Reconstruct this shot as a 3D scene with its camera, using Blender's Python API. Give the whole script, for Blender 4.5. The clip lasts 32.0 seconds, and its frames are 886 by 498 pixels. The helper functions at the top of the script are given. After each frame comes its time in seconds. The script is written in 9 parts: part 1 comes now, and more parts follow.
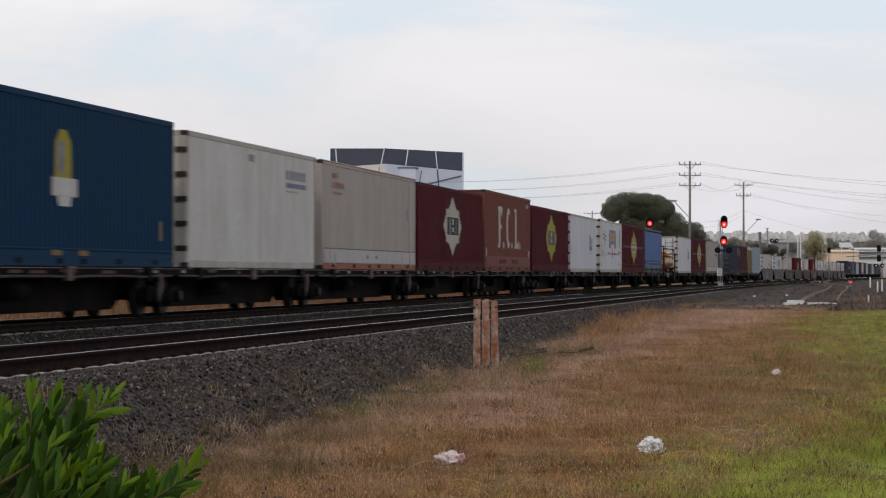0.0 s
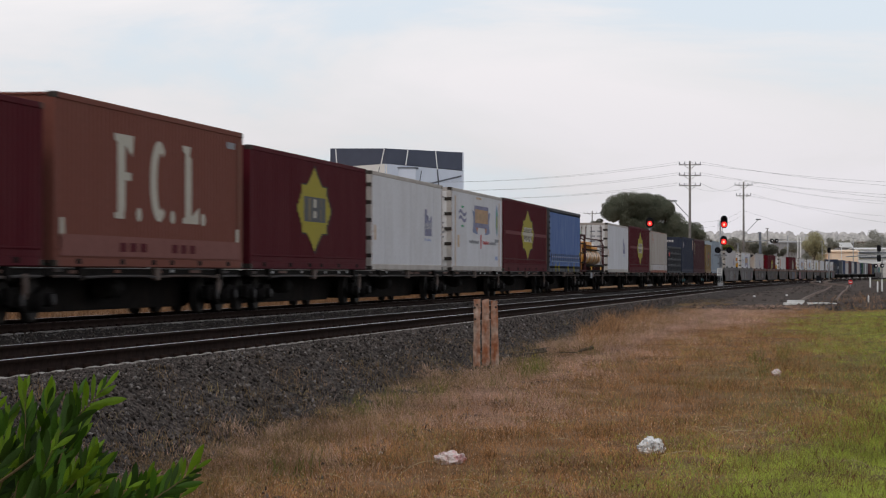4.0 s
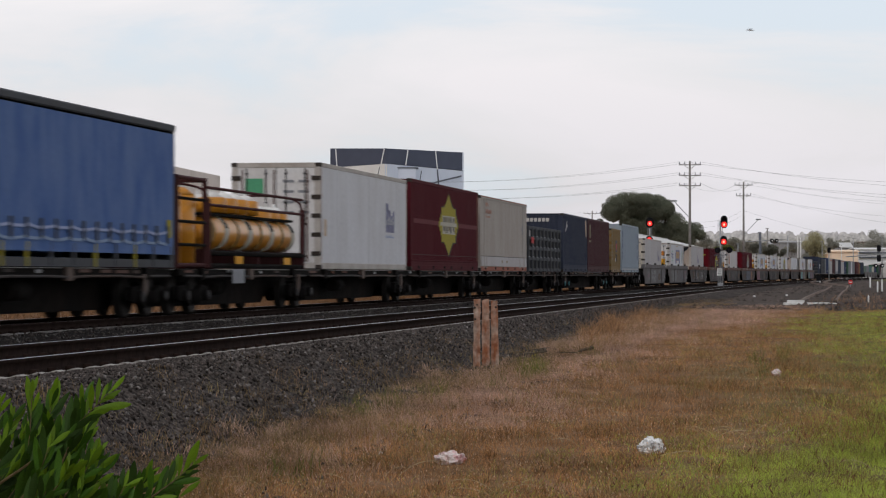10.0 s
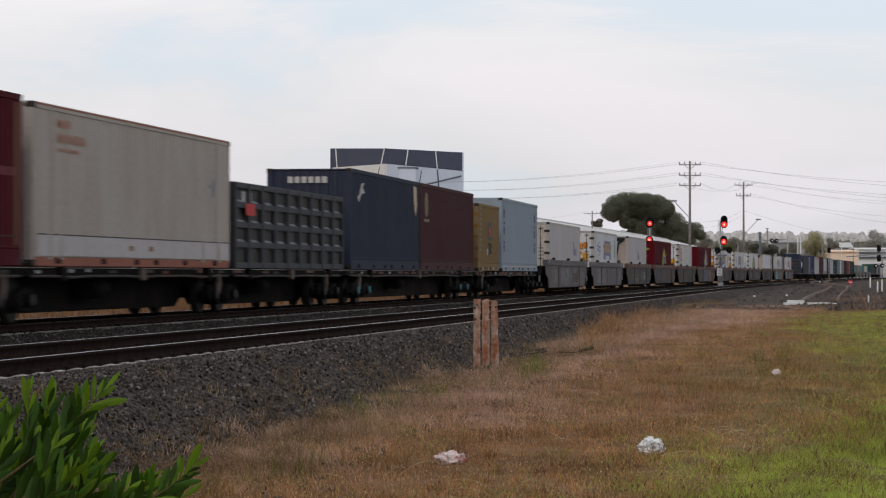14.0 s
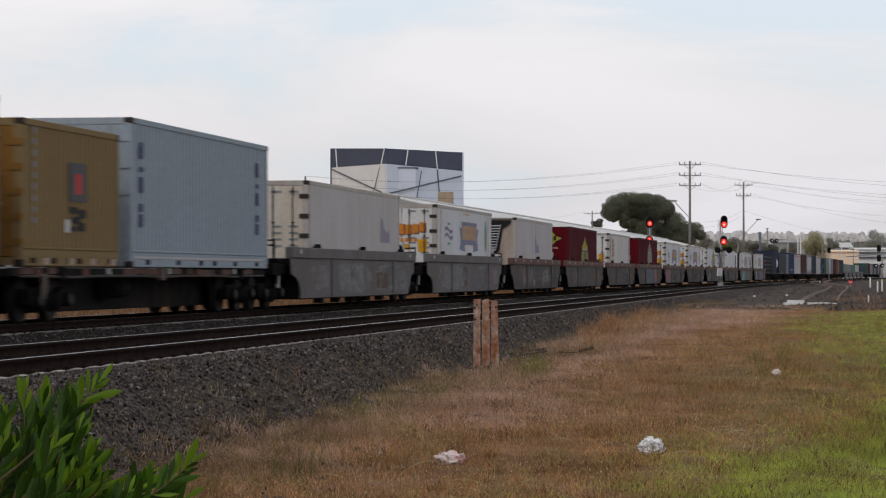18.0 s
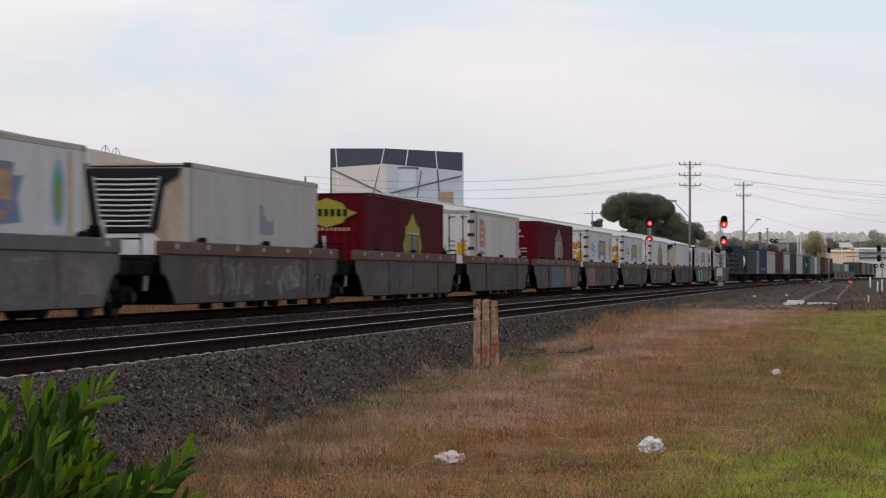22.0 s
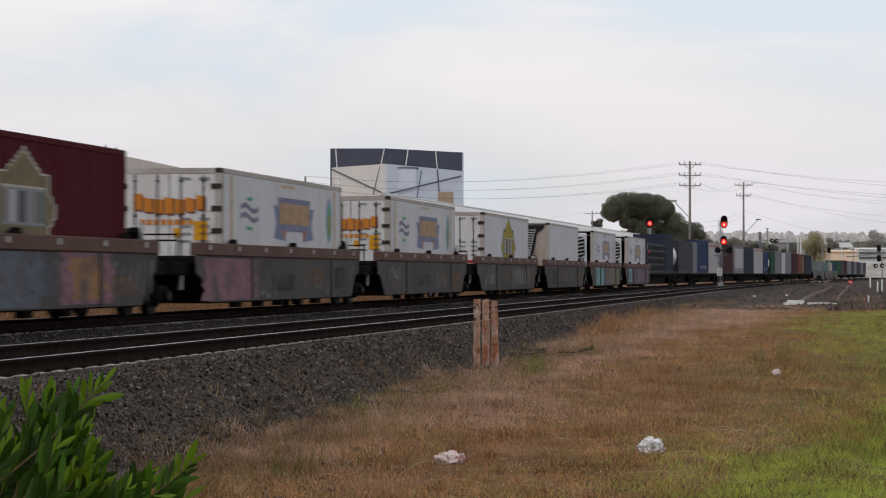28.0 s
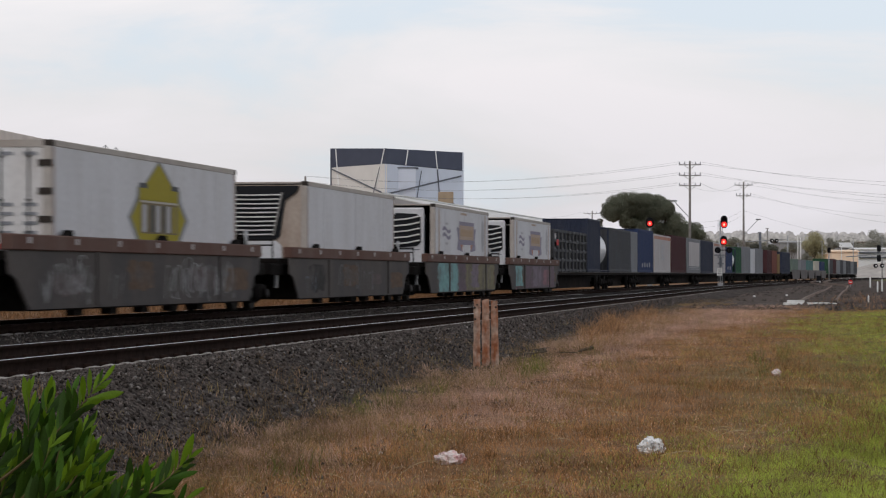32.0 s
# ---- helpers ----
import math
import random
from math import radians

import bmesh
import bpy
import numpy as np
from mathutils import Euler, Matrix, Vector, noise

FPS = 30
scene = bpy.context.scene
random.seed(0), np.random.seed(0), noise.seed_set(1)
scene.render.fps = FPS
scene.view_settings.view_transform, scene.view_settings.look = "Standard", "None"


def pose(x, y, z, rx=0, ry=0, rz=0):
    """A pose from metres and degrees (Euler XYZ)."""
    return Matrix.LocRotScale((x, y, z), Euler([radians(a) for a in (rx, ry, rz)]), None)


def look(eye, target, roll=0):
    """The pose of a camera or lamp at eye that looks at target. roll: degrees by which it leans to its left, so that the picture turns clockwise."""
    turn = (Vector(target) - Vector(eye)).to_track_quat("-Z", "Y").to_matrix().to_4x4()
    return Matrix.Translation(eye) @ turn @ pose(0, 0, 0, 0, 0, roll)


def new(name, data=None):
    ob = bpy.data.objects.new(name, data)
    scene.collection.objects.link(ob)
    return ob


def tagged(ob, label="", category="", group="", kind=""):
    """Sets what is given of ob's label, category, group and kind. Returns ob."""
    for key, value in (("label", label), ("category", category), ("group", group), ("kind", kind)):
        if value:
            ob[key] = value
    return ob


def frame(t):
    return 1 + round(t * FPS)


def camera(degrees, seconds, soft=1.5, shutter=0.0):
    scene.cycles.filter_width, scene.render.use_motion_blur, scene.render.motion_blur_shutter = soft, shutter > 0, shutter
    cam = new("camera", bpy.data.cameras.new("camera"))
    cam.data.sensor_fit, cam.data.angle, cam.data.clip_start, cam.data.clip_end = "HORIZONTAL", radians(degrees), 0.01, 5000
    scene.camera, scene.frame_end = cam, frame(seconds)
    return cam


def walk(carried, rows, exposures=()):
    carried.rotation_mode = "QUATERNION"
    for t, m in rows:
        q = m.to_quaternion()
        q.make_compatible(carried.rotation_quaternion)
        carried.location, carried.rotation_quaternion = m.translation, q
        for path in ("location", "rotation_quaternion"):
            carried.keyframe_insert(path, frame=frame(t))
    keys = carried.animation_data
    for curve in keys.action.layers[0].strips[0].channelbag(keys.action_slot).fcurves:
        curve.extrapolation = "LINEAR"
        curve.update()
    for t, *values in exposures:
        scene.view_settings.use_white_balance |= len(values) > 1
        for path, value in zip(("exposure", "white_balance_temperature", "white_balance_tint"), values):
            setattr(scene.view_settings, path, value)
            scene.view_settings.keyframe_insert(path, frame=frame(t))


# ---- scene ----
# ---- camera: stands still on its stand beside the line ----
CAM_Z = 0.88
cam = camera(18.844, 32.0, soft=1.15, shutter=0.8)
walk(cam, [(0, pose(0, 0, CAM_Z, 90.550, 0, 0)), (32, pose(0, 0, CAM_Z, 90.550, 0, 0))], [(0, 0.0, 6500, 13), (32, 0.0, 6500, 13)])

# ---- world and sun: thin bright overcast ----
SUN_EL, SUN_AZ = 48.0, 205.0      # degrees; azimuth from north (+y), clockwise


def make_world():
    w = bpy.data.worlds.new("overcast_sky")
    scene.world = w
    w.use_nodes = True
    nt = w.node_tree
    nt.nodes.clear()
    N, L = nt.nodes.new, nt.links.new
    out, bg = N("ShaderNodeOutputWorld"), N("ShaderNodeBackground")
    sky = N("ShaderNodeTexSky")
    sky.sky_type = 'NISHITA'
    sky.sun_disc = False
    sky.sun_elevation, sky.sun_rotation = radians(SUN_EL), radians(SUN_AZ)
    sky.dust_density, sky.air_density = 2.0, 1.0
    gain = N("ShaderNodeVectorMath")
    gain.operation = 'SCALE'
    gain.inputs[3].default_value = 0.13
    L(sky.outputs[0], gain.inputs[0])
    tc, mp = N("ShaderNodeTexCoord"), N("ShaderNodeMapping")
    mp.inputs['Scale'].default_value = (1.0, 1.0, 4.0)
    mp.inputs['Location'].default_value = (0.35, 0.2, 0.1)
    L(tc.outputs['Generated'], mp.inputs[0])
    noi = N("ShaderNodeTexNoise")
    noi.inputs['Scale'].default_value, noi.inputs['Detail'].default_value = 5.0, 9.0
    noi.inputs['Roughness'].default_value, noi.inputs['Distortion'].default_value = 0.55, 0.4
    L(mp.outputs[0], noi.inputs[0])
    ramp = N("ShaderNodeValToRGB")
    ramp.color_ramp.elements[0].position, ramp.color_ramp.elements[0].color = 0.38, (0.74, 0.74, 0.74, 1)
    ramp.color_ramp.elements[1].position, ramp.color_ramp.elements[1].color = 0.60, (1.0, 1.0, 1.0, 1)
    # a thin place in the sheet, where the blue shows through
    gap, wide, thinned = N("ShaderNodeVectorMath"), N("ShaderNodeMapRange"), N("ShaderNodeMath")
    gap.operation = 'DISTANCE'
    gap.inputs[1].default_value = (0.14, 0.985, 0.115)
    L(tc.outputs['Generated'], gap.inputs[0])
    wide.interpolation_type = 'SMOOTHSTEP'
    wide.inputs[1].default_value, wide.inputs[2].default_value = 0.02, 0.11
    wide.inputs[3].default_value, wide.inputs[4].default_value = 0.13, 0.0
    L(gap.outputs['Value'], wide.inputs[0])
    thinned.operation = 'SUBTRACT'
    L(noi.outputs[0], thinned.inputs[0])
    L(wide.outputs[0], thinned.inputs[1])
    L(thinned.outputs[0], ramp.inputs[0])
    # the cloud sheet brightens from the hazy horizon up to the zenith
    sep = N("ShaderNodeSeparateXYZ")
    L(tc.outputs['Generated'], sep.inputs[0])
    lift = N("ShaderNodeValToRGB")
    els = lift.color_ramp.elements
    els[0].position, els[0].color = 0.0, (0.752, 0.744, 0.786, 1)
    els[1].position, els[1].color = 0.11, (0.925, 0.912, 0.910, 1)
    for pos, c in ((0.045, (0.80, 0.788, 0.806, 1)), (0.35, (0.65, 0.67, 0.695, 1)), (1.0, (0.46, 0.47, 0.49, 1))):
        e = els.new(pos)
        e.color = c
    L(sep.outputs[2], lift.inputs[0])
    mix = N("ShaderNodeMix")
    mix.data_type = 'RGBA'
    L(ramp.outputs[0], mix.inputs[0])
    L(gain.outputs[0], mix.inputs[6])
    # where the sheet is thinnest a pale blue shows
    clear, veil = N("ShaderNodeMapRange"), N("ShaderNodeMix")
    clear.interpolation_type = 'SMOOTHSTEP'
    clear.inputs[1].default_value, clear.inputs[2].default_value = 0.33, 0.46
    clear.inputs[3].default_value, clear.inputs[4].default_value = 0.7, 0.0
    L(thinned.outputs[0], clear.inputs[0])
    veil.data_type = 'RGBA'
    veil.inputs[7].default_value = (0.73, 0.84, 0.93, 1)
    L(clear.outputs[0], veil.inputs[0])
    L(lift.outputs[0], veil.inputs[6])
    L(veil.outputs[2], mix.inputs[7])
    L(mix.outputs[2], bg.inputs[0])
    bg.inputs[1].default_value = 1.0
    L(bg.outputs[0], out.inputs[0])
    return w


make_world()
sun = new("sun", bpy.data.lights.new("sun", 'SUN'))
sun.data.energy, sun.data.angle, sun.data.color = 0.6, radians(14), (1.0, 0.95, 0.88)
_a, _e = radians(SUN_AZ), radians(SUN_EL)
sun.matrix_world = look((60 * math.sin(_a) * math.cos(_e), 60 * math.cos(_a) * math.cos(_e), 60 * math.sin(_e)), (0, 0, 0))


# ---- materials ----
def mat(name, col, rough=0.6, metal=0.0, grain=0.0, grain_scale=40.0, stain=None, stain_amt=0.0, stain_scale=0.8,
        bump=0.0, bump_scale=60.0, jitter=0.0, streak=False, spec=0.06, emit=None, emit_s=0.0, islands=False):
    m = bpy.data.materials.new(name)
    m.use_nodes = True
    nt = m.node_tree
    N, L = nt.nodes.new, nt.links.new
    b = nt.nodes["Principled BSDF"]
    b.inputs['Roughness'].default_value, b.inputs['Metallic'].default_value = rough, metal
    b.inputs['Specular IOR Level'].default_value = spec
    tc = N("ShaderNodeTexCoord")
    rgb = N("ShaderNodeRGB")
    rgb.outputs[0].default_value = (*col, 1)
    cur = rgb.outputs[0]

    def noise_node(scale, detail=4, sc=(1, 1, 1)):
        mp = N("ShaderNodeMapping")
        mp.inputs['Scale'].default_value = sc
        L(tc.outputs['Object'], mp.inputs[0])
        n = N("ShaderNodeTexNoise")
        n.inputs['Scale'].default_value, n.inputs['Detail'].default_value = scale, detail
        L(mp.outputs[0], n.inputs[0])
        return n.outputs[0]

    if stain is not None and stain_amt > 0:
        n = noise_node(stain_scale, 6, (1.3, 1.3, 0.55) if streak else (1, 1, 1))
        mr = N("ShaderNodeMapRange")
        mr.inputs[1].default_value, mr.inputs[2].default_value = (0.36, 0.76) if streak else (0.48, 0.72)
        mr.inputs[3].default_value, mr.inputs[4].default_value = 0.0, stain_amt
        L(n, mr.inputs[0])
        mx = N("ShaderNodeMix")
        mx.data_type = 'RGBA'
        L(mr.outputs[0], mx.inputs[0])
        L(cur, mx.inputs[6])
        mx.inputs[7].default_value = (*stain, 1)
        cur = mx.outputs[2]
    if grain > 0:
        n = noise_node(grain_scale)
        mr = N("ShaderNodeMapRange")
        mr.inputs[1].default_value, mr.inputs[2].default_value = 0.3, 0.7
        mr.inputs[3].default_value, mr.inputs[4].default_value = 1 - grain, 1 + grain
        L(n, mr.inputs[0])
        vm = N("ShaderNodeVectorMath")
        vm.operation = 'SCALE'
        L(cur, vm.inputs[0])
        L(mr.outputs[0], vm.inputs[3])
        cur = vm.outputs[0]
    if jitter > 0:
        mr = N("ShaderNodeMapRange")
        mr.inputs[3].default_value, mr.inputs[4].default_value = 1 - jitter, 1 + jitter
        if islands:
            g = N("ShaderNodeNewGeometry")
            L(g.outputs['Random Per Island'], mr.inputs[0])
        else:
            g = N("ShaderNodeObjectInfo")
            L(g.outputs['Random'], mr.inputs[0])
        vm = N("ShaderNodeVectorMath")
        vm.operation = 'SCALE'
        L(cur, vm.inputs[0])
        L(mr.outputs[0], vm.inputs[3])
        cur = vm.outputs[0]
    L(cur, b.inputs['Base Color'])
    if bump > 0:
        bp = N("ShaderNodeBump")
        bp.inputs['Strength'].default_value, bp.inputs['Distance'].default_value = bump, 0.02
        L(noise_node(bump_scale, 5), bp.inputs['Height'])
        L(bp.outputs[0], b.inputs['Normal'])
    if emit:
        b.inputs['Emission Color'].default_value = (*emit, 1)
        b.inputs['Emission Strength'].default_value = emit_s
    return m


def thin(m, share=0.45):
    """Let a leaf's material pass part of the light through to its other side."""
    nt = m.node_tree
    b, out = nt.nodes["Principled BSDF"], nt.nodes["Material Output"]
    tr, mx = nt.nodes.new("ShaderNodeBsdfTranslucent"), nt.nodes.new("ShaderNodeMixShader")
    nt.links.new(b.inputs['Base Color'].links[0].from_socket, tr.inputs['Color'])
    mx.inputs[0].default_value = share
    nt.links.new(b.outputs[0], mx.inputs[1])
    nt.links.new(tr.outputs[0], mx.inputs[2])
    nt.links.new(mx.outputs[0], out.inputs['Surface'])
    return m


DIRT = (0.12, 0.085, 0.06)


def paint(name, col, dirt=0.35, rough=0.6, stain=DIRT, scale=0.9):
    return mat(name, col, rough, 0.0, grain=0.07, grain_scale=9, stain=stain, stain_amt=dirt, stain_scale=scale, streak=True, bump=0.12, bump_scale=14, spec=0.018)


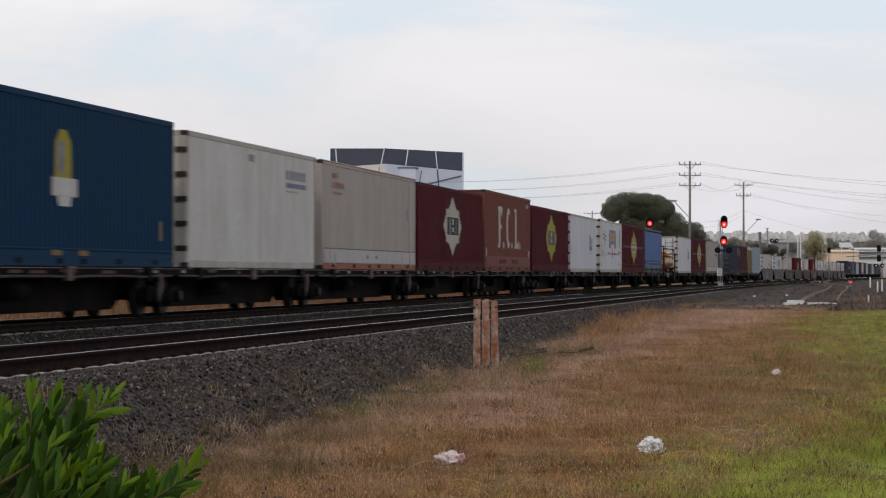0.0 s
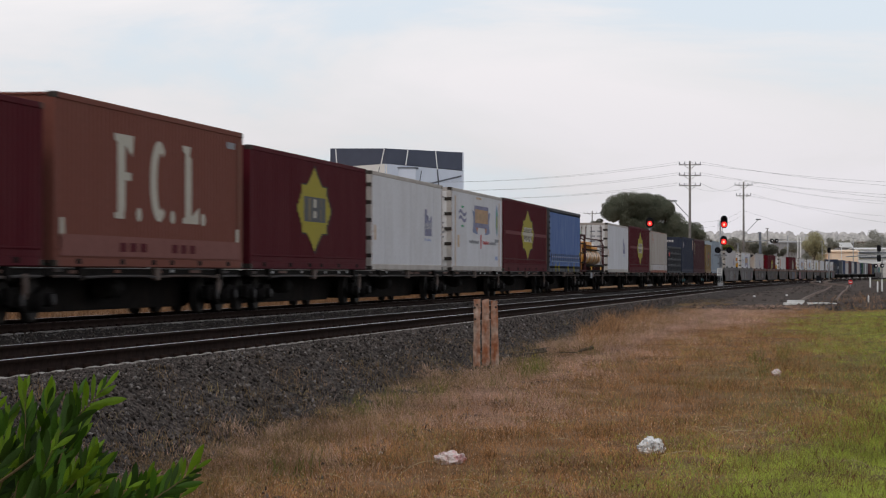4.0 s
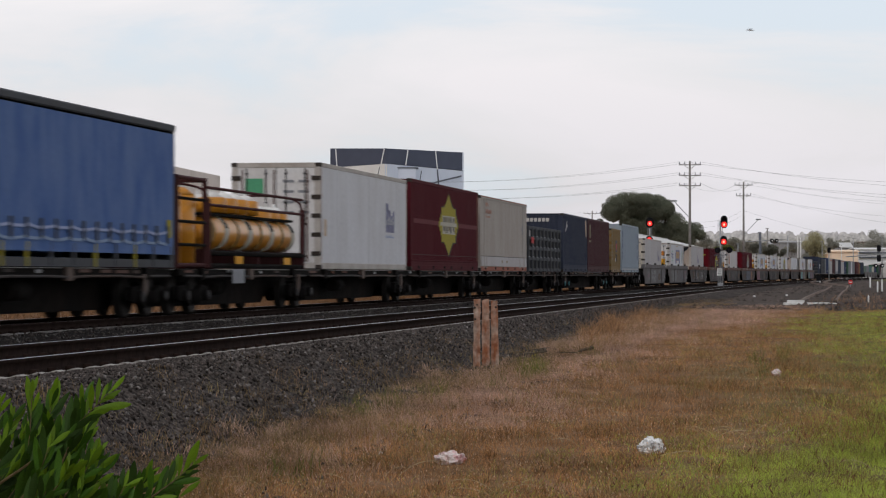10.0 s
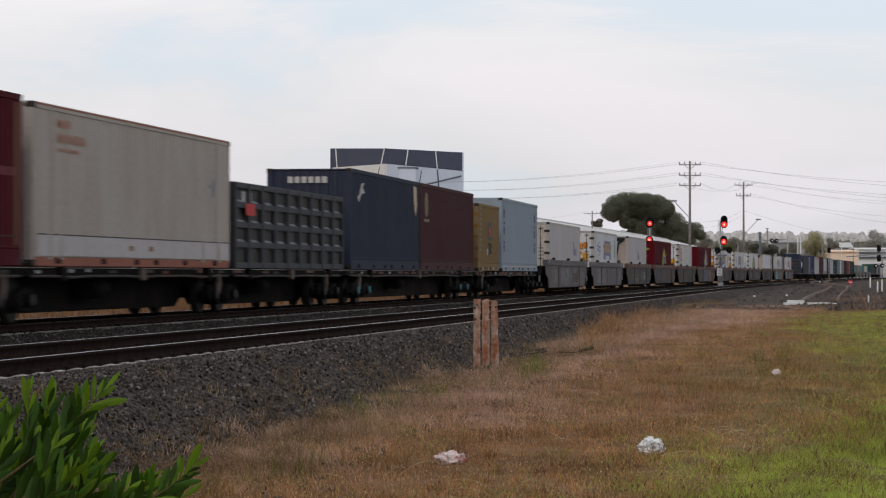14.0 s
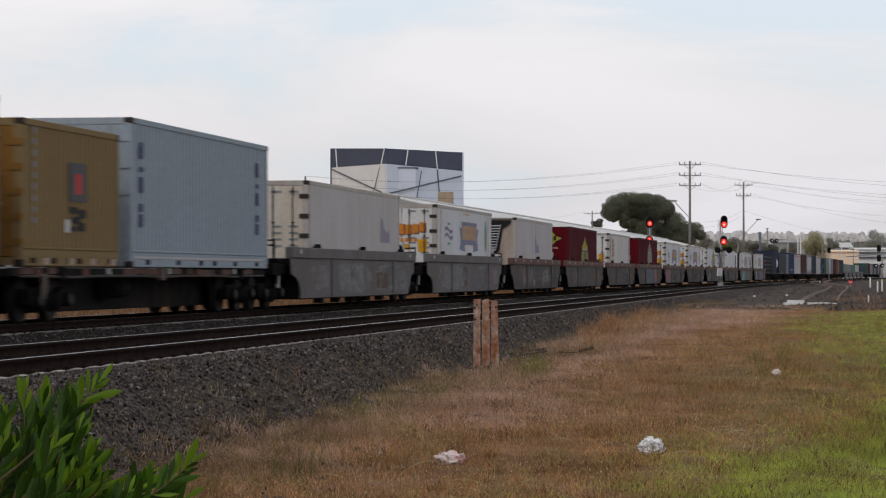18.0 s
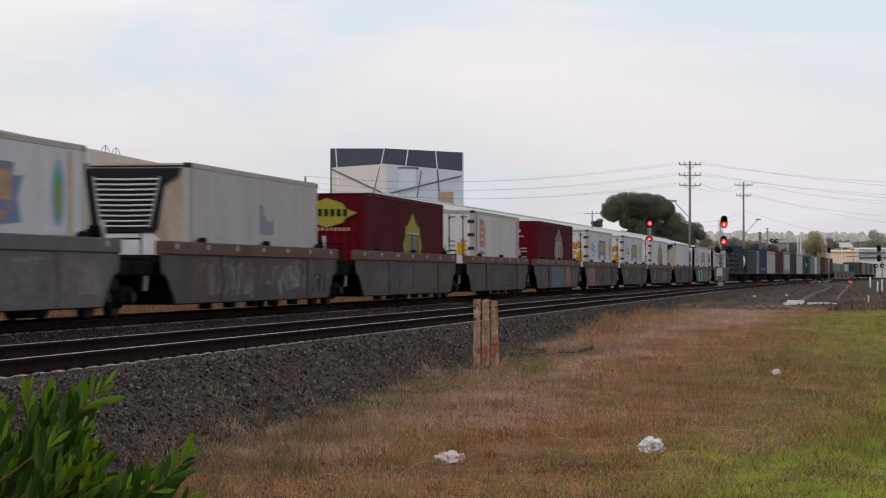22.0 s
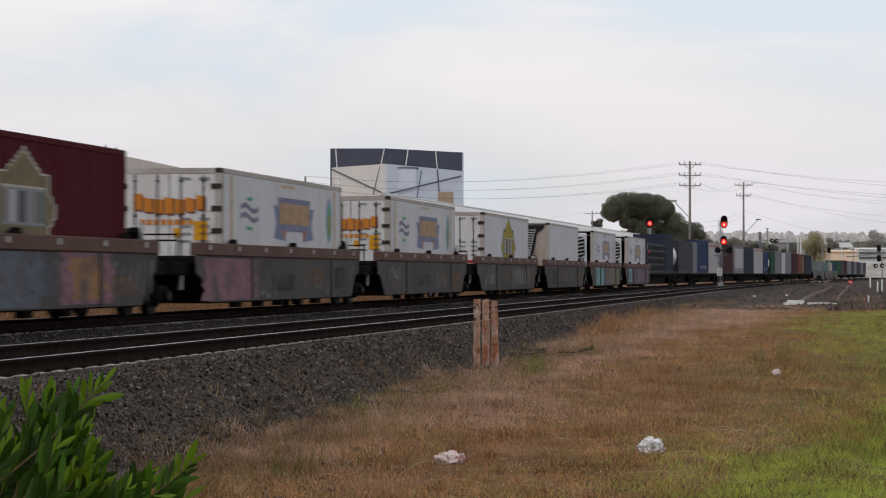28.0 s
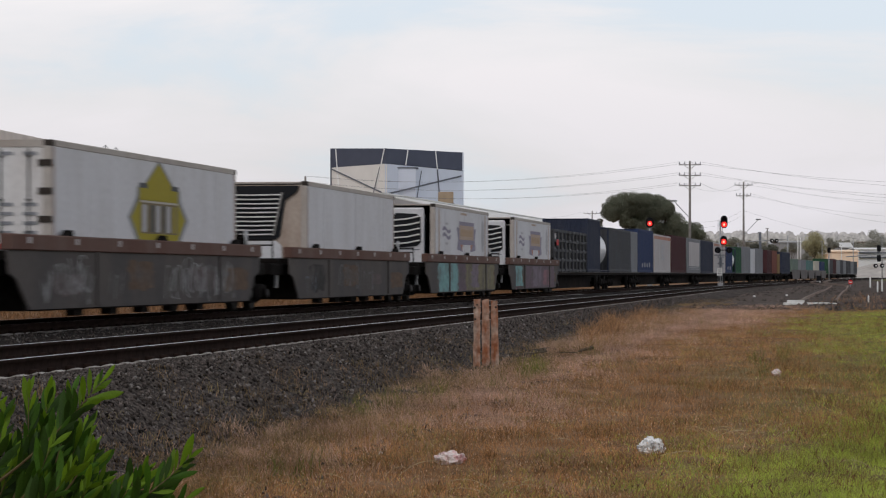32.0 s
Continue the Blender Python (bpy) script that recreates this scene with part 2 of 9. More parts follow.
M = dict(
    white=paint("white_container_paint", (0.62, 0.605, 0.585), 0.45, stain=(0.36, 0.30, 0.25)),
    white_clean=paint("clean_white_panel", (0.64, 0.645, 0.67), 0.40, stain=(0.43, 0.415, 0.41)),
    white_dull=paint("dulled_white_panel", (0.50, 0.482, 0.482), 0.55, stain=(0.40, 0.352, 0.335)),
    beige=paint("beige_paint", (0.44, 0.405, 0.365), 0.30, stain=(0.25, 0.16, 0.12)),
    red=paint("dark_red_paint", (0.074, 0.0075, 0.0135), 0.7, stain=(0.098, 0.024, 0.028)),
    red_bright=paint("bright_red_paint", (0.115, 0.0075, 0.013), 0.3, stain=(0.07, 0.014, 0.016)),
    brown_red=paint("faded_brown_red_paint", (0.175, 0.064, 0.047), 0.4, stain=(0.20, 0.085, 0.07)),
    maroon=paint("maroon_paint", (0.074, 0.033, 0.038), 0.5, stain=(0.095, 0.052, 0.05)),
    blue=paint("deep_blue_paint", (0.012, 0.045, 0.10), 0.4, stain=(0.018, 0.036, 0.06)),
    navy=paint("navy_paint", (0.040, 0.048, 0.075), 0.5, stain=(0.065, 0.066, 0.078)),
    # blue dulled so the paint itself carries haze at the train's far end
    blue_mid=paint("mid_blue_paint", (0.040, 0.058, 0.125), 0.3, stain=(0.05, 0.06, 0.10)),
    curtain=paint("faded_blue_tarpaulin", (0.070, 0.130, 0.31), 0.95, 0.6, stain=(0.145, 0.215, 0.39), scale=1.3),
    pale_blue=paint("pale_blue_grey_paint", (0.315, 0.365, 0.415), 0.25, stain=(0.27, 0.29, 0.30)),
    tan=paint("tan_paint", (0.245, 0.172, 0.085), 0.4, stain=(0.19, 0.12, 0.06)),
    tan_door=paint("ochre_door_paint", (0.24, 0.125, 0.035), 0.4, stain=(0.17, 0.085, 0.035)),
    charcoal=paint("charcoal_paint", (0.082, 0.087, 0.097), 0.4, stain=(0.07, 0.06, 0.05)),
    grey=paint("grey_paint", (0.23, 0.24, 0.26), 0.35, stain=(0.16, 0.14, 0.12)),
    # green muted likewise, with the distance haze mixed into the paint
    green=paint("green_paint", (0.04, 0.10, 0.06), 0.3, stain=(0.05, 0.09, 0.06)),
    teal=paint("teal_paint", (0.11, 0.20, 0.195), 0.3, stain=(0.1, 0.15, 0.14)),
    grey_green=paint("grey_green_paint", (0.17, 0.22, 0.19), 0.3, stain=(0.12, 0.13, 0.11)),
    door_white=paint("door_white_paint", (0.70, 0.70, 0.70), 0.3, stain=(0.35, 0.25, 0.17)),
    door_cream=paint("door_cream_paint", (0.62, 0.58, 0.50), 0.5, stain=(0.35, 0.22, 0.12)),
    rackframe=paint("dark_maroon_frame_paint", (0.075, 0.028, 0.03), 0.5, stain=(0.05, 0.03, 0.025)),
    rail_rust=paint("rusted_frame_paint", (0.19, 0.085, 0.06), 0.5, stain=(0.10, 0.05, 0.035)),
    fairing=paint("brown_streaked_fairing", (0.50, 0.44, 0.385), 0.9, stain=(0.25, 0.155, 0.105), scale=0.8),
    axle=mat("oily_axle_box", (0.030, 0.028, 0.028), 0.6, 0.3, grain=0.3, grain_scale=12, spec=0.15),
    rustrail=paint("faded_brick_red_rail", (0.33, 0.135, 0.10), 0.4, stain=(0.2, 0.09, 0.06)),
    hinge=mat("dark_hinge_steel", (0.05, 0.042, 0.036), 0.6, 0.4, grain=0.2),
    rod=mat("galvanised_rod", (0.36, 0.35, 0.34), 0.45, 0.7, grain=0.1),
    well=paint("grey_well_paint", (0.165, 0.158, 0.160), 0.8, stain=(0.125, 0.105, 0.092), scale=0.8),
    well_dark=paint("grimy_well_paint", (0.083, 0.078, 0.078), 0.9, stain=(0.122, 0.107, 0.098), scale=0.7),
    chord=paint("rust_brown_chord_paint", (0.125, 0.070, 0.057), 0.6, stain=(0.17, 0.125, 0.108), scale=0.9),
    under=mat("grimy_black_steel", (0.0095, 0.0085, 0.008), 0.85, 0.0, grain=0.3, grain_scale=6, stain=(0.021, 0.016, 0.013), stain_amt=0.5, bump=0.2, spec=0.03),
    # lifted black: haze painted onto far underframes, brown dust on two nearer wagons
    under_dusty_hazed=mat("dusty_hazed_black_steel", (0.019, 0.017, 0.016), 0.9, 0.0, grain=0.3, grain_scale=2, stain=(0.038, 0.030, 0.026), stain_amt=0.6, stain_scale=0.5, spec=0.03),
    wheel=mat("rolled_wheel_steel", (0.014, 0.012, 0.011), 0.7, 0.2, grain=0.3, grain_scale=8, spec=0.12),
    tread=mat("bright_steel", (0.35, 0.35, 0.36), 0.35, 0.9, grain=0.1),
    pipe=mat("grey_side_pipe", (0.062, 0.057, 0.056), 0.7, 0.0, grain=0.3, grain_scale=2.5, stain=(0.11, 0.06, 0.04), stain_amt=0.6, stain_scale=0.6),
    bracket=paint("rust_mottled_bracket", (0.16, 0.13, 0.115), 0.9, stain=(0.075, 0.042, 0.032), scale=3.0),
    bear=mat("teal_bearing_cap", (0.05, 0.17, 0.19), 0.5, 0.2, grain=0.15),
    yellow=paint("yellow_marking", (0.35, 0.30, 0.045), 0.25, stain=(0.3, 0.26, 0.08)),
    orange=paint("orange_marking", (0.60, 0.22, 0.035), 0.2, stain=(0.45, 0.2, 0.08)),
    orange_red=paint("orange_red_marking", (0.55, 0.115, 0.02), 0.2, stain=(0.45, 0.15, 0.06)),
    faded_red=paint("sun_faded_red_marking", (0.42, 0.19, 0.14), 0.7, stain=(0.48, 0.36, 0.31), scale=1.2),
    amber=mat("amber_sticker", (0.66, 0.32, 0.02), 0.5, grain=0.1, grain_scale=20),
    cream=paint("cream_marking", (0.50, 0.48, 0.41), 0.3, stain=(0.32, 0.22, 0.18)),
    black=mat("black_marking", (0.02, 0.021, 0.024), 0.6, grain=0.2),
    ink=mat("faded_navy_marking", (0.20, 0.20, 0.295), 0.6, grain=0.35, grain_scale=7),
    dark_ink=mat("charcoal_marking", (0.085, 0.088, 0.095), 0.6, grain=0.25),
    worn_blue=mat("worn_violet_blue_print", (0.27, 0.25, 0.315), 0.65, grain=0.35),
    worn_tan=mat("worn_tan_print", (0.43, 0.335, 0.27), 0.65, grain=0.3),
    worn_gold=mat("worn_ochre_print", (0.40, 0.28, 0.17), 0.65, grain=0.3),
    grey_ink_pale=mat("pale_grey_print", (0.42, 0.42, 0.44), 0.65, grain=0.3),
    grey_ink=mat("grey_marking", (0.25, 0.26, 0.28), 0.6, grain=0.2),
    red_ink=mat("red_marking", (0.50, 0.05, 0.05), 0.55, grain=0.15),
    blue_ink=mat("blue_marking", (0.18, 0.22, 0.35), 0.55, grain=0.2),
    sky_ink=mat("pale_blue_marking", (0.30, 0.36, 0.55), 0.55, grain=0.2),
    green_ink=mat("green_marking", (0.10, 0.36, 0.20), 0.55, grain=0.2),
    peach=mat("faded_orange_marking", (0.53, 0.40, 0.28), 0.55, grain=0.25, grain_scale=6),
    gold=mat("dull_gold_marking", (0.18, 0.145, 0.08), 0.55, grain=0.2, grain_scale=6),
    tank=mat("orange_yellow_tank_enamel", (0.56, 0.235, 0.02), 0.28, grain=0.12, grain_scale=6, stain=(0.36, 0.14, 0.03), stain_amt=0.5, stain_scale=2.0, spec=0.5),
    tank_white=mat("polished_tank_steel", (0.72, 0.74, 0.76), 0.35, 0.4, grain=0.08, grain_scale=3),
    concrete=mat("weathered_concrete", (0.38, 0.36, 0.34), 0.9, grain=0.2, grain_scale=18, stain=(0.15, 0.12, 0.10), stain_amt=0.5, stain_scale=3, bump=0.3, jitter=0.2),
    post_grime=paint("grimy_white_frame", (0.50, 0.475, 0.445), 0.6, stain=(0.24, 0.175, 0.13), scale=0.6),
    banner_tan=mat("faded_orange_print", (0.44, 0.285, 0.17), 0.6, grain=0.3, grain_scale=5),
    blue_dark=mat("dark_blue_lettering", (0.065, 0.075, 0.15), 0.6, grain=0.25, grain_scale=8),
    band_red=paint("pinkish_red_band_paint", (0.150, 0.042, 0.050), 0.4, stain=(0.11, 0.03, 0.035)),
    brown_pale=paint("pale_brown_red_sill_paint", (0.215, 0.095, 0.082), 0.4, stain=(0.16, 0.06, 0.05)),
    railside=mat("rusty_rail_side", (0.023, 0.015, 0.0125), 0.9, 0.0, grain=0.3, grain_scale=8, spec=0.02),
    railtop=mat("worn_rail_head", (0.62, 0.62, 0.62), 0.28, 0.95, grain=0.12, grain_scale=4),
    timber=mat("weathered_timber", (0.27, 0.105, 0.052), 0.85, grain=0.3, grain_scale=14, stain=(0.50, 0.40, 0.33), stain_amt=1.0, stain_scale=7.0, streak=True, bump=0.6, bump_scale=25),
    bark=mat("grey_bark", (0.10, 0.08, 0.06), 0.9, grain=0.3, grain_scale=6, bump=0.6, bump_scale=12),
    pole=mat("weathered_pole_timber", (0.235, 0.22, 0.205), 0.85, grain=0.25, grain_scale=3),
    wire=mat("cable_black", (0.14, 0.14, 0.145), 0.7, grain=0.1),
    galv=mat("galvanised_steel", (0.34, 0.35, 0.36), 0.55, 0.5, grain=0.12, grain_scale=5),
    sigblack=mat("signal_black", (0.012, 0.012, 0.014), 0.55, grain=0.15),
    siglamp=mat("lit_red_lamp", (0.5, 0.02, 0.015), 0.3, emit=(1.0, 0.03, 0.025), emit_s=1.5),
    sigcore=mat("lit_red_lamp_core", (0.8, 0.2, 0.1), 0.3, emit=(1.0, 0.24, 0.17), emit_s=2.4),
    whitewash=mat("white_post_paint", (0.74, 0.74, 0.72), 0.7, grain=0.12, grain_scale=8, stain=(0.4, 0.36, 0.3), stain_amt=0.4, stain_scale=2),
    redsign=mat("red_disc_paint", (0.62, 0.04, 0.04), 0.5, grain=0.08),
    roof=mat("pale_metal_roof", (0.62, 0.62, 0.60), 0.6, 0.0, grain=0.06, grain_scale=0.5, stain=(0.45, 0.43, 0.40), stain_amt=0.4, stain_scale=0.15, bump=0.1, bump_scale=3),
    shedwall=mat("grey_shed_cladding", (0.33, 0.33, 0.33), 0.7, grain=0.08, grain_scale=0.6),
    slate=mat("slate_blue_cladding", (0.085, 0.095, 0.13), 0.55, grain=0.06, grain_scale=0.5),
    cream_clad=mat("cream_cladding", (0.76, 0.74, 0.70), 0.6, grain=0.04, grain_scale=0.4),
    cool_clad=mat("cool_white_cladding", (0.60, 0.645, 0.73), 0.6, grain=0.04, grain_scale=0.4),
    whitetrim=mat("white_trim", (0.80, 0.80, 0.79), 0.6, grain=0.05),
    graytrim=mat("dark_grey_trim", (0.13, 0.14, 0.16), 0.6, grain=0.08),
    peachwall=mat("peach_tilt_panel", (0.90, 0.70, 0.52), 0.8, grain=0.06, grain_scale=0.4),
    glassdark=mat("dark_window_glass", (0.05, 0.06, 0.07), 0.15, grain=0.05),
    # the near-black blotches are painted shade of the bag's creases
    bag=mat("crumpled_white_plastic", (0.86, 0.855, 0.84), 0.4, grain=0.08, grain_scale=30, stain=(0.06, 0.06, 0.06), stain_amt=0.9, stain_scale=22, bump=0.8, bump_scale=40),
    bagred=mat("red_printed_plastic", (0.78, 0.70, 0.68), 0.45, grain=0.1, grain_scale=30, stain=(0.5, 0.05, 0.06), stain_amt=0.9, stain_scale=11, bump=0.8, bump_scale=40),
)

# ---- plan of the railway ----
SPEED = 14.1                     # metres a second, towards the camera
KS = [-45.65, 14.35, 94.35, 174.35, 274.35, 354.35, 434.35, 514.35, 614.35, 764.35, 914.35, 1014.35, 1114.35]
KV = [0.0, -1.2843e-04, 7.5371e-05, 2.9856e-04, 8.8470e-05, -2.5919e-05, -1.2028e-04, 1.8755e-04, -2.8797e-05, -6.6920e-05, -6.6920e-05, -6.6920e-05, 0.0]
PX, PY, PH, PS0 = -5.416, 58.457, 0.15556, 14.35      # a point of the container line, its heading and chainage


def lay_path():
    """The centre line of the far track, every 2 m: x, y, heading."""
    step, first, last = 2.0, -640.0, 2600.0
    s = np.arange(first, last + step, step)
    k = np.interp(s, KS, KV)
    h = np.concatenate([[0.0], np.cumsum(k[:-1] * step)])
    h += PH - np.interp(PS0, s, h)
    mid = h[:-1] + k[:-1] * step / 2
    x = np.concatenate([[0.0], np.cumsum(np.sin(mid) * step)])
    y = np.concatenate([[0.0], np.cumsum(np.cos(mid) * step)])
    x += PX - np.interp(PS0, s, x)
    y += PY - np.interp(PS0, s, y)
    return s, x - 1.22 * np.cos(h), y + 1.22 * np.sin(h), h


PS, PXS, PYS, PHS = lay_path()


def line(s, d=0.0):
    """Place and heading at s metres along the far track, d metres to its right (towards the camera)."""
    x, y, h = np.interp(s, PS, PXS), np.interp(s, PS, PYS), np.interp(s, PS, PHS)
    return float(x + d * math.cos(h)), float(y - d * math.sin(h)), float(h)


def on_line(s, d=0.0, z=0.0):
    """A pose on the track: local x along it (away from the camera), local y to its left."""
    x, y, h = line(s, d)
    return pose(x, y, z, 0, 0, 90 - math.degrees(h))


# ---- mesh helpers ----
def box(bm, x0, x1, y0, y1, z0, z1, bevel=0.0):
    v = [bm.verts.new((x, y, z)) for z in (z0, z1) for y in (y0, y1) for x in (x0, x1)]
    fs = [bm.faces.new([v[i] for i in q]) for q in ((0, 2, 3, 1), (4, 5, 7, 6), (0, 1, 5, 4), (2, 6, 7, 3), (0, 4, 6, 2), (1, 3, 7, 5))]
    if bevel > 0:
        es = list({e for f in fs for e in f.edges})
        bmesh.ops.bevel(bm, geom=es, offset=bevel, segments=1, affect='EDGES')


def tube(bm, a, b, r, n=8, r2=None, caps=True):
    a, b = Vector(a), Vector(b)
    w = (b - a).normalized()
    u = w.orthogonal().normalized()
    t = w.cross(u)
    r2 = r if r2 is None else r2
    ra = [bm.verts.new(a + (u * math.cos(i * math.tau / n) + t * math.sin(i * math.tau / n)) * r) for i in range(n)]
    rb = [bm.verts.new(b + (u * math.cos(i * math.tau / n) + t * math.sin(i * math.tau / n)) * r2) for i in range(n)]
    for i in range(n):
        f = bm.faces.new((ra[i], ra[(i + 1) % n], rb[(i + 1) % n], rb[i]))
        f.smooth = n > 6
    if caps:
        bm.faces.new(ra[::-1])
        bm.faces.new(rb)


def stalk(bm, pts, r0, r1, n=5):
    """One unbroken tapering stem along the points."""
    prev = None
    for i, p in enumerate(pts):
        r = r0 + (r1 - r0) * i / (len(pts) - 1)
        ring = [bm.verts.new((p[0], p[1] + r * math.cos(k * math.tau / n), p[2] + r * math.sin(k * math.tau / n))) for k in range(n)]
        if prev:
            for k in range(n):
                bm.faces.new((prev[k], prev[(k + 1) % n], ring[(k + 1) % n], ring[k]))
        prev = ring


def prism(bm, pts, axis, a, b):
    """A flat outline pushed from a to b along axis 0, 1 or 2; pts in the two other axes."""
    def at(p, c):
        q = list(p)
        q.insert(axis, c)
        return bm.verts.new(q)
    lo, hi = [at(p, a) for p in pts], [at(p, b) for p in pts]
    n = len(pts)
    for i in range(n):
        bm.faces.new((lo[i], lo[(i + 1) % n], hi[(i + 1) % n], hi[i]))
    bm.faces.new(lo[::-1])
    bm.faces.new(hi)


def finish(name, bm, material):
    bmesh.ops.recalc_face_normals(bm, faces=bm.faces)
    me = bpy.data.meshes.new(name)
    bm.to_mesh(me)
    bm.free()
    me.materials.append(material)
    return me


def part(name, bm, material, parent, label=""):
    ob = new(name, finish(name, bm, material))
    ob.parent = parent
    return tagged(ob, label)


def share(name, me, parent, m=None, label=""):
    ob = new(name, me)
    ob.parent = parent
    if m is not None:
        ob.matrix_basis = m
    return tagged(ob, label)


def bulk(name, verts, faces, material, smooth=False):
    """One large mesh straight from arrays; every face has the same number of corners."""
    me = bpy.data.meshes.new(name)
    verts, faces = np.asarray(verts, np.float32), np.asarray(faces, np.int32)
    n, k = faces.shape
    me.vertices.add(len(verts))
    me.vertices.foreach_set("co", verts.ravel())
    me.loops.add(n * k)
    me.loops.foreach_set("vertex_index", faces.ravel())
    me.polygons.add(n)
    me.polygons.foreach_set("loop_start", np.arange(0, n * k, k, dtype=np.int32))
    if smooth:
        me.polygons.foreach_set("use_smooth", np.ones(n, bool))
    me.update(calc_edges=True)
    me.validate()
    me.materials.append(material)
    return me


def thing(name, label, category, group="", kind="", m=None):
    ob = new(name)
    ob.empty_display_size = 0.3
    if m is not None:
        ob.matrix_basis = m
    return tagged(ob, label, category, group, kind)


# ---- ground ----
NEAR_D = 6.6                     # the near track's centre, to the right of the far one
NEAR_Z = 0.05                    # and how much higher it lies


def grass_level(x, y):
    z = float(np.interp(y, [0, 14, 27, 36, 62, 110, 300, 900, 3000], [-1.1, -1.0, -0.88, -0.76, -0.53, -0.32, -0.25, 0.0, 0.0]))
    return z + 0.05 * noise.noise((x * 0.35, y * 0.2, 0.0)) + 0.03 * noise.noise((x * 1.1, y * 0.8, 3.0))


def ground_level(s, d, x, y):
    g = grass_level(x, y)
    if d < -2.2:
        return float(np.interp(-d, [2.2, 3.2, 30, 60, 300, 3000], [-0.30, -0.36, -0.2, 0.0, 0.6, 0.6])) + 0.04 * noise.noise((x * 0.4, y * 0.4, 7.0))
    if d < 8.3:
        return -0.40
    return g - 0.05 if d < 9.35 else g


def ground_material():
    m = mat("dry_grass_soil", (0.15, 0.105, 0.065), 0.95, bump=0.8, bump_scale=9)
    nt = m.node_tree
    N, L = nt.nodes.new, nt.links.new
    b = nt.nodes["Principled BSDF"]
    tc = N("ShaderNodeTexCoord")
    n1, n2, n3 = N("ShaderNodeTexNoise"), N("ShaderNodeTexNoise"), N("ShaderNodeTexNoise")
    for n, s, d in ((n1, 0.13, 4), (n2, 1.3, 6), (n3, 32.0, 5)):
        n.inputs['Scale'].default_value, n.inputs['Detail'].default_value = s, d
        L(tc.outputs['Object'], n.inputs[0])
    r = N("ShaderNodeValToRGB")
    e = r.color_ramp.elements
    e[0].position, e[0].color = 0.30, (0.125, 0.066, 0.032, 1)
    e[1].position, e[1].color = 0.72, (0.29, 0.185, 0.115, 1)
    k = e.new(0.5)
    k.color = (0.20, 0.115, 0.060, 1)
    L(n2.outputs[0], r.inputs[0])
    g = N("ShaderNodeValToRGB")
    e = g.color_ramp.elements
    e[0].position, e[0].color = 0.3, (0.080, 0.082, 0.022, 1)
    e[1].position, e[1].color = 0.7, (0.16, 0.155, 0.045, 1)
    L(n2.outputs[0], g.inputs[0])
    # greener towards the watered verge on the right: a line across the plan, blurred by noise
    sep = N("ShaderNodeSeparateXYZ")
    L(tc.outputs['Object'], sep.inputs[0])
    ma = N("ShaderNodeMath")
    ma.operation = 'MULTIPLY_ADD'
    ma.inputs[1].default_value, ma.inputs[2].default_value = -0.156, 1.3
    L(sep.outputs[1], ma.inputs[0])
    ad = N("ShaderNodeMath")
    L(ma.outputs[0], ad.inputs[0])
    L(sep.outputs[0], ad.inputs[1])
    sp = N("ShaderNodeMath")
    sp.operation = 'MULTIPLY_ADD'
    sp.inputs[1].default_value = 6.0
    sp.inputs[2].default_value = -3.0
    L(n1.outputs[0], sp.inputs[0])
    su = N("ShaderNodeMath")
    L(ad.outputs[0], su.inputs[0])
    L(sp.outputs[0], su.inputs[1])
    mr = N("ShaderNodeMapRange")
    mr.inputs[1].default_value, mr.inputs[2].default_value = -1.2, 2.2
    L(su.outputs[0], mr.inputs[0])
    mx = N("ShaderNodeMix")
    mx.data_type = 'RGBA'
    L(mr.outputs[0], mx.inputs[0])
    L(r.outputs[0], mx.inputs[6])
    L(g.outputs[0], mx.inputs[7])
    f = N("ShaderNodeMapRange")
    f.inputs[1].default_value, f.inputs[2].default_value = 0.25, 0.75
    f.inputs[3].default_value, f.inputs[4].default_value = 0.5, 1.5
    L(n3.outputs[0], f.inputs[0])
    v = N("ShaderNodeVectorMath")
    v.operation = 'SCALE'
    L(mx.outputs[2], v.inputs[0])
    L(f.outputs[0], v.inputs[3])
    L(v.outputs[0], b.inputs['Base Color'])
    return m


def build_ground():
    ss = np.concatenate([np.arange(-150, -60, 15), np.arange(-60, 90, 1.0), np.arange(90, 300, 7), np.arange(300, 1000, 40), np.arange(1000, 2601, 200)])
    ds = [-1800, -900, -500, -300, -160, -90, -60, -40, -28, -18, -12, -8, -5, -3.2, -2.2, 0, 3, 6, 8.3, 9.4, *np.arange(9.8, 18.0, 0.4), 18.5, 19,
          20, 21, 24, 28, 34, 42, 55, 75, 110, 180, 300, 600, 1200]
    verts, faces = [], []
    for s in ss:
        for d in ds:
            x, y, _ = line(s, d)
            verts.append((x, y, ground_level(s, d, x, y)))
    k = len(ds)
    for i in range(len(ss) - 1):
        for j in range(k - 1):
            faces.append((i * k + j, i * k + j + 1, (i + 1) * k + j + 1, (i + 1) * k + j))
    ob = new("ground", bulk("ground", verts, faces, ground_material(), True))
    tagged(ob, "dry brown and green grassed railway verge", "ground", kind="structure")


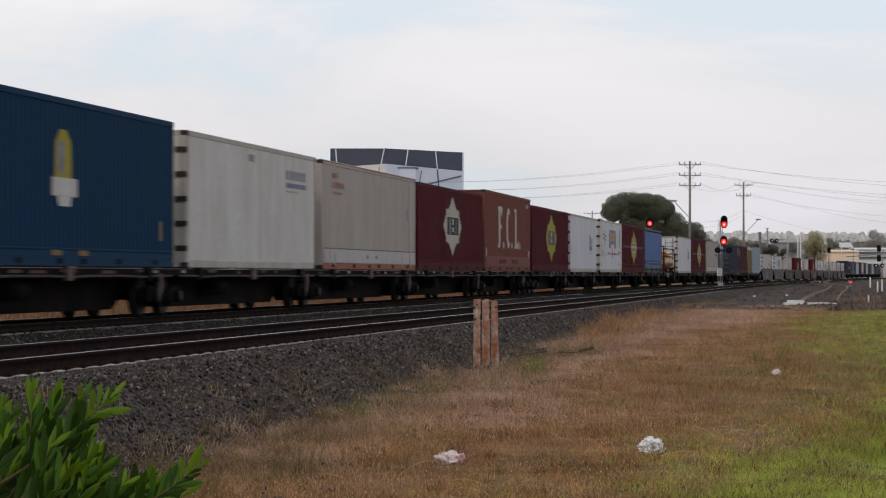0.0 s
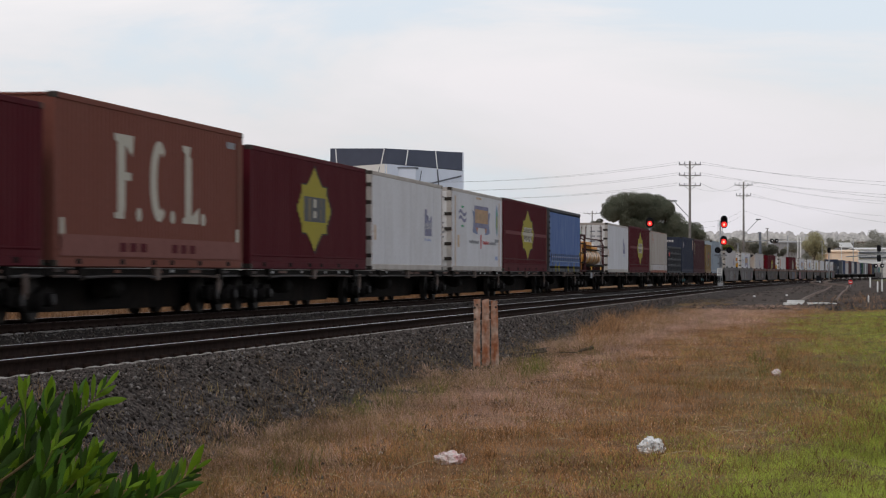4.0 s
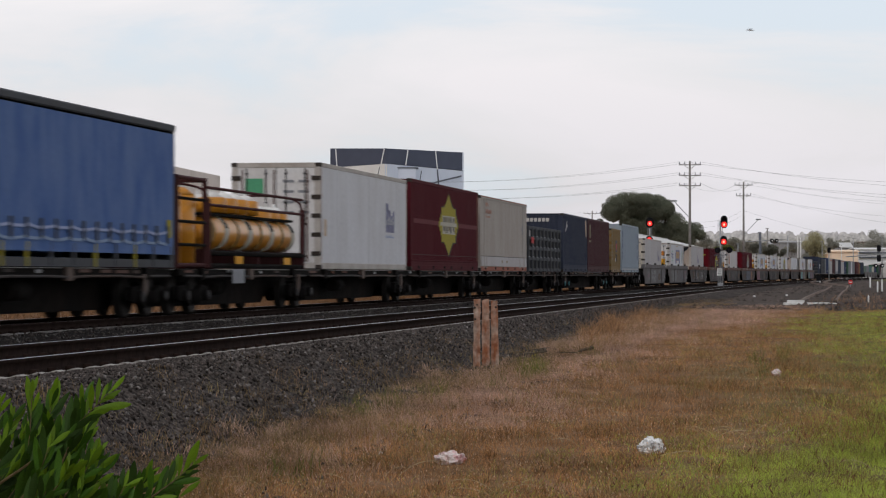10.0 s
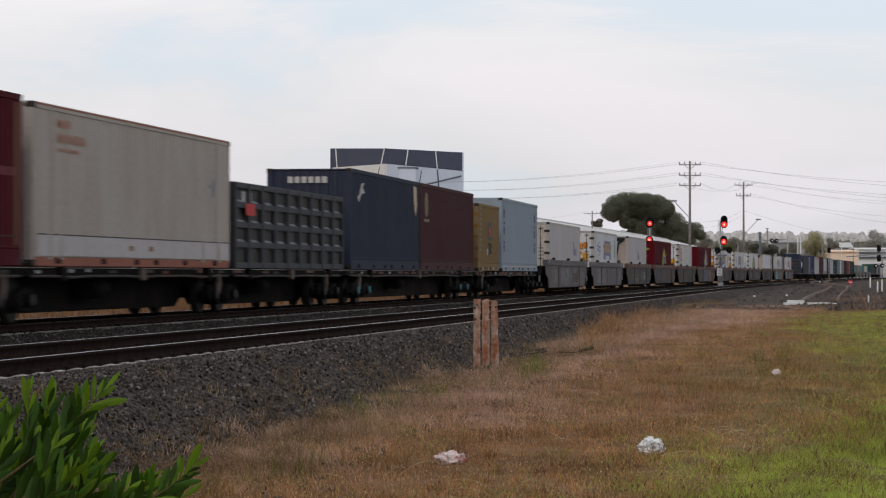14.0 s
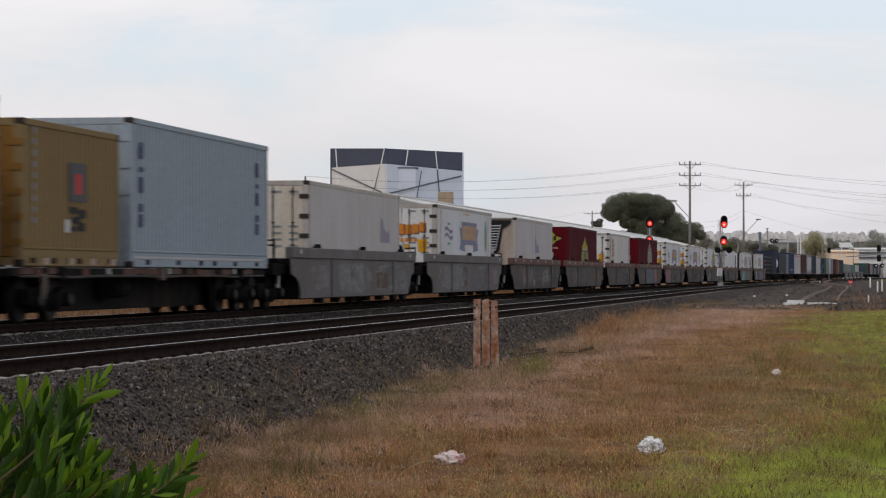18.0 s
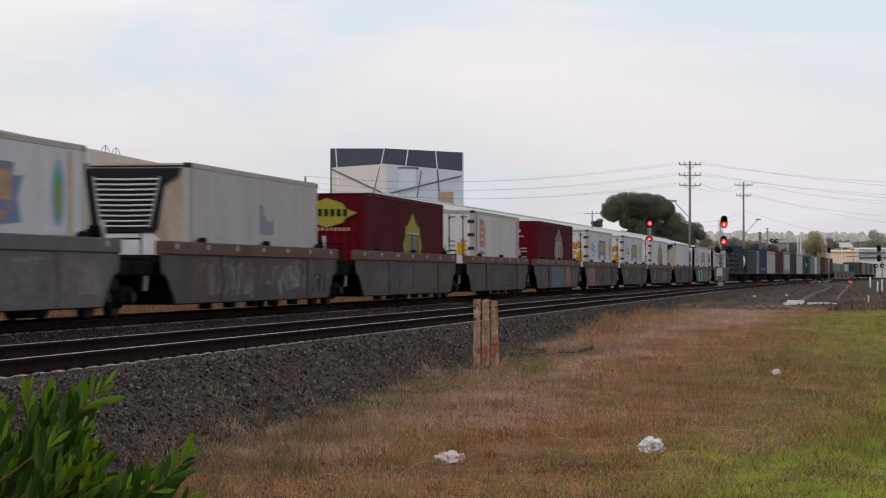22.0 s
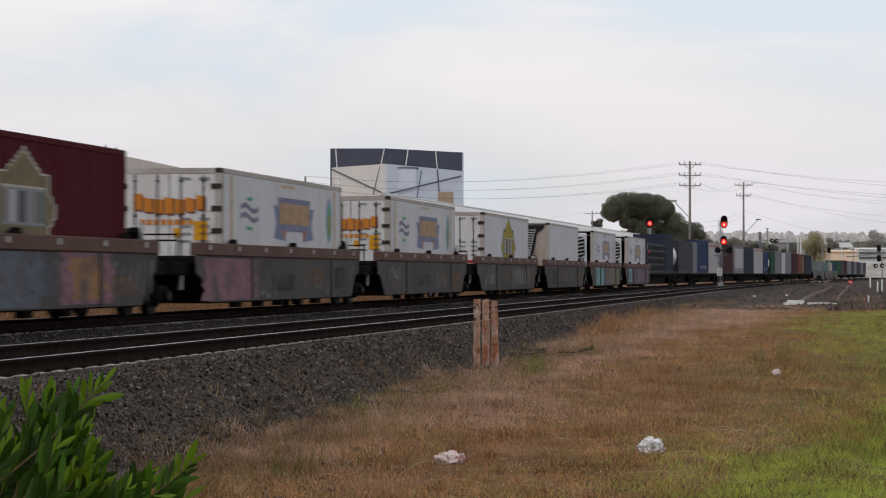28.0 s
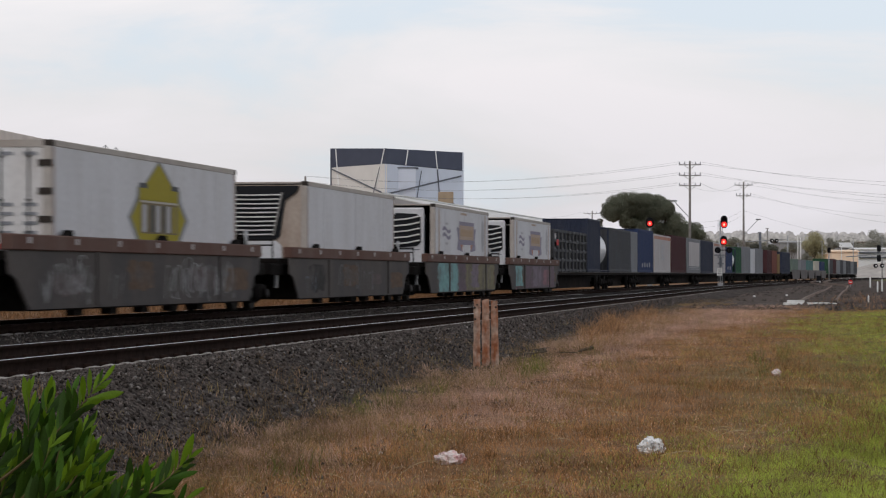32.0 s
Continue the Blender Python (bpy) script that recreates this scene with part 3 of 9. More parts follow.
def ballast_material():
    m = mat("dark_basalt_ballast", (0.05, 0.045, 0.042), 0.95, spec=0.015)
    nt = m.node_tree
    N, L = nt.nodes.new, nt.links.new
    b = nt.nodes["Principled BSDF"]
    tc, vo, no = N("ShaderNodeTexCoord"), N("ShaderNodeTexVoronoi"), N("ShaderNodeTexNoise")
    vo.inputs['Scale'].default_value, no.inputs['Scale'].default_value = 24, 0.9
    no.inputs['Detail'].default_value = 5
    L(tc.outputs['Object'], vo.inputs[0])
    L(tc.outputs['Object'], no.inputs[0])
    sep = N("ShaderNodeSeparateColor")
    L(vo.outputs['Color'], sep.inputs[0])
    r = N("ShaderNodeValToRGB")
    e = r.color_ramp.elements
    e[0].position, e[0].color = 0.1, (0.024, 0.021, 0.020, 1)
    e[1].position, e[1].color = 1.0, (0.105, 0.090, 0.080, 1)
    L(sep.outputs[0], r.inputs[0])
    f = N("ShaderNodeMapRange")
    f.inputs[1].default_value, f.inputs[2].default_value = 0.3, 0.7
    f.inputs[3].default_value, f.inputs[4].default_value = 0.75, 1.3
    L(no.outputs[0], f.inputs[0])
    v = N("ShaderNodeVectorMath")
    v.operation = 'SCALE'
    L(r.outputs[0], v.inputs[0])
    L(f.outputs[0], v.inputs[3])
    L(v.outputs[0], b.inputs['Base Color'])
    bp = N("ShaderNodeBump")
    gr = N("ShaderNodeTexNoise")
    gr.inputs['Scale'].default_value, gr.inputs['Detail'].default_value = 26, 3
    L(tc.outputs['Object'], gr.inputs[0])
    bp.inputs['Strength'].default_value, bp.inputs['Distance'].default_value = 0.6, 0.02
    L(gr.outputs[0], bp.inputs['Height'])
    L(bp.outputs[0], b.inputs['Normal'])
    return m


BALLAST = ballast_material()
GRIMY = mat("oil_grimed_ballast", (0.027, 0.024, 0.022), 0.9, grain=0.5, grain_scale=20, stain=(0.036, 0.031, 0.028), stain_amt=0.6, stain_scale=2.0, bump=1.0, bump_scale=30, spec=0.02)


def ballast_level(d, g):
    """Height of the stones d metres from the far track's centre, where the verge lies at g."""
    if d > 8.2:
        return max(g + 0.012 - 0.14 * max(0.0, d - 9.6), -0.124 - 0.5 * (d - 8.2) - 0.2 * max(0.0, d - 8.35))
    return float(np.interp(d, [-3.3, -2.2, -1.7, 1.0, 1.05, 1.11, 1.25, 2.3, 4.2, 4.9, 5.55, 5.62, 7.50, 7.53, 7.63, 7.68, 8.2],
                           [-0.5, -0.24, -0.185, -0.180, -0.172, -0.158, -0.168, -0.25, -0.23, -0.120, -0.115, -0.135, -0.155, -0.158, -0.140, -0.099, -0.124]))


def bed_shift(s, d):
    return (0.22 * noise.noise((s * 0.25, 0.3, 1.0)) + 0.1 * noise.noise((s * 0.9, 0.3, 2.0))) * min(1.0, max(0.0, (d - 8.5) / 0.5))


def bed_relief(x, y, d):
    if d > 9.1:
        return 0.03 * noise.noise((x * 1.7, y * 1.7, 0.0)) + 0.05 * noise.noise((x * 3.3, y * 1.5, 6.0))
    return 0.008 * noise.noise((x * 1.3, y * 1.3, 2.0)) + 0.006 * noise.noise((x * 5.0, y * 5.0, 4.0)) if 7.4 < d < 8.0 or 0.9 < d < 1.4 else 0.03 * noise.noise((x * 1.7, y * 1.7, 0.0))


def build_ballast():
    ss = np.concatenate([np.arange(-60, -36, 1.0), np.arange(-36, 44, 0.4), np.arange(44, 90, 1.0), np.arange(90, 300, 5), np.arange(300, 1200, 20)])
    ds = [-3.3, -2.7, -2.2, -1.7, 0, 1.0, 1.05, 1.11, 1.25, 2.3, 3.2, 4.2, 4.9, 5.55, 5.62, 6.6, 7.50, 7.53, 7.63, 7.68, 7.85, 8.15, 8.32, 8.5, 8.68, 8.85, 9.05, 9.25, 9.5, 9.7, 9.9, 10.1, 10.3, 10.5]
    verts, faces = [], []
    for s in ss:
        for d in ds:
            x, y, _ = line(s, d + bed_shift(s, d))
            z = ballast_level(d, grass_level(x, y)) + bed_relief(x, y, d)
            verts.append((x, y, z))
    k = len(ds)
    for i in range(len(ss) - 1):
        for j in range(k - 1):
            faces.append((i * k + j, i * k + j + 1, (i + 1) * k + j + 1, (i + 1) * k + j))
    me = bulk("ballast_bed", verts, faces, BALLAST, True)
    me.materials.append(GRIMY)
    idx = np.array([1 if -2.3 < ds[j] < 7.6 else 0 for i in range(len(ss) - 1) for j in range(k - 1)], np.int32)
    me.polygons.foreach_set("material_index", idx)
    ob = new("ballast_bed", me)
    tagged(ob, "dark crushed basalt ballast bed under two tracks", "ballast", kind="structure")


def build_stones():
    """Loose stones on the near shoulder and between the tracks."""
    rng = np.random.default_rng(5)
    n = 122000
    s = -34 + 120 * rng.random(n) ** 1.8
    d = np.where(rng.random(n) < 0.80, 7.70 + 2.02 * rng.random(n) ** 0.85, 1.15 + 2.6 * rng.random(n) ** 1.3)
    d = np.where((rng.random(n) < 0.26) & (d > 5), 9.2 + 1.9 * rng.random(n) ** 1.5, d)
    base = np.array([(1, 0, 0), (-1, 0, 0), (0, 1, 0), (0, -1, 0), (0, 0, 1), (0, 0, -1)], float)
    tri = np.array([(0, 2, 4), (2, 1, 4), (1, 3, 4), (3, 0, 4), (2, 0, 5), (1, 2, 5), (3, 1, 5), (0, 3, 5)])
    verts = np.empty((n, 6, 3))
    for i in range(n):
        x, y, _ = line(s[i], d[i] + bed_shift(s[i], d[i]))
        z = ballast_level(d[i], grass_level(x, y)) + bed_relief(x, y, d[i])
        if d[i] > 9.2:
            z = max(z, grass_level(x, y) - 0.003)
        r = (0.010 + 0.023 * rng.random() ** 1.8) * (0.9 if d[i] < 5 else 0.6 if d[i] < 8.1 else 1.0)
        v = base * (r * (0.45 + 0.85 * rng.random((6, 1))))
        a, c = rng.random(2) * math.tau
        ca, sa, cc, sc = math.cos(a), math.sin(a), math.cos(c), math.sin(c)
        v = v @ np.array([(ca, -sa, 0), (sa, ca, 0), (0, 0, 1)]) @ np.array([(1, 0, 0), (0, cc, -sc), (0, sc, cc)])
        verts[i] = v + (x, y, z + r * 0.3)
    faces = (tri[None] + 6 * np.arange(n)[:, None, None]).reshape(-1, 3)
    m = mat("basalt_stone", (0.078, 0.066, 0.060), 0.8, grain=0.25, grain_scale=60, jitter=0.9, islands=True, spec=0.05)
    me = bulk("ballast_stones", verts.reshape(-1, 3), faces, m)
    me.materials.append(mat("pale_basalt_stone", (0.165, 0.152, 0.144), 0.75, grain=0.25, grain_scale=60, jitter=0.6, islands=True))
    me.polygons.foreach_set("material_index", np.repeat((rng.random(n) < 0.13).astype(np.int32), 8))
    ob = new("ballast_stones", me)
    tagged(ob, "loose dark broken ballast stones on the shoulder", "ballast", kind="stuff")


def rail_mesh(name, d, s0, s1, z=0.0, step=3.0):
    prof = [(-0.068, -0.165), (0.068, -0.165), (0.068, -0.150), (0.012, -0.13), (0.010, -0.045), (0.034, -0.035), (0.034, -0.006), (0.026, 0.0),
            (-0.026, 0.0), (-0.034, -0.006), (-0.034, -0.035), (-0.010, -0.045), (-0.012, -0.13), (-0.068, -0.150)]
    ss = np.arange(s0, s1 + 0.01, step)
    verts, faces = [], []
    n = len(prof)
    for s in ss:
        for o, h in prof:
            x, y, _ = line(s, d + o)
            verts.append((x, y, z + h))
    for i in range(len(ss) - 1):
        for j in range(n):
            faces.append((i * n + j, i * n + (j + 1) % n, (i + 1) * n + (j + 1) % n, (i + 1) * n + j))
    me = bulk(name, verts, faces, M['railside'])
    me.materials.append(M['railtop'])
    idx = np.zeros(len(faces), np.int32)
    idx[np.arange(len(faces)) % n == 7] = 1
    me.polygons.foreach_set("material_index", idx)
    return me


def build_tracks():
    sl = bmesh.new()
    prism(sl, [(-1.25, -0.36), (1.25, -0.36), (1.25, -0.168), (0.99, -0.142), (0.92, -0.165), (0.35, -0.19), (-0.35, -0.19), (-0.92, -0.165), (-0.99, -0.142), (-1.25, -0.168)], 0, -0.11, 0.11)
    sleeper = finish("sleeper", sl, M['concrete'])
    for nm, d, gauge, s0, count in (("track_far", 0.0, 1.435, -24, 200), ("track_near", NEAR_D, 1.6, -38, 260)):
        tr = thing(nm, "ballasted railway track with concrete sleepers and worn steel rails", "railway track", kind="structure")
        for side in (-1, 1):
            share("rail", rail_mesh("rail", d + side * (gauge / 2 + 0.034), -60, 900, NEAR_Z if d else 0.0), tr, label="rusty rail with a worn bright head")
        up = NEAR_Z if d else 0.0
        for i in range(count):
            s = s0 + 0.62 * i
            share("sleeper", sleeper, tr, on_line(s, d, up))
        verts, faces = [], []
        for i in range(count, 800):
            mm = on_line(s0 + 0.62 * i, d, up)
            c = [mm @ Vector((a, b, z)) for z in (-0.3, -0.175) for b in (-1.25, 1.25) for a in (-0.11, 0.11)]
            o = len(verts)
            verts += [tuple(q) for q in c]
            faces += [tuple(o + k for k in q) for q in ((4, 5, 7, 6), (0, 1, 5, 4), (2, 6, 7, 3), (0, 4, 6, 2))]
        share("far_sleepers", bulk("far_sleepers", verts, faces, M['concrete']), tr)["kind"] = "stuff"
        # clips beside the rail feet
        verts, faces = [], []
        for i in range(240):
            mm = on_line(s0 + 0.62 * i, d, up)
            for b in (-gauge / 2 - 0.14, -gauge / 2 + 0.07, gauge / 2 - 0.07, gauge / 2 + 0.14):
                c = [mm @ Vector((a, b + e, z)) for z in (-0.18, -0.115) for e in (-0.04, 0.04) for a in (-0.06, 0.06)]
                o = len(verts)
                verts += [tuple(q) for q in c]
                faces += [tuple(o + k for k in q) for q in ((4, 5, 7, 6), (0, 1, 5, 4), (2, 6, 7, 3), (0, 4, 6, 2), (1, 3, 7, 5))]
        share("rail_clips", bulk("rail_clips", verts, faces, M['railside']), tr)["kind"] = "stuff"


build_ground()
build_ballast()
build_stones()
build_tracks()

# ---- the train ----
MOVERS = []                      # (thing, metres along the line at the start, height)


def bogie_meshes():
    side = bmesh.new()
    prism(side, [(-1.35, 0.36), (-1.28, 0.62), (-0.75, 0.66), (-0.4, 0.52), (0.4, 0.52), (0.75, 0.66), (1.28, 0.62), (1.35, 0.36), (1.1, 0.30), (0.7, 0.34),
                 (0.35, 0.20), (-0.35, 0.20), (-0.7, 0.34), (-1.1, 0.30)], 1, -0.07, 0.07)
    for k in (-0.9, 0.9):
        tube(side, (k, -0.16, 0.43), (k, 0.10, 0.43), 0.13, 10)
    for k in (-0.16, 0.16):
        tube(side, (k, -0.10, 0.24), (k, -0.10, 0.55), 0.07, 8)
    wh = bmesh.new()
    n = 20
    prof = [(0.06, -0.07), (0.30, -0.05), (0.38, -0.07), (0.43, -0.07), (0.43, 0.04), (0.46, 0.05), (0.46, 0.08), (0.36, 0.08), (0.30, 0.05), (0.06, 0.08)]
    rings = [[wh.verts.new((r * math.cos(a * math.tau / n), y, r * math.sin(a * math.tau / n))) for a in range(n)] for r, y in prof]
    for i in range(len(prof) - 1):
        for a in range(n):
            wh.faces.new((rings[i][a], rings[i][(a + 1) % n], rings[i + 1][(a + 1) % n], rings[i + 1][a])).smooth = True
    wh.faces.new(rings[0])
    wh.faces.new(rings[-1][::-1])
    bol = bmesh.new()
    box(bol, -0.2, 0.2, -0.95, 0.95, 0.42, 0.72, 0.03)
    for k in (-0.9, 0.9):
        tube(bol, (k, -0.7, 0.43), (k, 0.7, 0.43), 0.075, 8)
    cap = bmesh.new()
    tube(cap, (0, -0.20, 0), (0, -0.12, 0), 0.10, 10)
    return (finish("side_frame", side, M['under']), finish("wheel", wh, M['wheel']), finish("bolster", bol, M['under']), finish("bearing_cap", cap, M['axle']),
            finish("bearing_cap", bmesh_cap(), M['bear']))


def bmesh_cap():
    b = bmesh.new()
    tube(b, (0, -0.20, 0), (0, -0.12, 0), 0.11, 10)
    return b


B_SIDE, B_WHEEL, B_BOLSTER, B_CAP, B_TEAL = bogie_meshes()
B_DUSTY_HAZED = B_SIDE.copy()
B_DUSTY_HAZED.materials[0] = M['under_dusty_hazed']


def bogie(parent, x, teal=False, far=False):
    b = share("bogie", B_BOLSTER, parent, pose(x, 0, 0))
    for y, turn in ((-1.02, 0), (1.02, 180)):
        share("side_frame", B_DUSTY_HAZED if far or teal else B_SIDE, b, pose(0, y, 0, 0, 0, turn))
        if far and y > 0:
            continue
        for k in (-0.9, 0.9):
            share("wheel", B_WHEEL, b, pose(k, y * 0.73, 0.43, 0, 0, turn))
            if not far and y < 0:
                share("bearing_cap", B_TEAL if teal else B_CAP, b, pose(k, y, 0.43), "teal axle-box cap" if teal else "")
    return b


def flat_wagon(s0, s1, bogies, label="grimy black skeletal container wagon of a freight train", far=False, teal=False, brown=False):
    steel = M['under_dusty_hazed' if far or teal or brown else 'under']
    mid, L = (s0 + s1) / 2, s1 - s0
    w = thing("flat_wagon", label, "rail wagon", "wagons of the freight train")
    h = L / 2
    bm = bmesh.new()
    # fish-bellied centre sill
    prism(bm, [(-h, 0.90), (-h, 0.60), (-h + 1.4, 0.50), (-h + 2.2, 0.17), (h - 2.2, 0.17), (h - 1.4, 0.50), (h, 0.60), (h, 0.90)], 1, -0.42, 0.42)
    part("centre_sill", bm, steel, w)
    bm = bmesh.new()
    for y in (-1.14, 1.02):
        box(bm, -h, h, y, y + 0.12, 0.86, 1.0)
    k = max(2, int(L / 2.4))
    for i in range(k + 1):
        x = -h + 0.1 + (L - 0.2) * i / k
        box(bm, x - 0.09, x + 0.09, -1.02, 1.02, 0.84, 0.96)
    part("deck_frame", bm, steel, w)
    if not far:
        for i, x in enumerate((-0.36 * L, 0.0, 0.36 * L)):
            bm = bmesh.new()
            box(bm, x - 0.16, x + 0.16, -1.23, -1.10, 0.76, 1.02, 0.015)
            part("stake_pocket", bm, M['bracket'] if i == 1 else M['under'], w)
        bm = bmesh.new()
        prev = None
        for i in range(13):
            x = -h + 0.3 + (L - 0.6) * i / 12
            z = 0.85 - (0.02 if i % 4 == 2 else 0.0)
            if prev:
                tube(bm, prev, (x, -1.19, z), 0.027, 6, caps=False)
            prev = (x, -1.19, z)
        part("side_pipe", bm, M['pipe'], w, "grey rust-streaked side pipe")
        rr = random.Random(int(s0 * 10) + 7)
        x = -h + 0.8
        while x < h - 0.8:
            key, ww = rr.choice((('pipe', 0.5), ('rail_rust', 0.35), ('chord', 0.9), ('galv', 0.25), ('chord', 0.7)))
            bm = bmesh.new()
            zz = rr.uniform(0.90, 0.93) if not brown else rr.uniform(0.86, 0.90)
            box(bm, x - ww / 2, x + ww / 2, -1.155, -1.135, zz, zz + (0.06 if not brown else 0.12))
            part("side_plate", bm, M[key], w)
            x += rr.uniform(0.9, 3.2) * (0.6 if brown else 1.0)
        bm = bmesh.new()
        box(bm, -0.9, 0.9, 0.5, 0.95, 0.42, 0.78, 0.03)
        part("equipment_box", bm, M['under'], w)
        bm = bmesh.new()
        tube(bm, (-2.6, -0.75, 0.6), (-1.5, -0.75, 0.6), 0.19, 10)
        part("brake_cylinder", bm, M['under'], w)
        bm = bmesh.new()
        x = bogies[0] - mid - 0.75
        prism(bm, [(x - 0.13, 0.88), (x + 0.11, 0.90), (x + 0.15, 0.64), (x + 0.03, 0.44), (x - 0.08, 0.52), (x - 0.06, 0.72)], 1, -1.22, -1.17)
        part("brake_lever", bm, M['bracket'], w, "pale rust-mottled brake lever plate")
    for x in bogies:
        bogie(w, x - mid, teal, far)
    MOVERS.append((w, mid, 0.0))
    return w


def ribbed(bm, x0, x1, z0, z1, y, depth, pitch, out):
    """A sheet of trapezoidal ribs along x; out is the side that it faces."""
    n = max(2, int(round((x1 - x0) / pitch)))
    p = (x1 - x0) / n
    xs = []
    for i in range(n):
        for f, dd in ((0.0, 0.0), (0.38, 0.0), (0.5, 1.0), (0.88, 1.0)):
            xs.append((x0 + (i + f) * p, y - out * depth * dd))
    xs.append((x1, y))
    lo = [bm.verts.new((x, yy, z0)) for x, yy in xs]
    hi = [bm.verts.new((x, yy, z1)) for x, yy in xs]
    for i in range(len(xs) - 1):
        bm.faces.new((lo[i], lo[i + 1], hi[i + 1], hi[i]))


def slab_end(bm, x, y0, y1, z0, z1, depth, pitch, out):
    n = max(2, int(round((y1 - y0) / pitch)))
    p = (y1 - y0) / n
    ys = []
    for i in range(n):
        for f, dd in ((0.0, 0.0), (0.38, 0.0), (0.5, 1.0), (0.88, 1.0)):
            ys.append((y0 + (i + f) * p, x - out * depth * dd))
    ys.append((y1, x))
    lo = [bm.verts.new((xx, yy, z0)) for yy, xx in ys]
    hi = [bm.verts.new((xx, yy, z1)) for yy, xx in ys]
    for i in range(len(ys) - 1):
        bm.faces.new((lo[i], lo[i + 1], hi[i + 1], hi[i]))


def poly(c, name, pts, key, label="", y=-1.228):
    """A thin painted shape on the near side: pts in metres along and up."""
    bm = bmesh.new()
    bm.faces.new([bm.verts.new((x, y, z)) for x, z in pts])
    return part(name, bm, M[key], c, label)


def end_poly(c, name, pts, key, x, label=""):
    bm = bmesh.new()
    bm.faces.new([bm.verts.new((x, yy, z)) for yy, z in pts])
    return part(name, bm, M[key], c, label)


def bar(x0, x1, z0, z1):
    return [(x0, z0), (x1, z0), (x1, z1), (x0, z1)]


def star(c, x, z, w, h, key, faded=False):
    """A diamond emblem with stepped edges, a dark drop shadow and a striped block across its middle."""
    q = [(0.05, 1.0), (0.05, 0.93), (0.12, 0.93), (0.12, 0.84), (0.20, 0.84), (0.20, 0.76), (0.28, 0.76), (0.28, 0.68), (0.36, 0.68), (0.36, 0.62), (0.44, 0.62), (0.44, 0.57), (0.74, 0.57),
         (0.74, 0.34), (0.82, 0.34), (0.82, 0.22), (0.91, 0.22), (0.91, 0.10), (1.0, 0.10)]
    r = q + [(a, -b) for a, b in q[::-1]]
    full = r + [(-a, b) for a, b in r[::-1]]
    poly(c, "emblem_shadow", [(x + a * w * 1.06 + 0.10, z + b * h * 1.06) for a, b in full], 'black', y=-1.2265)
    poly(c, "emblem", [(x + a * w, z + b * h) for a, b in full], key, "stepped star emblem", y=-1.229)
    dark, pale, mid = ('black', 'cream', 'grey_ink') if key == 'cream' else ('dark_ink', 'cream', 'gold')
    poly(c, "emblem_block", bar(x - 0.62 * w, x + 0.68 * w, z - 0.30 * h, z + 0.30 * h), pale if faded else dark, y=-1.231)
    stripes = ((-0.56, -0.40, dark), (-0.36, -0.24, mid), (-0.20, -0.12, dark), (-0.06, 0.12, mid), (0.16, 0.30, dark), (0.36, 0.42, pale), (0.44, 0.54, dark), (0.58, 0.66, mid))
    for i, (a, b, k) in enumerate(stripes):
        lo, hi = (-0.27, 0.27) if i % 3 else (-0.20, 0.25)
        poly(c, "emblem_bar", bar(x + a * w, x + b * w, z + lo * h, z + hi * h), k if faded else mid if i in (1, 5) else pale if i == 3 else dark, y=-1.233)
    for a, b, lo, hi in ((-0.06, 0.12, -0.04, 0.05), (0.16, 0.42, 0.02, 0.08)):
        poly(c, "emblem_bar", bar(x + a * w, x + b * w, z + lo * h, z + hi * h), pale if faded else dark, y=-1.235)


def stepped_sign(c, x, z, key, panel, edge):
    """A stepped gable over a block with notched wings, edged all round, with a barred panel."""
    q = [(0.08, 2.62), (0.12, 2.54), (0.24, 2.54), (0.30, 2.46), (0.42, 2.46), (0.50, 2.38), (0.62, 2.38), (0.70, 2.30), (0.84, 2.30), (0.94, 2.20), (1.40, 2.20), (1.40, 1.86), (1.58, 1.82),
         (1.58, 1.74), (1.78, 1.70), (1.78, 1.46), (1.58, 1.42), (1.58, 1.34), (1.40, 1.30), (1.40, 0.78)]
    full = q + [(-a, b) for a, b in q[::-1]]
    poly(c, "emblem_shadow", [(x + a * 1.06 + 0.03, z + 1.7 + (b - 1.7) * 1.07) for a, b in full], edge, y=-1.2265)
    poly(c, "emblem", [(x + a, z + b) for a, b in full], key, "stepped gable emblem", y=-1.229)
    poly(c, "emblem_bar", bar(x - 1.25, x + 1.25, z + 1.95, z + 1.99), 'cream', y=-1.231)
    poly(c, "emblem_block", bar(x - 1.22, x + 1.22, z + 1.30, z + 1.95), panel, y=-1.231)
    for a, b, k in ((-1.12, -0.95, key), (-0.80, -0.45, 'grey_ink_pale' if panel == 'grey_ink' else key), (-0.28, 0.10, 'dark_ink'), (0.22, 0.42, 'grey_ink'), (0.62, 0.78, key), (0.92, 1.10, 'dark_ink')):
        poly(c, "emblem_bar", bar(x + a, x + b, z + 1.35, z + 1.90), k, y=-1.233)


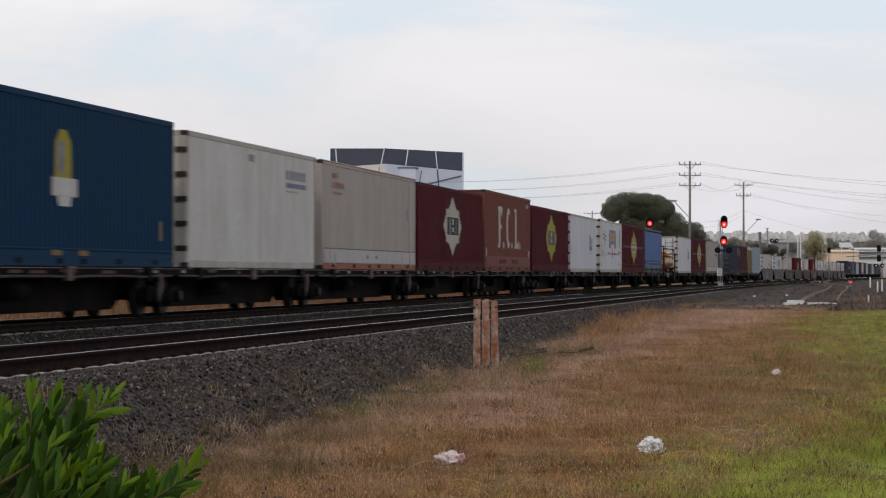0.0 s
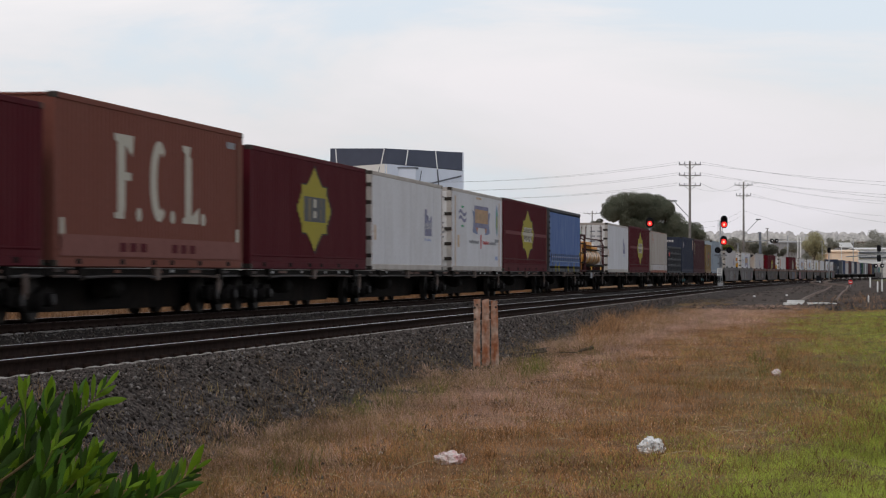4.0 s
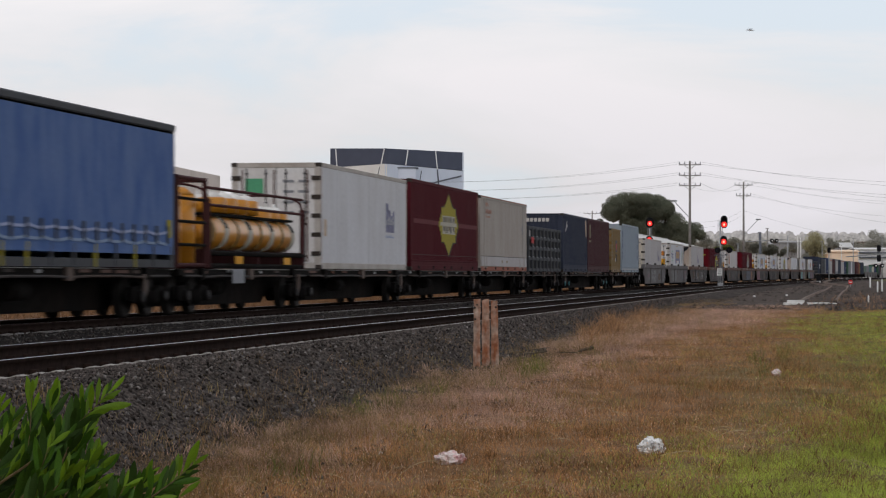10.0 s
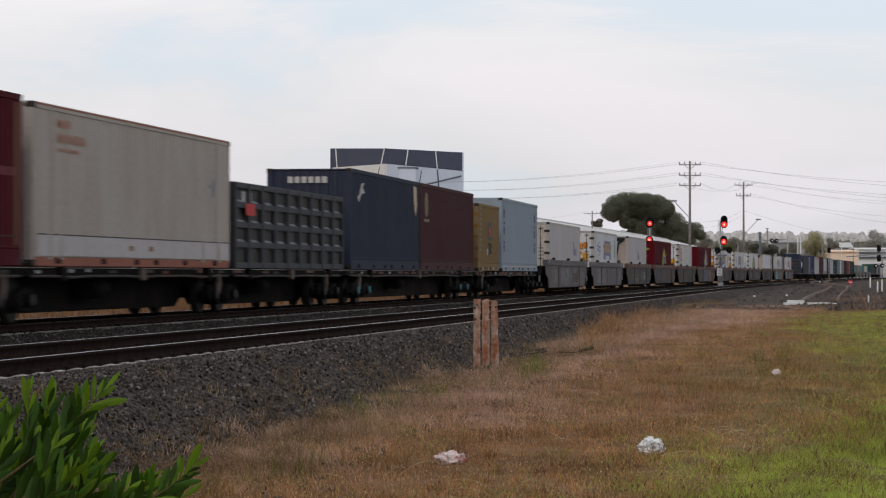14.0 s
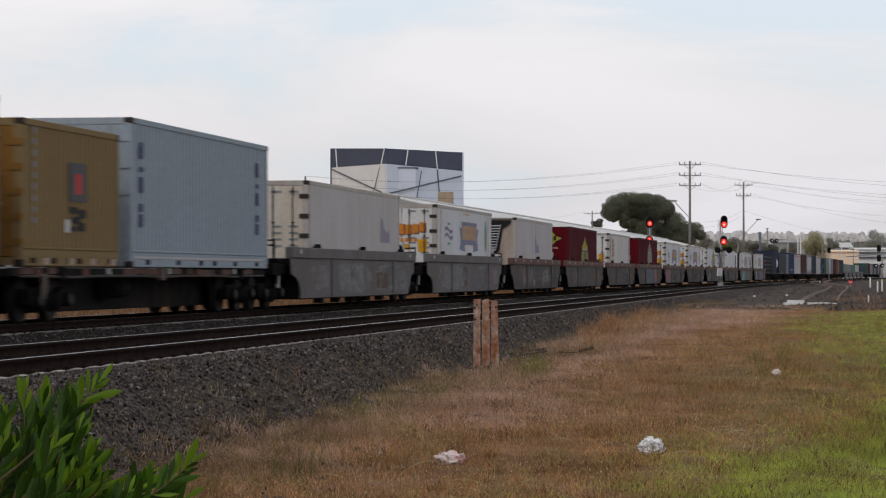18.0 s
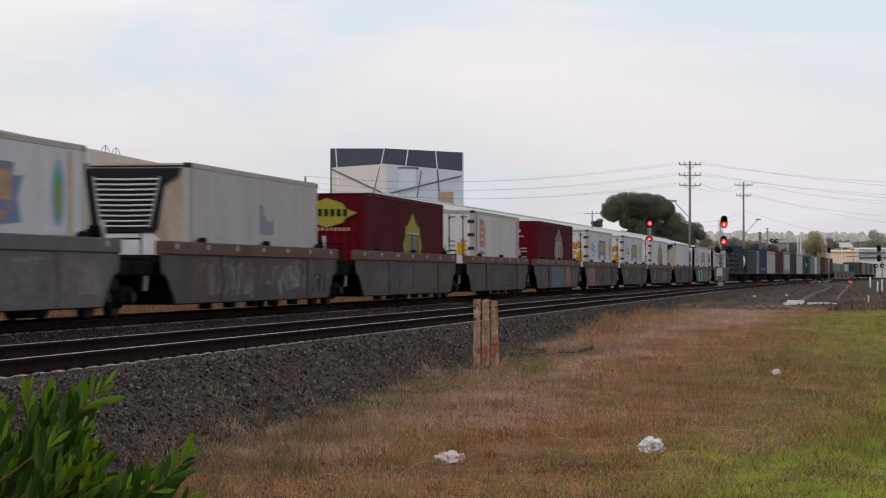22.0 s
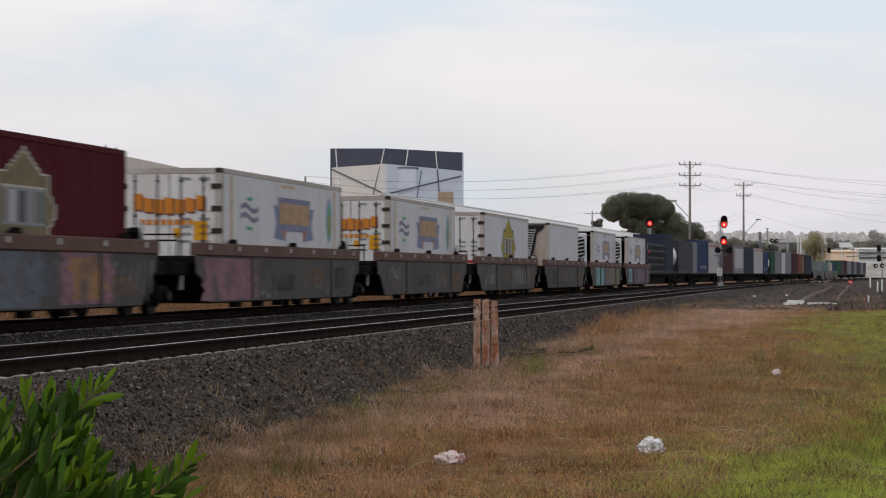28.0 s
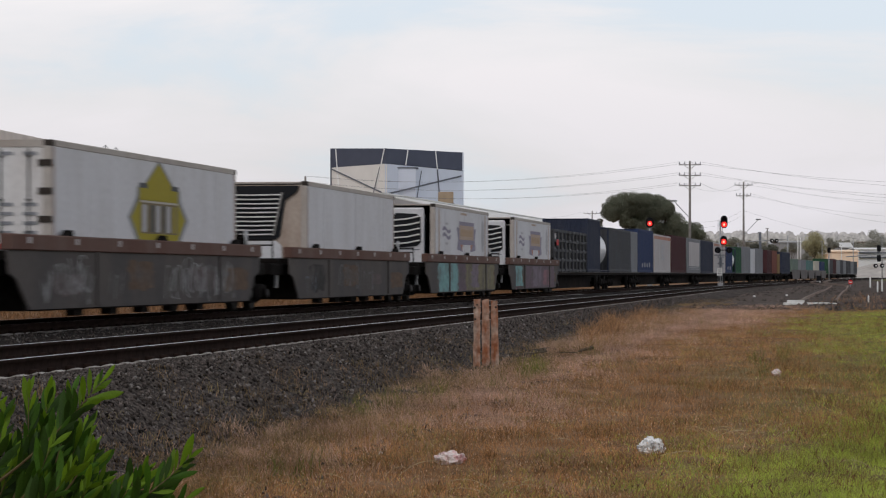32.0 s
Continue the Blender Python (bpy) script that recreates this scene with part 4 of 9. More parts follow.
def tree_mark(c, x, z, s, w):
    """A yellow triangle on a block over a hexagon with a khaki striped panel."""
    top = [(0, 0.95), (0.36, 0.33), (0.47, 0.31), (0.47, -0.02), (-0.47, -0.02), (-0.47, 0.31), (-0.36, 0.33)]
    low = [(0.47, 0.02), (0.66, -0.42), (0.47, -0.95), (-0.47, -0.95), (-0.66, -0.42), (-0.47, 0.02)]
    for pts, cz in ((top, 0.30), (low, -0.42)):
        poly(c, "emblem_shadow", [(x + a * s * w * 1.12 + 0.03, z + (cz + (b - cz) * 1.13) * s) for a, b in pts], 'grey_ink', y=-1.2265)
        poly(c, "emblem", [(x + a * s * w, z + b * s) for a, b in pts], 'yellow', "yellow tree-like emblem", y=-1.229)
    for a in (-0.47, 0.30):
        poly(c, "emblem_bar", bar(x + a * s * w, x + (a + 0.19) * s * w, z + 0.30 * s, z + 0.42 * s), 'dark_ink', y=-1.2305)
    poly(c, "emblem_bar", bar(x - 0.46 * s * w, x + 0.46 * s * w, z - 0.05 * s, z + 0.0 * s), 'cream', y=-1.232)
    poly(c, "emblem_block", bar(x - 0.44 * s * w, x + 0.46 * s * w, z - 0.80 * s, z - 0.05 * s), 'gold', y=-1.231)
    for a, b, k in ((-0.40, -0.30, 'grey_ink_pale'), (-0.20, -0.12, 'dark_ink'), (-0.08, 0.02, 'grey_ink_pale'), (0.08, 0.14, 'dark_ink'), (0.18, 0.28, 'grey_ink_pale'), (0.34, 0.40, 'yellow')):
        poly(c, "emblem_bar", bar(x + a * s * w, x + b * s * w, z - 0.76 * s, z - 0.10 * s), k, y=-1.233)


def oval(x, z, a, b, n=18):
    return [(x + a * math.cos(i * math.tau / n), z + b * math.sin(i * math.tau / n)) for i in range(n)]


def word_bars(c, x0, x1, z0, z1, key):
    """A line of unreadable print as a row of plain bars."""
    n = max(2, int((x1 - x0) / 0.26))
    p = (x1 - x0) / n
    for i in range(n):
        poly(c, "caption_bar", bar(x0 + p * i, x0 + p * (i + 0.72), z0, z1 - 0.03 * (i % 3 == 1)), key)


def banner_marks(c, L, low, worn=False):
    """Faded produce livery: waves, a ribbon banner and a leaf oval."""
    h, k = L / 2, 0.0 if low else 0.25
    tone = {'ink': 'worn_blue', 'blue_ink': 'worn_blue', 'red_ink': 'worn_tan', 'peach': 'worn_tan', 'banner_tan': 'worn_tan', 'gold': 'worn_gold', 'green_ink': 'grey_ink_pale', 'sky_ink': 'grey_ink_pale', 'yellow': 'grey_ink_pale'} if worn else {}
    pick = lambda key: tone.get(key, key)
    zc = 1.9 + k * 0.4
    x = -h + 0.20 * L
    for dz, key in ((0.12, pick('ink')), (-0.10, pick('ink'))):
        pts = [(x - 0.95 + 1.9 * i / 8, zc + dz + 0.07 * math.sin(i * 0.8) + 0.06) for i in range(9)]
        poly(c, "wave_mark", pts + [(a, b - 0.12) for a, b in pts[::-1]], key, "navy wave")
    for dz in (0.34, -0.36):
        poly(c, "wave_mark", oval(x, zc + dz, 0.36, 0.05, 10), pick('green_ink'))
    x = 0.06 * L
    poly(c, "ribbon_tail", [(x - 2.5, zc + 0.28), (x - 1.4, zc + 0.2), (x - 1.0, zc - 0.62), (x - 2.4, zc - 0.55), (x - 2.15, zc - 0.15)], pick('blue_ink'), y=-1.2265)
    poly(c, "ribbon_tail", [(x + 2.5, zc + 0.28), (x + 1.4, zc + 0.2), (x + 1.0, zc - 0.62), (x + 2.4, zc - 0.55), (x + 2.15, zc - 0.15)], pick('blue_ink'), y=-1.2265)
    poly(c, "ribbon_fold", [(x - 1.75, zc - 0.30), (x - 0.95, zc - 0.30), (x - 1.1, zc - 0.60)], pick('faded_red'), y=-1.229)
    poly(c, "ribbon_fold", [(x + 1.75, zc - 0.30), (x + 0.95, zc - 0.30), (x + 1.1, zc - 0.60)], pick('faded_red'), y=-1.229)
    poly(c, "banner_edge", bar(x - 1.95, x + 1.95, zc - 0.36, zc + 0.48), pick('ink'), y=-1.230)
    poly(c, "banner", bar(x - 1.8, x + 1.8, zc - 0.18, zc + 0.34), pick('banner_tan'), "faded orange banner", y=-1.233)
    for i in range(5):
        poly(c, "banner_bar", bar(x - 1.45 + 0.62 * i, x - 1.05 + 0.62 * i, zc - 0.06, zc + 0.2), pick('worn_gold'), y=-1.2355)
    x = 0.38 * L
    poly(c, "leaf_oval", oval(x, zc + 0.02, 0.40, 0.62), pick('sky_ink'), y=-1.2265)
    poly(c, "leaf_oval", oval(x, zc - 0.02, 0.26, 0.5), pick('green_ink'), y=-1.229)
    poly(c, "leaf_oval", oval(x + 0.03, zc - 0.1, 0.12, 0.34), pick('yellow'), y=-1.2315)
    poly(c, "caption_bar", bar(x - 0.62, x + 0.62, zc - 0.86, zc - 0.74), 'grey_ink')
    for x in (-h + 0.85, h - 1.1):
        poly(c, "post_stain", bar(x, x + 0.26, 0.17, 2.72), pick('peach'), "faded tan corner strip")
    poly(c, "sticker", bar(-0.7, 0.9, 2.72 if not low else 2.62, 2.80 if not low else 2.70), pick('peach'))
    if not low:
        word_bars(c, -2.4, 0.1, 1.03, 1.15, 'grey_ink')
        poly(c, "caption_bar", bar(0.55, 0.85, 0.85, 1.38), pick('red_ink'))
        word_bars(c, 1.3, 3.0, 1.02, 1.15, pick('red_ink'))
        word_bars(c, 3.2, 5.2, 1.02, 1.15, 'grey_ink')
        poly(c, "sticker", bar(-h + 1.5, -h + 2.05, 0.85, 1.30), pick('peach'))
        poly(c, "caption_bar", bar(4.8, 5.6, 0.42, 0.58), pick('sky_ink'))


def casting_mesh():
    bm = bmesh.new()
    box(bm, -0.09, 0.09, -0.081, 0.081, -0.06, 0.06, 0.012)
    return finish("corner_casting", bm, M['hinge'])


CASTING = casting_mesh()


def container(s0, s1, H, z0, key, label, style="steel", front="ribs", marks="", frame_key=None, door_key=None, far=False, group="containers on the train"):
    L, h = s1 - s0, (s1 - s0) / 2
    nm = "reefer_container" if style == "reefer" else "shipping_container"
    c = thing(nm, label, "container", group)
    mt = M[key]
    fr = M[frame_key or key]
    W = 1.22
    # long walls
    for out in (-1, 1):
        bm = bmesh.new()
        if style == "steel":
            ribbed(bm, -h + 0.12, h - 0.12, 0.15, H - 0.09, out * W, 0.014 if key in ('red', 'brown_red', 'beige') else 0.028, 0.28 if not far else 0.6, out)
        else:
            box(bm, -h + 0.12, h - 0.12, min(out * W, out * (W - 0.05)), max(out * W, out * (W - 0.05)), 0.16, H - 0.12)
        part("side_wall", bm, mt, c)
        bm = bmesh.new()
        y0, y1 = sorted((out * (W - 0.08), out * (W + 0.012)))
        box(bm, -h + 0.1, h - 0.1, y0, y1, H - 0.12, H, 0.012)
        part("top_rail", bm, fr, c)
        bm = bmesh.new()
        box(bm, -h + 0.1, h - 0.1, y0, y1, 0.0, 0.17, 0.012)
        br = part("bottom_rail", bm, M['rustrail'] if marks == "beige_panel" else fr, c)
        if style == "steel" and out < 0 and not far:
            bm = bmesh.new()
            prism(bm, [(-W - 0.010, 0.17), (-W - 0.010, 0.29), (-W - 0.026, 0.31), (-W - 0.026, 0.335), (-W + 0.02, 0.345), (-W + 0.02, 0.17)], 0, -h + 0.12, h - 0.12)
            part("side_ledge", bm, fr, c)
            for k in (0.10, 0.30, 0.46, 0.56, 0.72, 0.90):
                bm = bmesh.new()
                box(bm, -h + k * L - 0.16, -h + k * L + 0.16, -W - 0.0165, -W, 0.05, 0.15)
                part("fork_pocket", bm, M['under'], br)
        for x in (-h, h):
            bm = bmesh.new()
            xa, xb = sorted((x, x - math.copysign(0.14, x)))
            ya, yb = sorted((out * (W + 0.006), out * (W - 0.16)))
            box(bm, xa, xb, ya, yb, 0.06, H - 0.06, 0.012)
            part("corner_post", bm, fr, c)
            if not far:
                for z in (0.062, H - 0.062):
                    share("corner_casting", CASTING, c, pose(x - math.copysign(0.085, x), out * (W - 0.065), z))
    bm = bmesh.new()
    box(bm, -h + 0.05, h - 0.05, -W + 0.04, W - 0.04, H - 0.06, H - 0.015)
    part("roof", bm, fr, c)
    bm = bmesh.new()
    box(bm, -h + 0.1, h - 0.1, -W + 0.06, W - 0.06, 0.05, 0.15)
    part("floor", bm, M['under'], c)
    bm = bmesh.new()
    if front in ("unit", "louvre") or style == "reefer":
        box(bm, h - 0.06, h - 0.02, -W + 0.12, W - 0.12, 0.1, H - 0.08)
    else:
        slab_end(bm, h - 0.03, -W + 0.14, W - 0.14, 0.12, H - 0.08, 0.04, 0.3, 1)
    part("rear_wall", bm, mt, c)
    # the end that faces the camera
    dk = M[door_key or key]
    if front == "ribs":
        bm = bmesh.new()
        slab_end(bm, -h + 0.03, -W + 0.14, W - 0.14, 0.12, H - 0.08, 0.045, 0.28, -1)
        part("front_wall", bm, dk, c)
    elif front == "doors":
        for za, zb in ((0.02, 0.155), (H - 0.135, H - 0.004)):
            bm = bmesh.new()
            box(bm, -h + 0.005, -h + 0.09, -W + 0.14, W - 0.14, za, zb)
            part("door_beam", bm, fr, c)
        for y0, y1 in ((-W + 0.15, -0.01), (0.01, W - 0.15)):
            bm = bmesh.new()
            box(bm, -h + 0.01, -h + 0.06, y0, y1, 0.16, H - 0.14, 0.015)
            d = part("door", bm, dk, c)
            for k in (0.25, 0.75):
                yy = y0 + (y1 - y0) * k
                bm = bmesh.new()
                tube(bm, (-h - 0.02, yy, 0.2), (-h - 0.02, yy, H - 0.16), 0.015, 6)
                for z in (0.35, H * 0.42, H * 0.62, H - 0.3):
                    box(bm, -h - 0.05, -h + 0.01, yy - 0.035, yy + 0.035, z - 0.022, z + 0.022)
                part("lock_rod", bm, M['axle'] if style == "reefer" else dk if key == 'red' else M['rod'], d)
        for out in (-1, 1):
            for z in np.linspace(0.42, H - 0.42, 5 if not far else 4):
                bm = bmesh.new()
                ya, yb = sorted((out * (W + 0.012), out * (W - 0.24)))
                box(bm, -h - 0.02, -h + 0.012, ya, yb, z - 0.06, z + 0.06)
                ya, yb = sorted((out * (W + 0.014), out * (W + 0.004)))
                box(bm, -h - 0.02, -h + 0.05, ya, yb, z - 0.06, z + 0.06)
                part("hinge", bm, M['hinge'] if style == "reefer" else dk, c)
    elif front == "louvre":
        bm = bmesh.new()
        box(bm, -h - 0.06, -h + 0.06, -W + 0.36, W - 0.14, 0.15, H - 0.14, 0.05)
        u = part("cooling_unit", bm, M['white_clean'], c, "white refrigeration unit housing")
        bm = bmesh.new()
        prism(bm, [(-0.62, 1.42), (0.10, 1.36), (0.22, 1.46), (0.22, H - 0.42), (0.10, H - 0.32), (-0.62, H - 0.36), (-0.74, H - 0.46), (-0.76, 1.54)], 0, -h - 0.09, -h - 0.05)
        part("louvre_opening", bm, M['black'], u, "black louvre opening")
        for i in range(5):
            z = 1.56 + i * (H - 2.06) / 4
            bm = bmesh.new()
            tube(bm, (-h - 0.11, 0.20, z - 0.07), (-h - 0.14, -0.3, z - 0.03), 0.028, 6)
            tube(bm, (-h - 0.14, -0.3, z - 0.03), (-h - 0.11, -0.72, z + 0.06), 0.028, 6)
            part("grille_bar", bm, M['door_white'], u)
        bm = bmesh.new()
        box(bm, -h - 0.075, -h - 0.05, -0.72, W - 0.2, 1.28, 1.32)
        part("cover_seam", bm, M['grey_ink'], u)
        bm = bmesh.new()
        box(bm, -h - 0.075, -h - 0.05, 0.46, 0.92, 2.12, 2.42)
        part("control_panel", bm, M['black'], u, "black control panel")
        bm = bmesh.new()
        box(bm, -h - 0.075, -h - 0.05, 0.52, 0.84, 1.78, 2.04)
        part("number_block", bm, M['dark_ink'], u)
    elif front == "unit":
        bm = bmesh.new()
        box(bm, -h + 0.02, -h + 0.06, -W + 0.12, W - 0.12, 0.1, H - 0.1)
        part("front_panel", bm, M['fairing'], c)
        bm = bmesh.new()
        prism(bm, [(-0.40, 1.36), (0.86, 1.36), (0.95, 1.46), (1.14, H - 0.12), (-1.02, H - 0.12), (-0.96, H - 0.28), (-0.64, H - 0.5), (-0.50, 1.46)], 0, -h - 0.05, -h + 0.03)
        u = part("cooling_unit", bm, M['black'], c, "black refrigeration unit housing")
        for i in range(10):
            z = 1.50 + i * (H - 1.86) / 9
            bm = bmesh.new()
            y0, y1 = -0.36 - 0.22 * i / 9, 0.78 + 0.14 * i / 9
            tube(bm, (-h - 0.07, y0, z), (-h - 0.10, (y0 + y1) / 2, z - 0.01), 0.020, 6)
            tube(bm, (-h - 0.10, (y0 + y1) / 2, z - 0.01), (-h - 0.07, y1, z), 0.020, 6)
            part("grille_bar", bm, M['door_white'], u)
        for ya, yb in ((-0.34, -0.58), (0.76, 0.92)):
            bm = bmesh.new()
            tube(bm, (-h - 0.075, ya, 1.46), (-h - 0.075, yb, H - 0.30), 0.030, 6)
            part("grille_frame", bm, M['rod'], u)
        bm = bmesh.new()
        prism(bm, [(-0.55, 0.2), (1.05, 0.2), (1.05, 1.2), (0.85, 1.33), (-0.40, 1.33), (-0.55, 1.2)], 0, -h - 0.05, -h + 0.03)
        part("lower_cover", bm, M['white_clean'], c)
    if style == "reefer" and not far:
        for k in (-0.33, 0.02, 0.36):
            bm = bmesh.new()
            box(bm, k * L - 0.012, k * L + 0.012, -W - 0.004, -W + 0.01, 0.17, H - 0.12)
            part("panel_seam", bm, mt, c)
    if style == "reefer" and not far:
        for x in (-h + 0.145, h - 0.175):
            poly(c, "post_stain", bar(x, x + 0.035, 0.2, H - 0.14), 'rustrail', "rust-streaked seam", y=-1.2275)
    # markings
    if marks == "star_white":
        star(c, -0.005 * L, 1.58, 2.1, 1.04, 'cream')
    elif marks == "star_yellow":
        star(c, 0.0, 1.58, 2.2, 1.10, 'yellow')
    elif marks == "star_band":
        poly(c, "pale_band", bar(-h + 0.6, h - 0.3, 1.55, 1.70), 'band_red', y=-1.2255)
        star(c, 0.02 * L, 1.60, 2.25, 1.06, 'yellow', True)
        poly(c, "pale_band", bar(0.02 * L - 1.9, 0.02 * L + 1.9, 1.56, 1.69), 'cream', y=-1.2345)
        poly(c, "panel_seam", bar(-h + 0.2, h - 0.2, 0.50, 0.53), 'maroon', y=-1.2265)
        poly(c, "post_stain", bar(h - 0.42, h - 0.16, 0.36, H - 0.15), 'rail_rust', "rust-streaked end strip", y=-1.2265)
        for x in (h - 1.5, h - 2.6):
            poly(c, "panel_seam", bar(x, x + 0.06, 0.36, H - 0.2), 'maroon', y=-1.2265)
    elif marks == "serif_blocks":
        for x, top, foot in ((-2.75, 1.0, 0.45), (2.55, 0.45, 1.0)):
            poly(c, "letter_block", [(x - 0.75, 0.95), (x - 0.75 + 1.3 * foot + 0.1, 0.95), (x - 0.75 + 1.3 * foot + 0.1, 1.1 + 0.22 * foot * (foot > 0.5)), (x + 0.02, 1.10), (x + 0.02, 2.42),
                                     (x - 0.75 + 1.3 * top, 2.36 - 0.16 * (top > 0.5)), (x - 0.75 + 1.3 * top + 0.1, 2.62), (x - 0.75, 2.62), (x - 0.75, 2.50), (x - 0.55, 2.45), (x - 0.55, 1.08), (x - 0.75, 1.06)], 'cream', "cream painted block")
            poly(c, "dot_mark", oval(x + 1.05, 1.06, 0.20, 0.14), 'cream')
        poly(c, "letter_block", bar(-2.9, -2.3, 1.72, 1.88), 'cream')
        ring = [(-0.15 + 0.72 * math.cos(a), 1.78 + 0.84 * math.sin(a)) for a in np.linspace(0.85, 5.4, 22)]
        hole = [(-0.02 + 0.30 * math.cos(a), 1.78 + 0.60 * math.sin(a)) for a in np.linspace(5.2, 1.0, 22)]
        poly(c, "letter_block", ring + hole, 'cream', "cream painted block")
        poly(c, "dot_mark", oval(0.95, 1.06, 0.20, 0.14), 'cream')
        poly(c, "sill_band", bar(-h + 0.3, h - 0.3, 0.20, 0.60), 'brown_pale', "paler lower band", y=-1.2475)
        poly(c, "post_stain", bar(h - 0.5, h - 0.2, 0.6, H - 0.2), 'rail_rust', "rust-streaked end strip", y=-1.2265)
        for x in (-3.2, 0.8):
            for i in range(3):
                poly(c, "rail_mark", bar(x + i * 0.75, x + i * 0.75 + 0.5, 0.30, 0.48), 'red', y=-1.2495)
        for x in (-h + 0.3, h - 0.7):
            poly(c, "sticker", bar(x, x + 0.3, 0.55, 0.9), 'cream')
        poly(c, "caption_bar", bar(h - 1.6, h - 0.8, 2.75, 2.9), 'grey_ink')
    elif marks == "upright":
        x = -0.36
        poly(c, "emblem", [(x - 0.55, 1.55), (x - 0.5, 2.25), (x - 0.2, 2.5), (x + 0.15, 2.5), (x + 0.45, 2.3), (x + 0.5, 1.6)], 'yellow', "yellow upright emblem")
        poly(c, "emblem_bar", bar(x - 0.32, x + 0.02, 1.7, 2.28), 'ink', y=-1.231)
        poly(c, "emblem_bar", bar(x - 0.72, x + 0.85, 1.28, 1.62), 'white', y=-1.2335)
        poly(c, "emblem_bar", [(x - 0.3, 1.1), (x + 0.4, 1.1), (x + 0.5, 1.3), (x - 0.4, 1.3)], 'white', y=-1.2335)
        poly(c, "sticker", bar(h - 1.15, h - 0.95, 0.55, 0.95), 'tan')
        for x in (-1.1, 0.6):
            poly(c, "sticker", bar(x, x + 0.6, 0.20, 0.32), 'tan', y=-1.24)
    elif marks == "grey_lines":
        for i in range(6):
            poly(c, "letter_block", bar(h - 3.7 + 0.42 * i, h - 3.4 + 0.42 * i, 2.26, 2.50), 'grey_ink')
        poly(c, "caption_bar", bar(h - 3.7, h - 1.2, 2.06, 2.18), 'ink')
        poly(c, "caption_bar", bar(h - 3.7, h - 2.2, 1.94, 1.99), 'peach')
        poly(c, "sticker", bar(-1.0, -0.35, 2.55, 2.72), 'grey_ink')
    elif marks == "house":
        x = h - 3.1
        poly(c, "emblem", [(x - 0.75, 1.15), (x + 0.75, 1.15), (x + 0.75, 1.85), (x + 0.45, 1.78), (x + 0.4, 1.68), (x + 0.12, 1.66), (x + 0.05, 1.84), (x - 0.3, 1.84), (x - 0.34, 2.04), (x - 0.75, 2.05)], 'ink', "faded purple building emblem")
        for i in range(4):
            poly(c, "emblem_bar", bar(x - 0.6 + 0.32 * i, x - 0.42 + 0.32 * i, 1.38, 1.58 + 0.06 * (i % 2)), 'grey_ink_pale', y=-1.231)
        word_bars(c, x - 0.75, x + 0.7, 0.98, 1.06, 'sky_ink')
        poly(c, "sticker", bar(-h + 0.5, -h + 0.85, 0.9, 1.35), 'peach')
    elif marks == "house_low":
        x = h - 2.6 if front == "doors" else 0.05 * L
        poly(c, "emblem", [(x - 0.8, 1.42), (x + 0.8, 1.42), (x + 0.75, 1.85), (x + 0.3, 1.7), (x - 0.3, 1.9), (x - 0.35, 2.1), (x - 0.8, 2.15)], 'worn_blue', "faded purple building emblem")
        poly(c, "emblem_bar", bar(x + 0.2, x + 0.45, 1.95, 2.4), 'grey_ink_pale')
    elif marks == "banner":
        banner_marks(c, L, z0 < 0.8)
    elif marks == "banner_worn":
        banner_marks(c, L, True, True)
    elif marks == "far_letters":
        for i in range(4):
            poly(c, "letter_block", bar(-h + (0.25 + 0.15 * i) * L, -h + (0.33 + 0.15 * i) * L, 0.36, 0.62 + 0.06 * (i % 2)), 'grey_ink')
    elif marks == "far_panel":
        poly(c, "pale_panel", bar(-0.38 * L, 0.40 * L, 0.55, H - 0.3), 'white_dull', "paler inset panel")
        for z in (0.42, 0.30):
            poly(c, "caption_bar", bar(-0.36 * L, 0.38 * L, z, z + 0.05), 'grey_ink_pale')
    elif marks == "far_band":
        poly(c, "top_band", bar(-h + 0.2, h - 0.2, H - 0.34, H - 0.12), 'faded_red', "faded red top band")
        for k in range(5):
            poly(c, "caption_bar", bar((-0.10 + 0.02 * (k % 2)) * L, (0.12 - 0.03 * (k % 3)) * L, 0.95 + 0.24 * k, 1.11 + 0.24 * k), 'grey_ink_pale')
        for x in (-h + 0.15, h - 0.4):
            poly(c, "post_stain", bar(x, x + 0.28, 0.2, H - 0.4), 'peach', "rust-stained corner")
    elif marks == "beige_panel":
        poly(c, "pale_panel", bar(-h + 0.2, h - 0.2, 0.19, 0.56), 'white_dull', "paler lower panel", y=-1.2485)
        # shadow line over the pale panel, drawn as a thin dark bar
        poly(c, "panel_seam", bar(-h + 0.2, h - 0.2, 0.56, 0.585), 'hinge', y=-1.2485)
        for k in (0.06, 0.105, 0.82, 0.92):
            bm = bmesh.new()
            box(bm, -h + k * L, -h + k * L + 0.16, -1.262, -1.22, 0.12, 0.60, 0.008)
            part("panel_rib", bm, M['beige'], c)
        for x in (-h + 1.05, h - 1.3):
            bm = bmesh.new()
            box(bm, x, x + 0.13, -1.238, -1.20, 0.3, H - 0.1, 0.008)
            part("stiffener", bm, M['post_grime'], c)
            poly(c, "post_stain", bar(x + 0.13, x + 0.19, 0.6, H - 0.2), 'faded_red', y=-1.2275)
            poly(c, "post_stain", bar(x - 0.04, x, 0.2, 0.55), 'rustrail', y=-1.2515)
        poly(c, "post_stain", bar(-h + 0.1, h - 0.1, H - 0.05, H - 0.02), 'rustrail', y=-1.2345)
        for x in (-1.2, 0.3):
            poly(c, "sticker", bar(x, x + 0.3, 0.32, 0.42), 'tan', y=-1.2515)
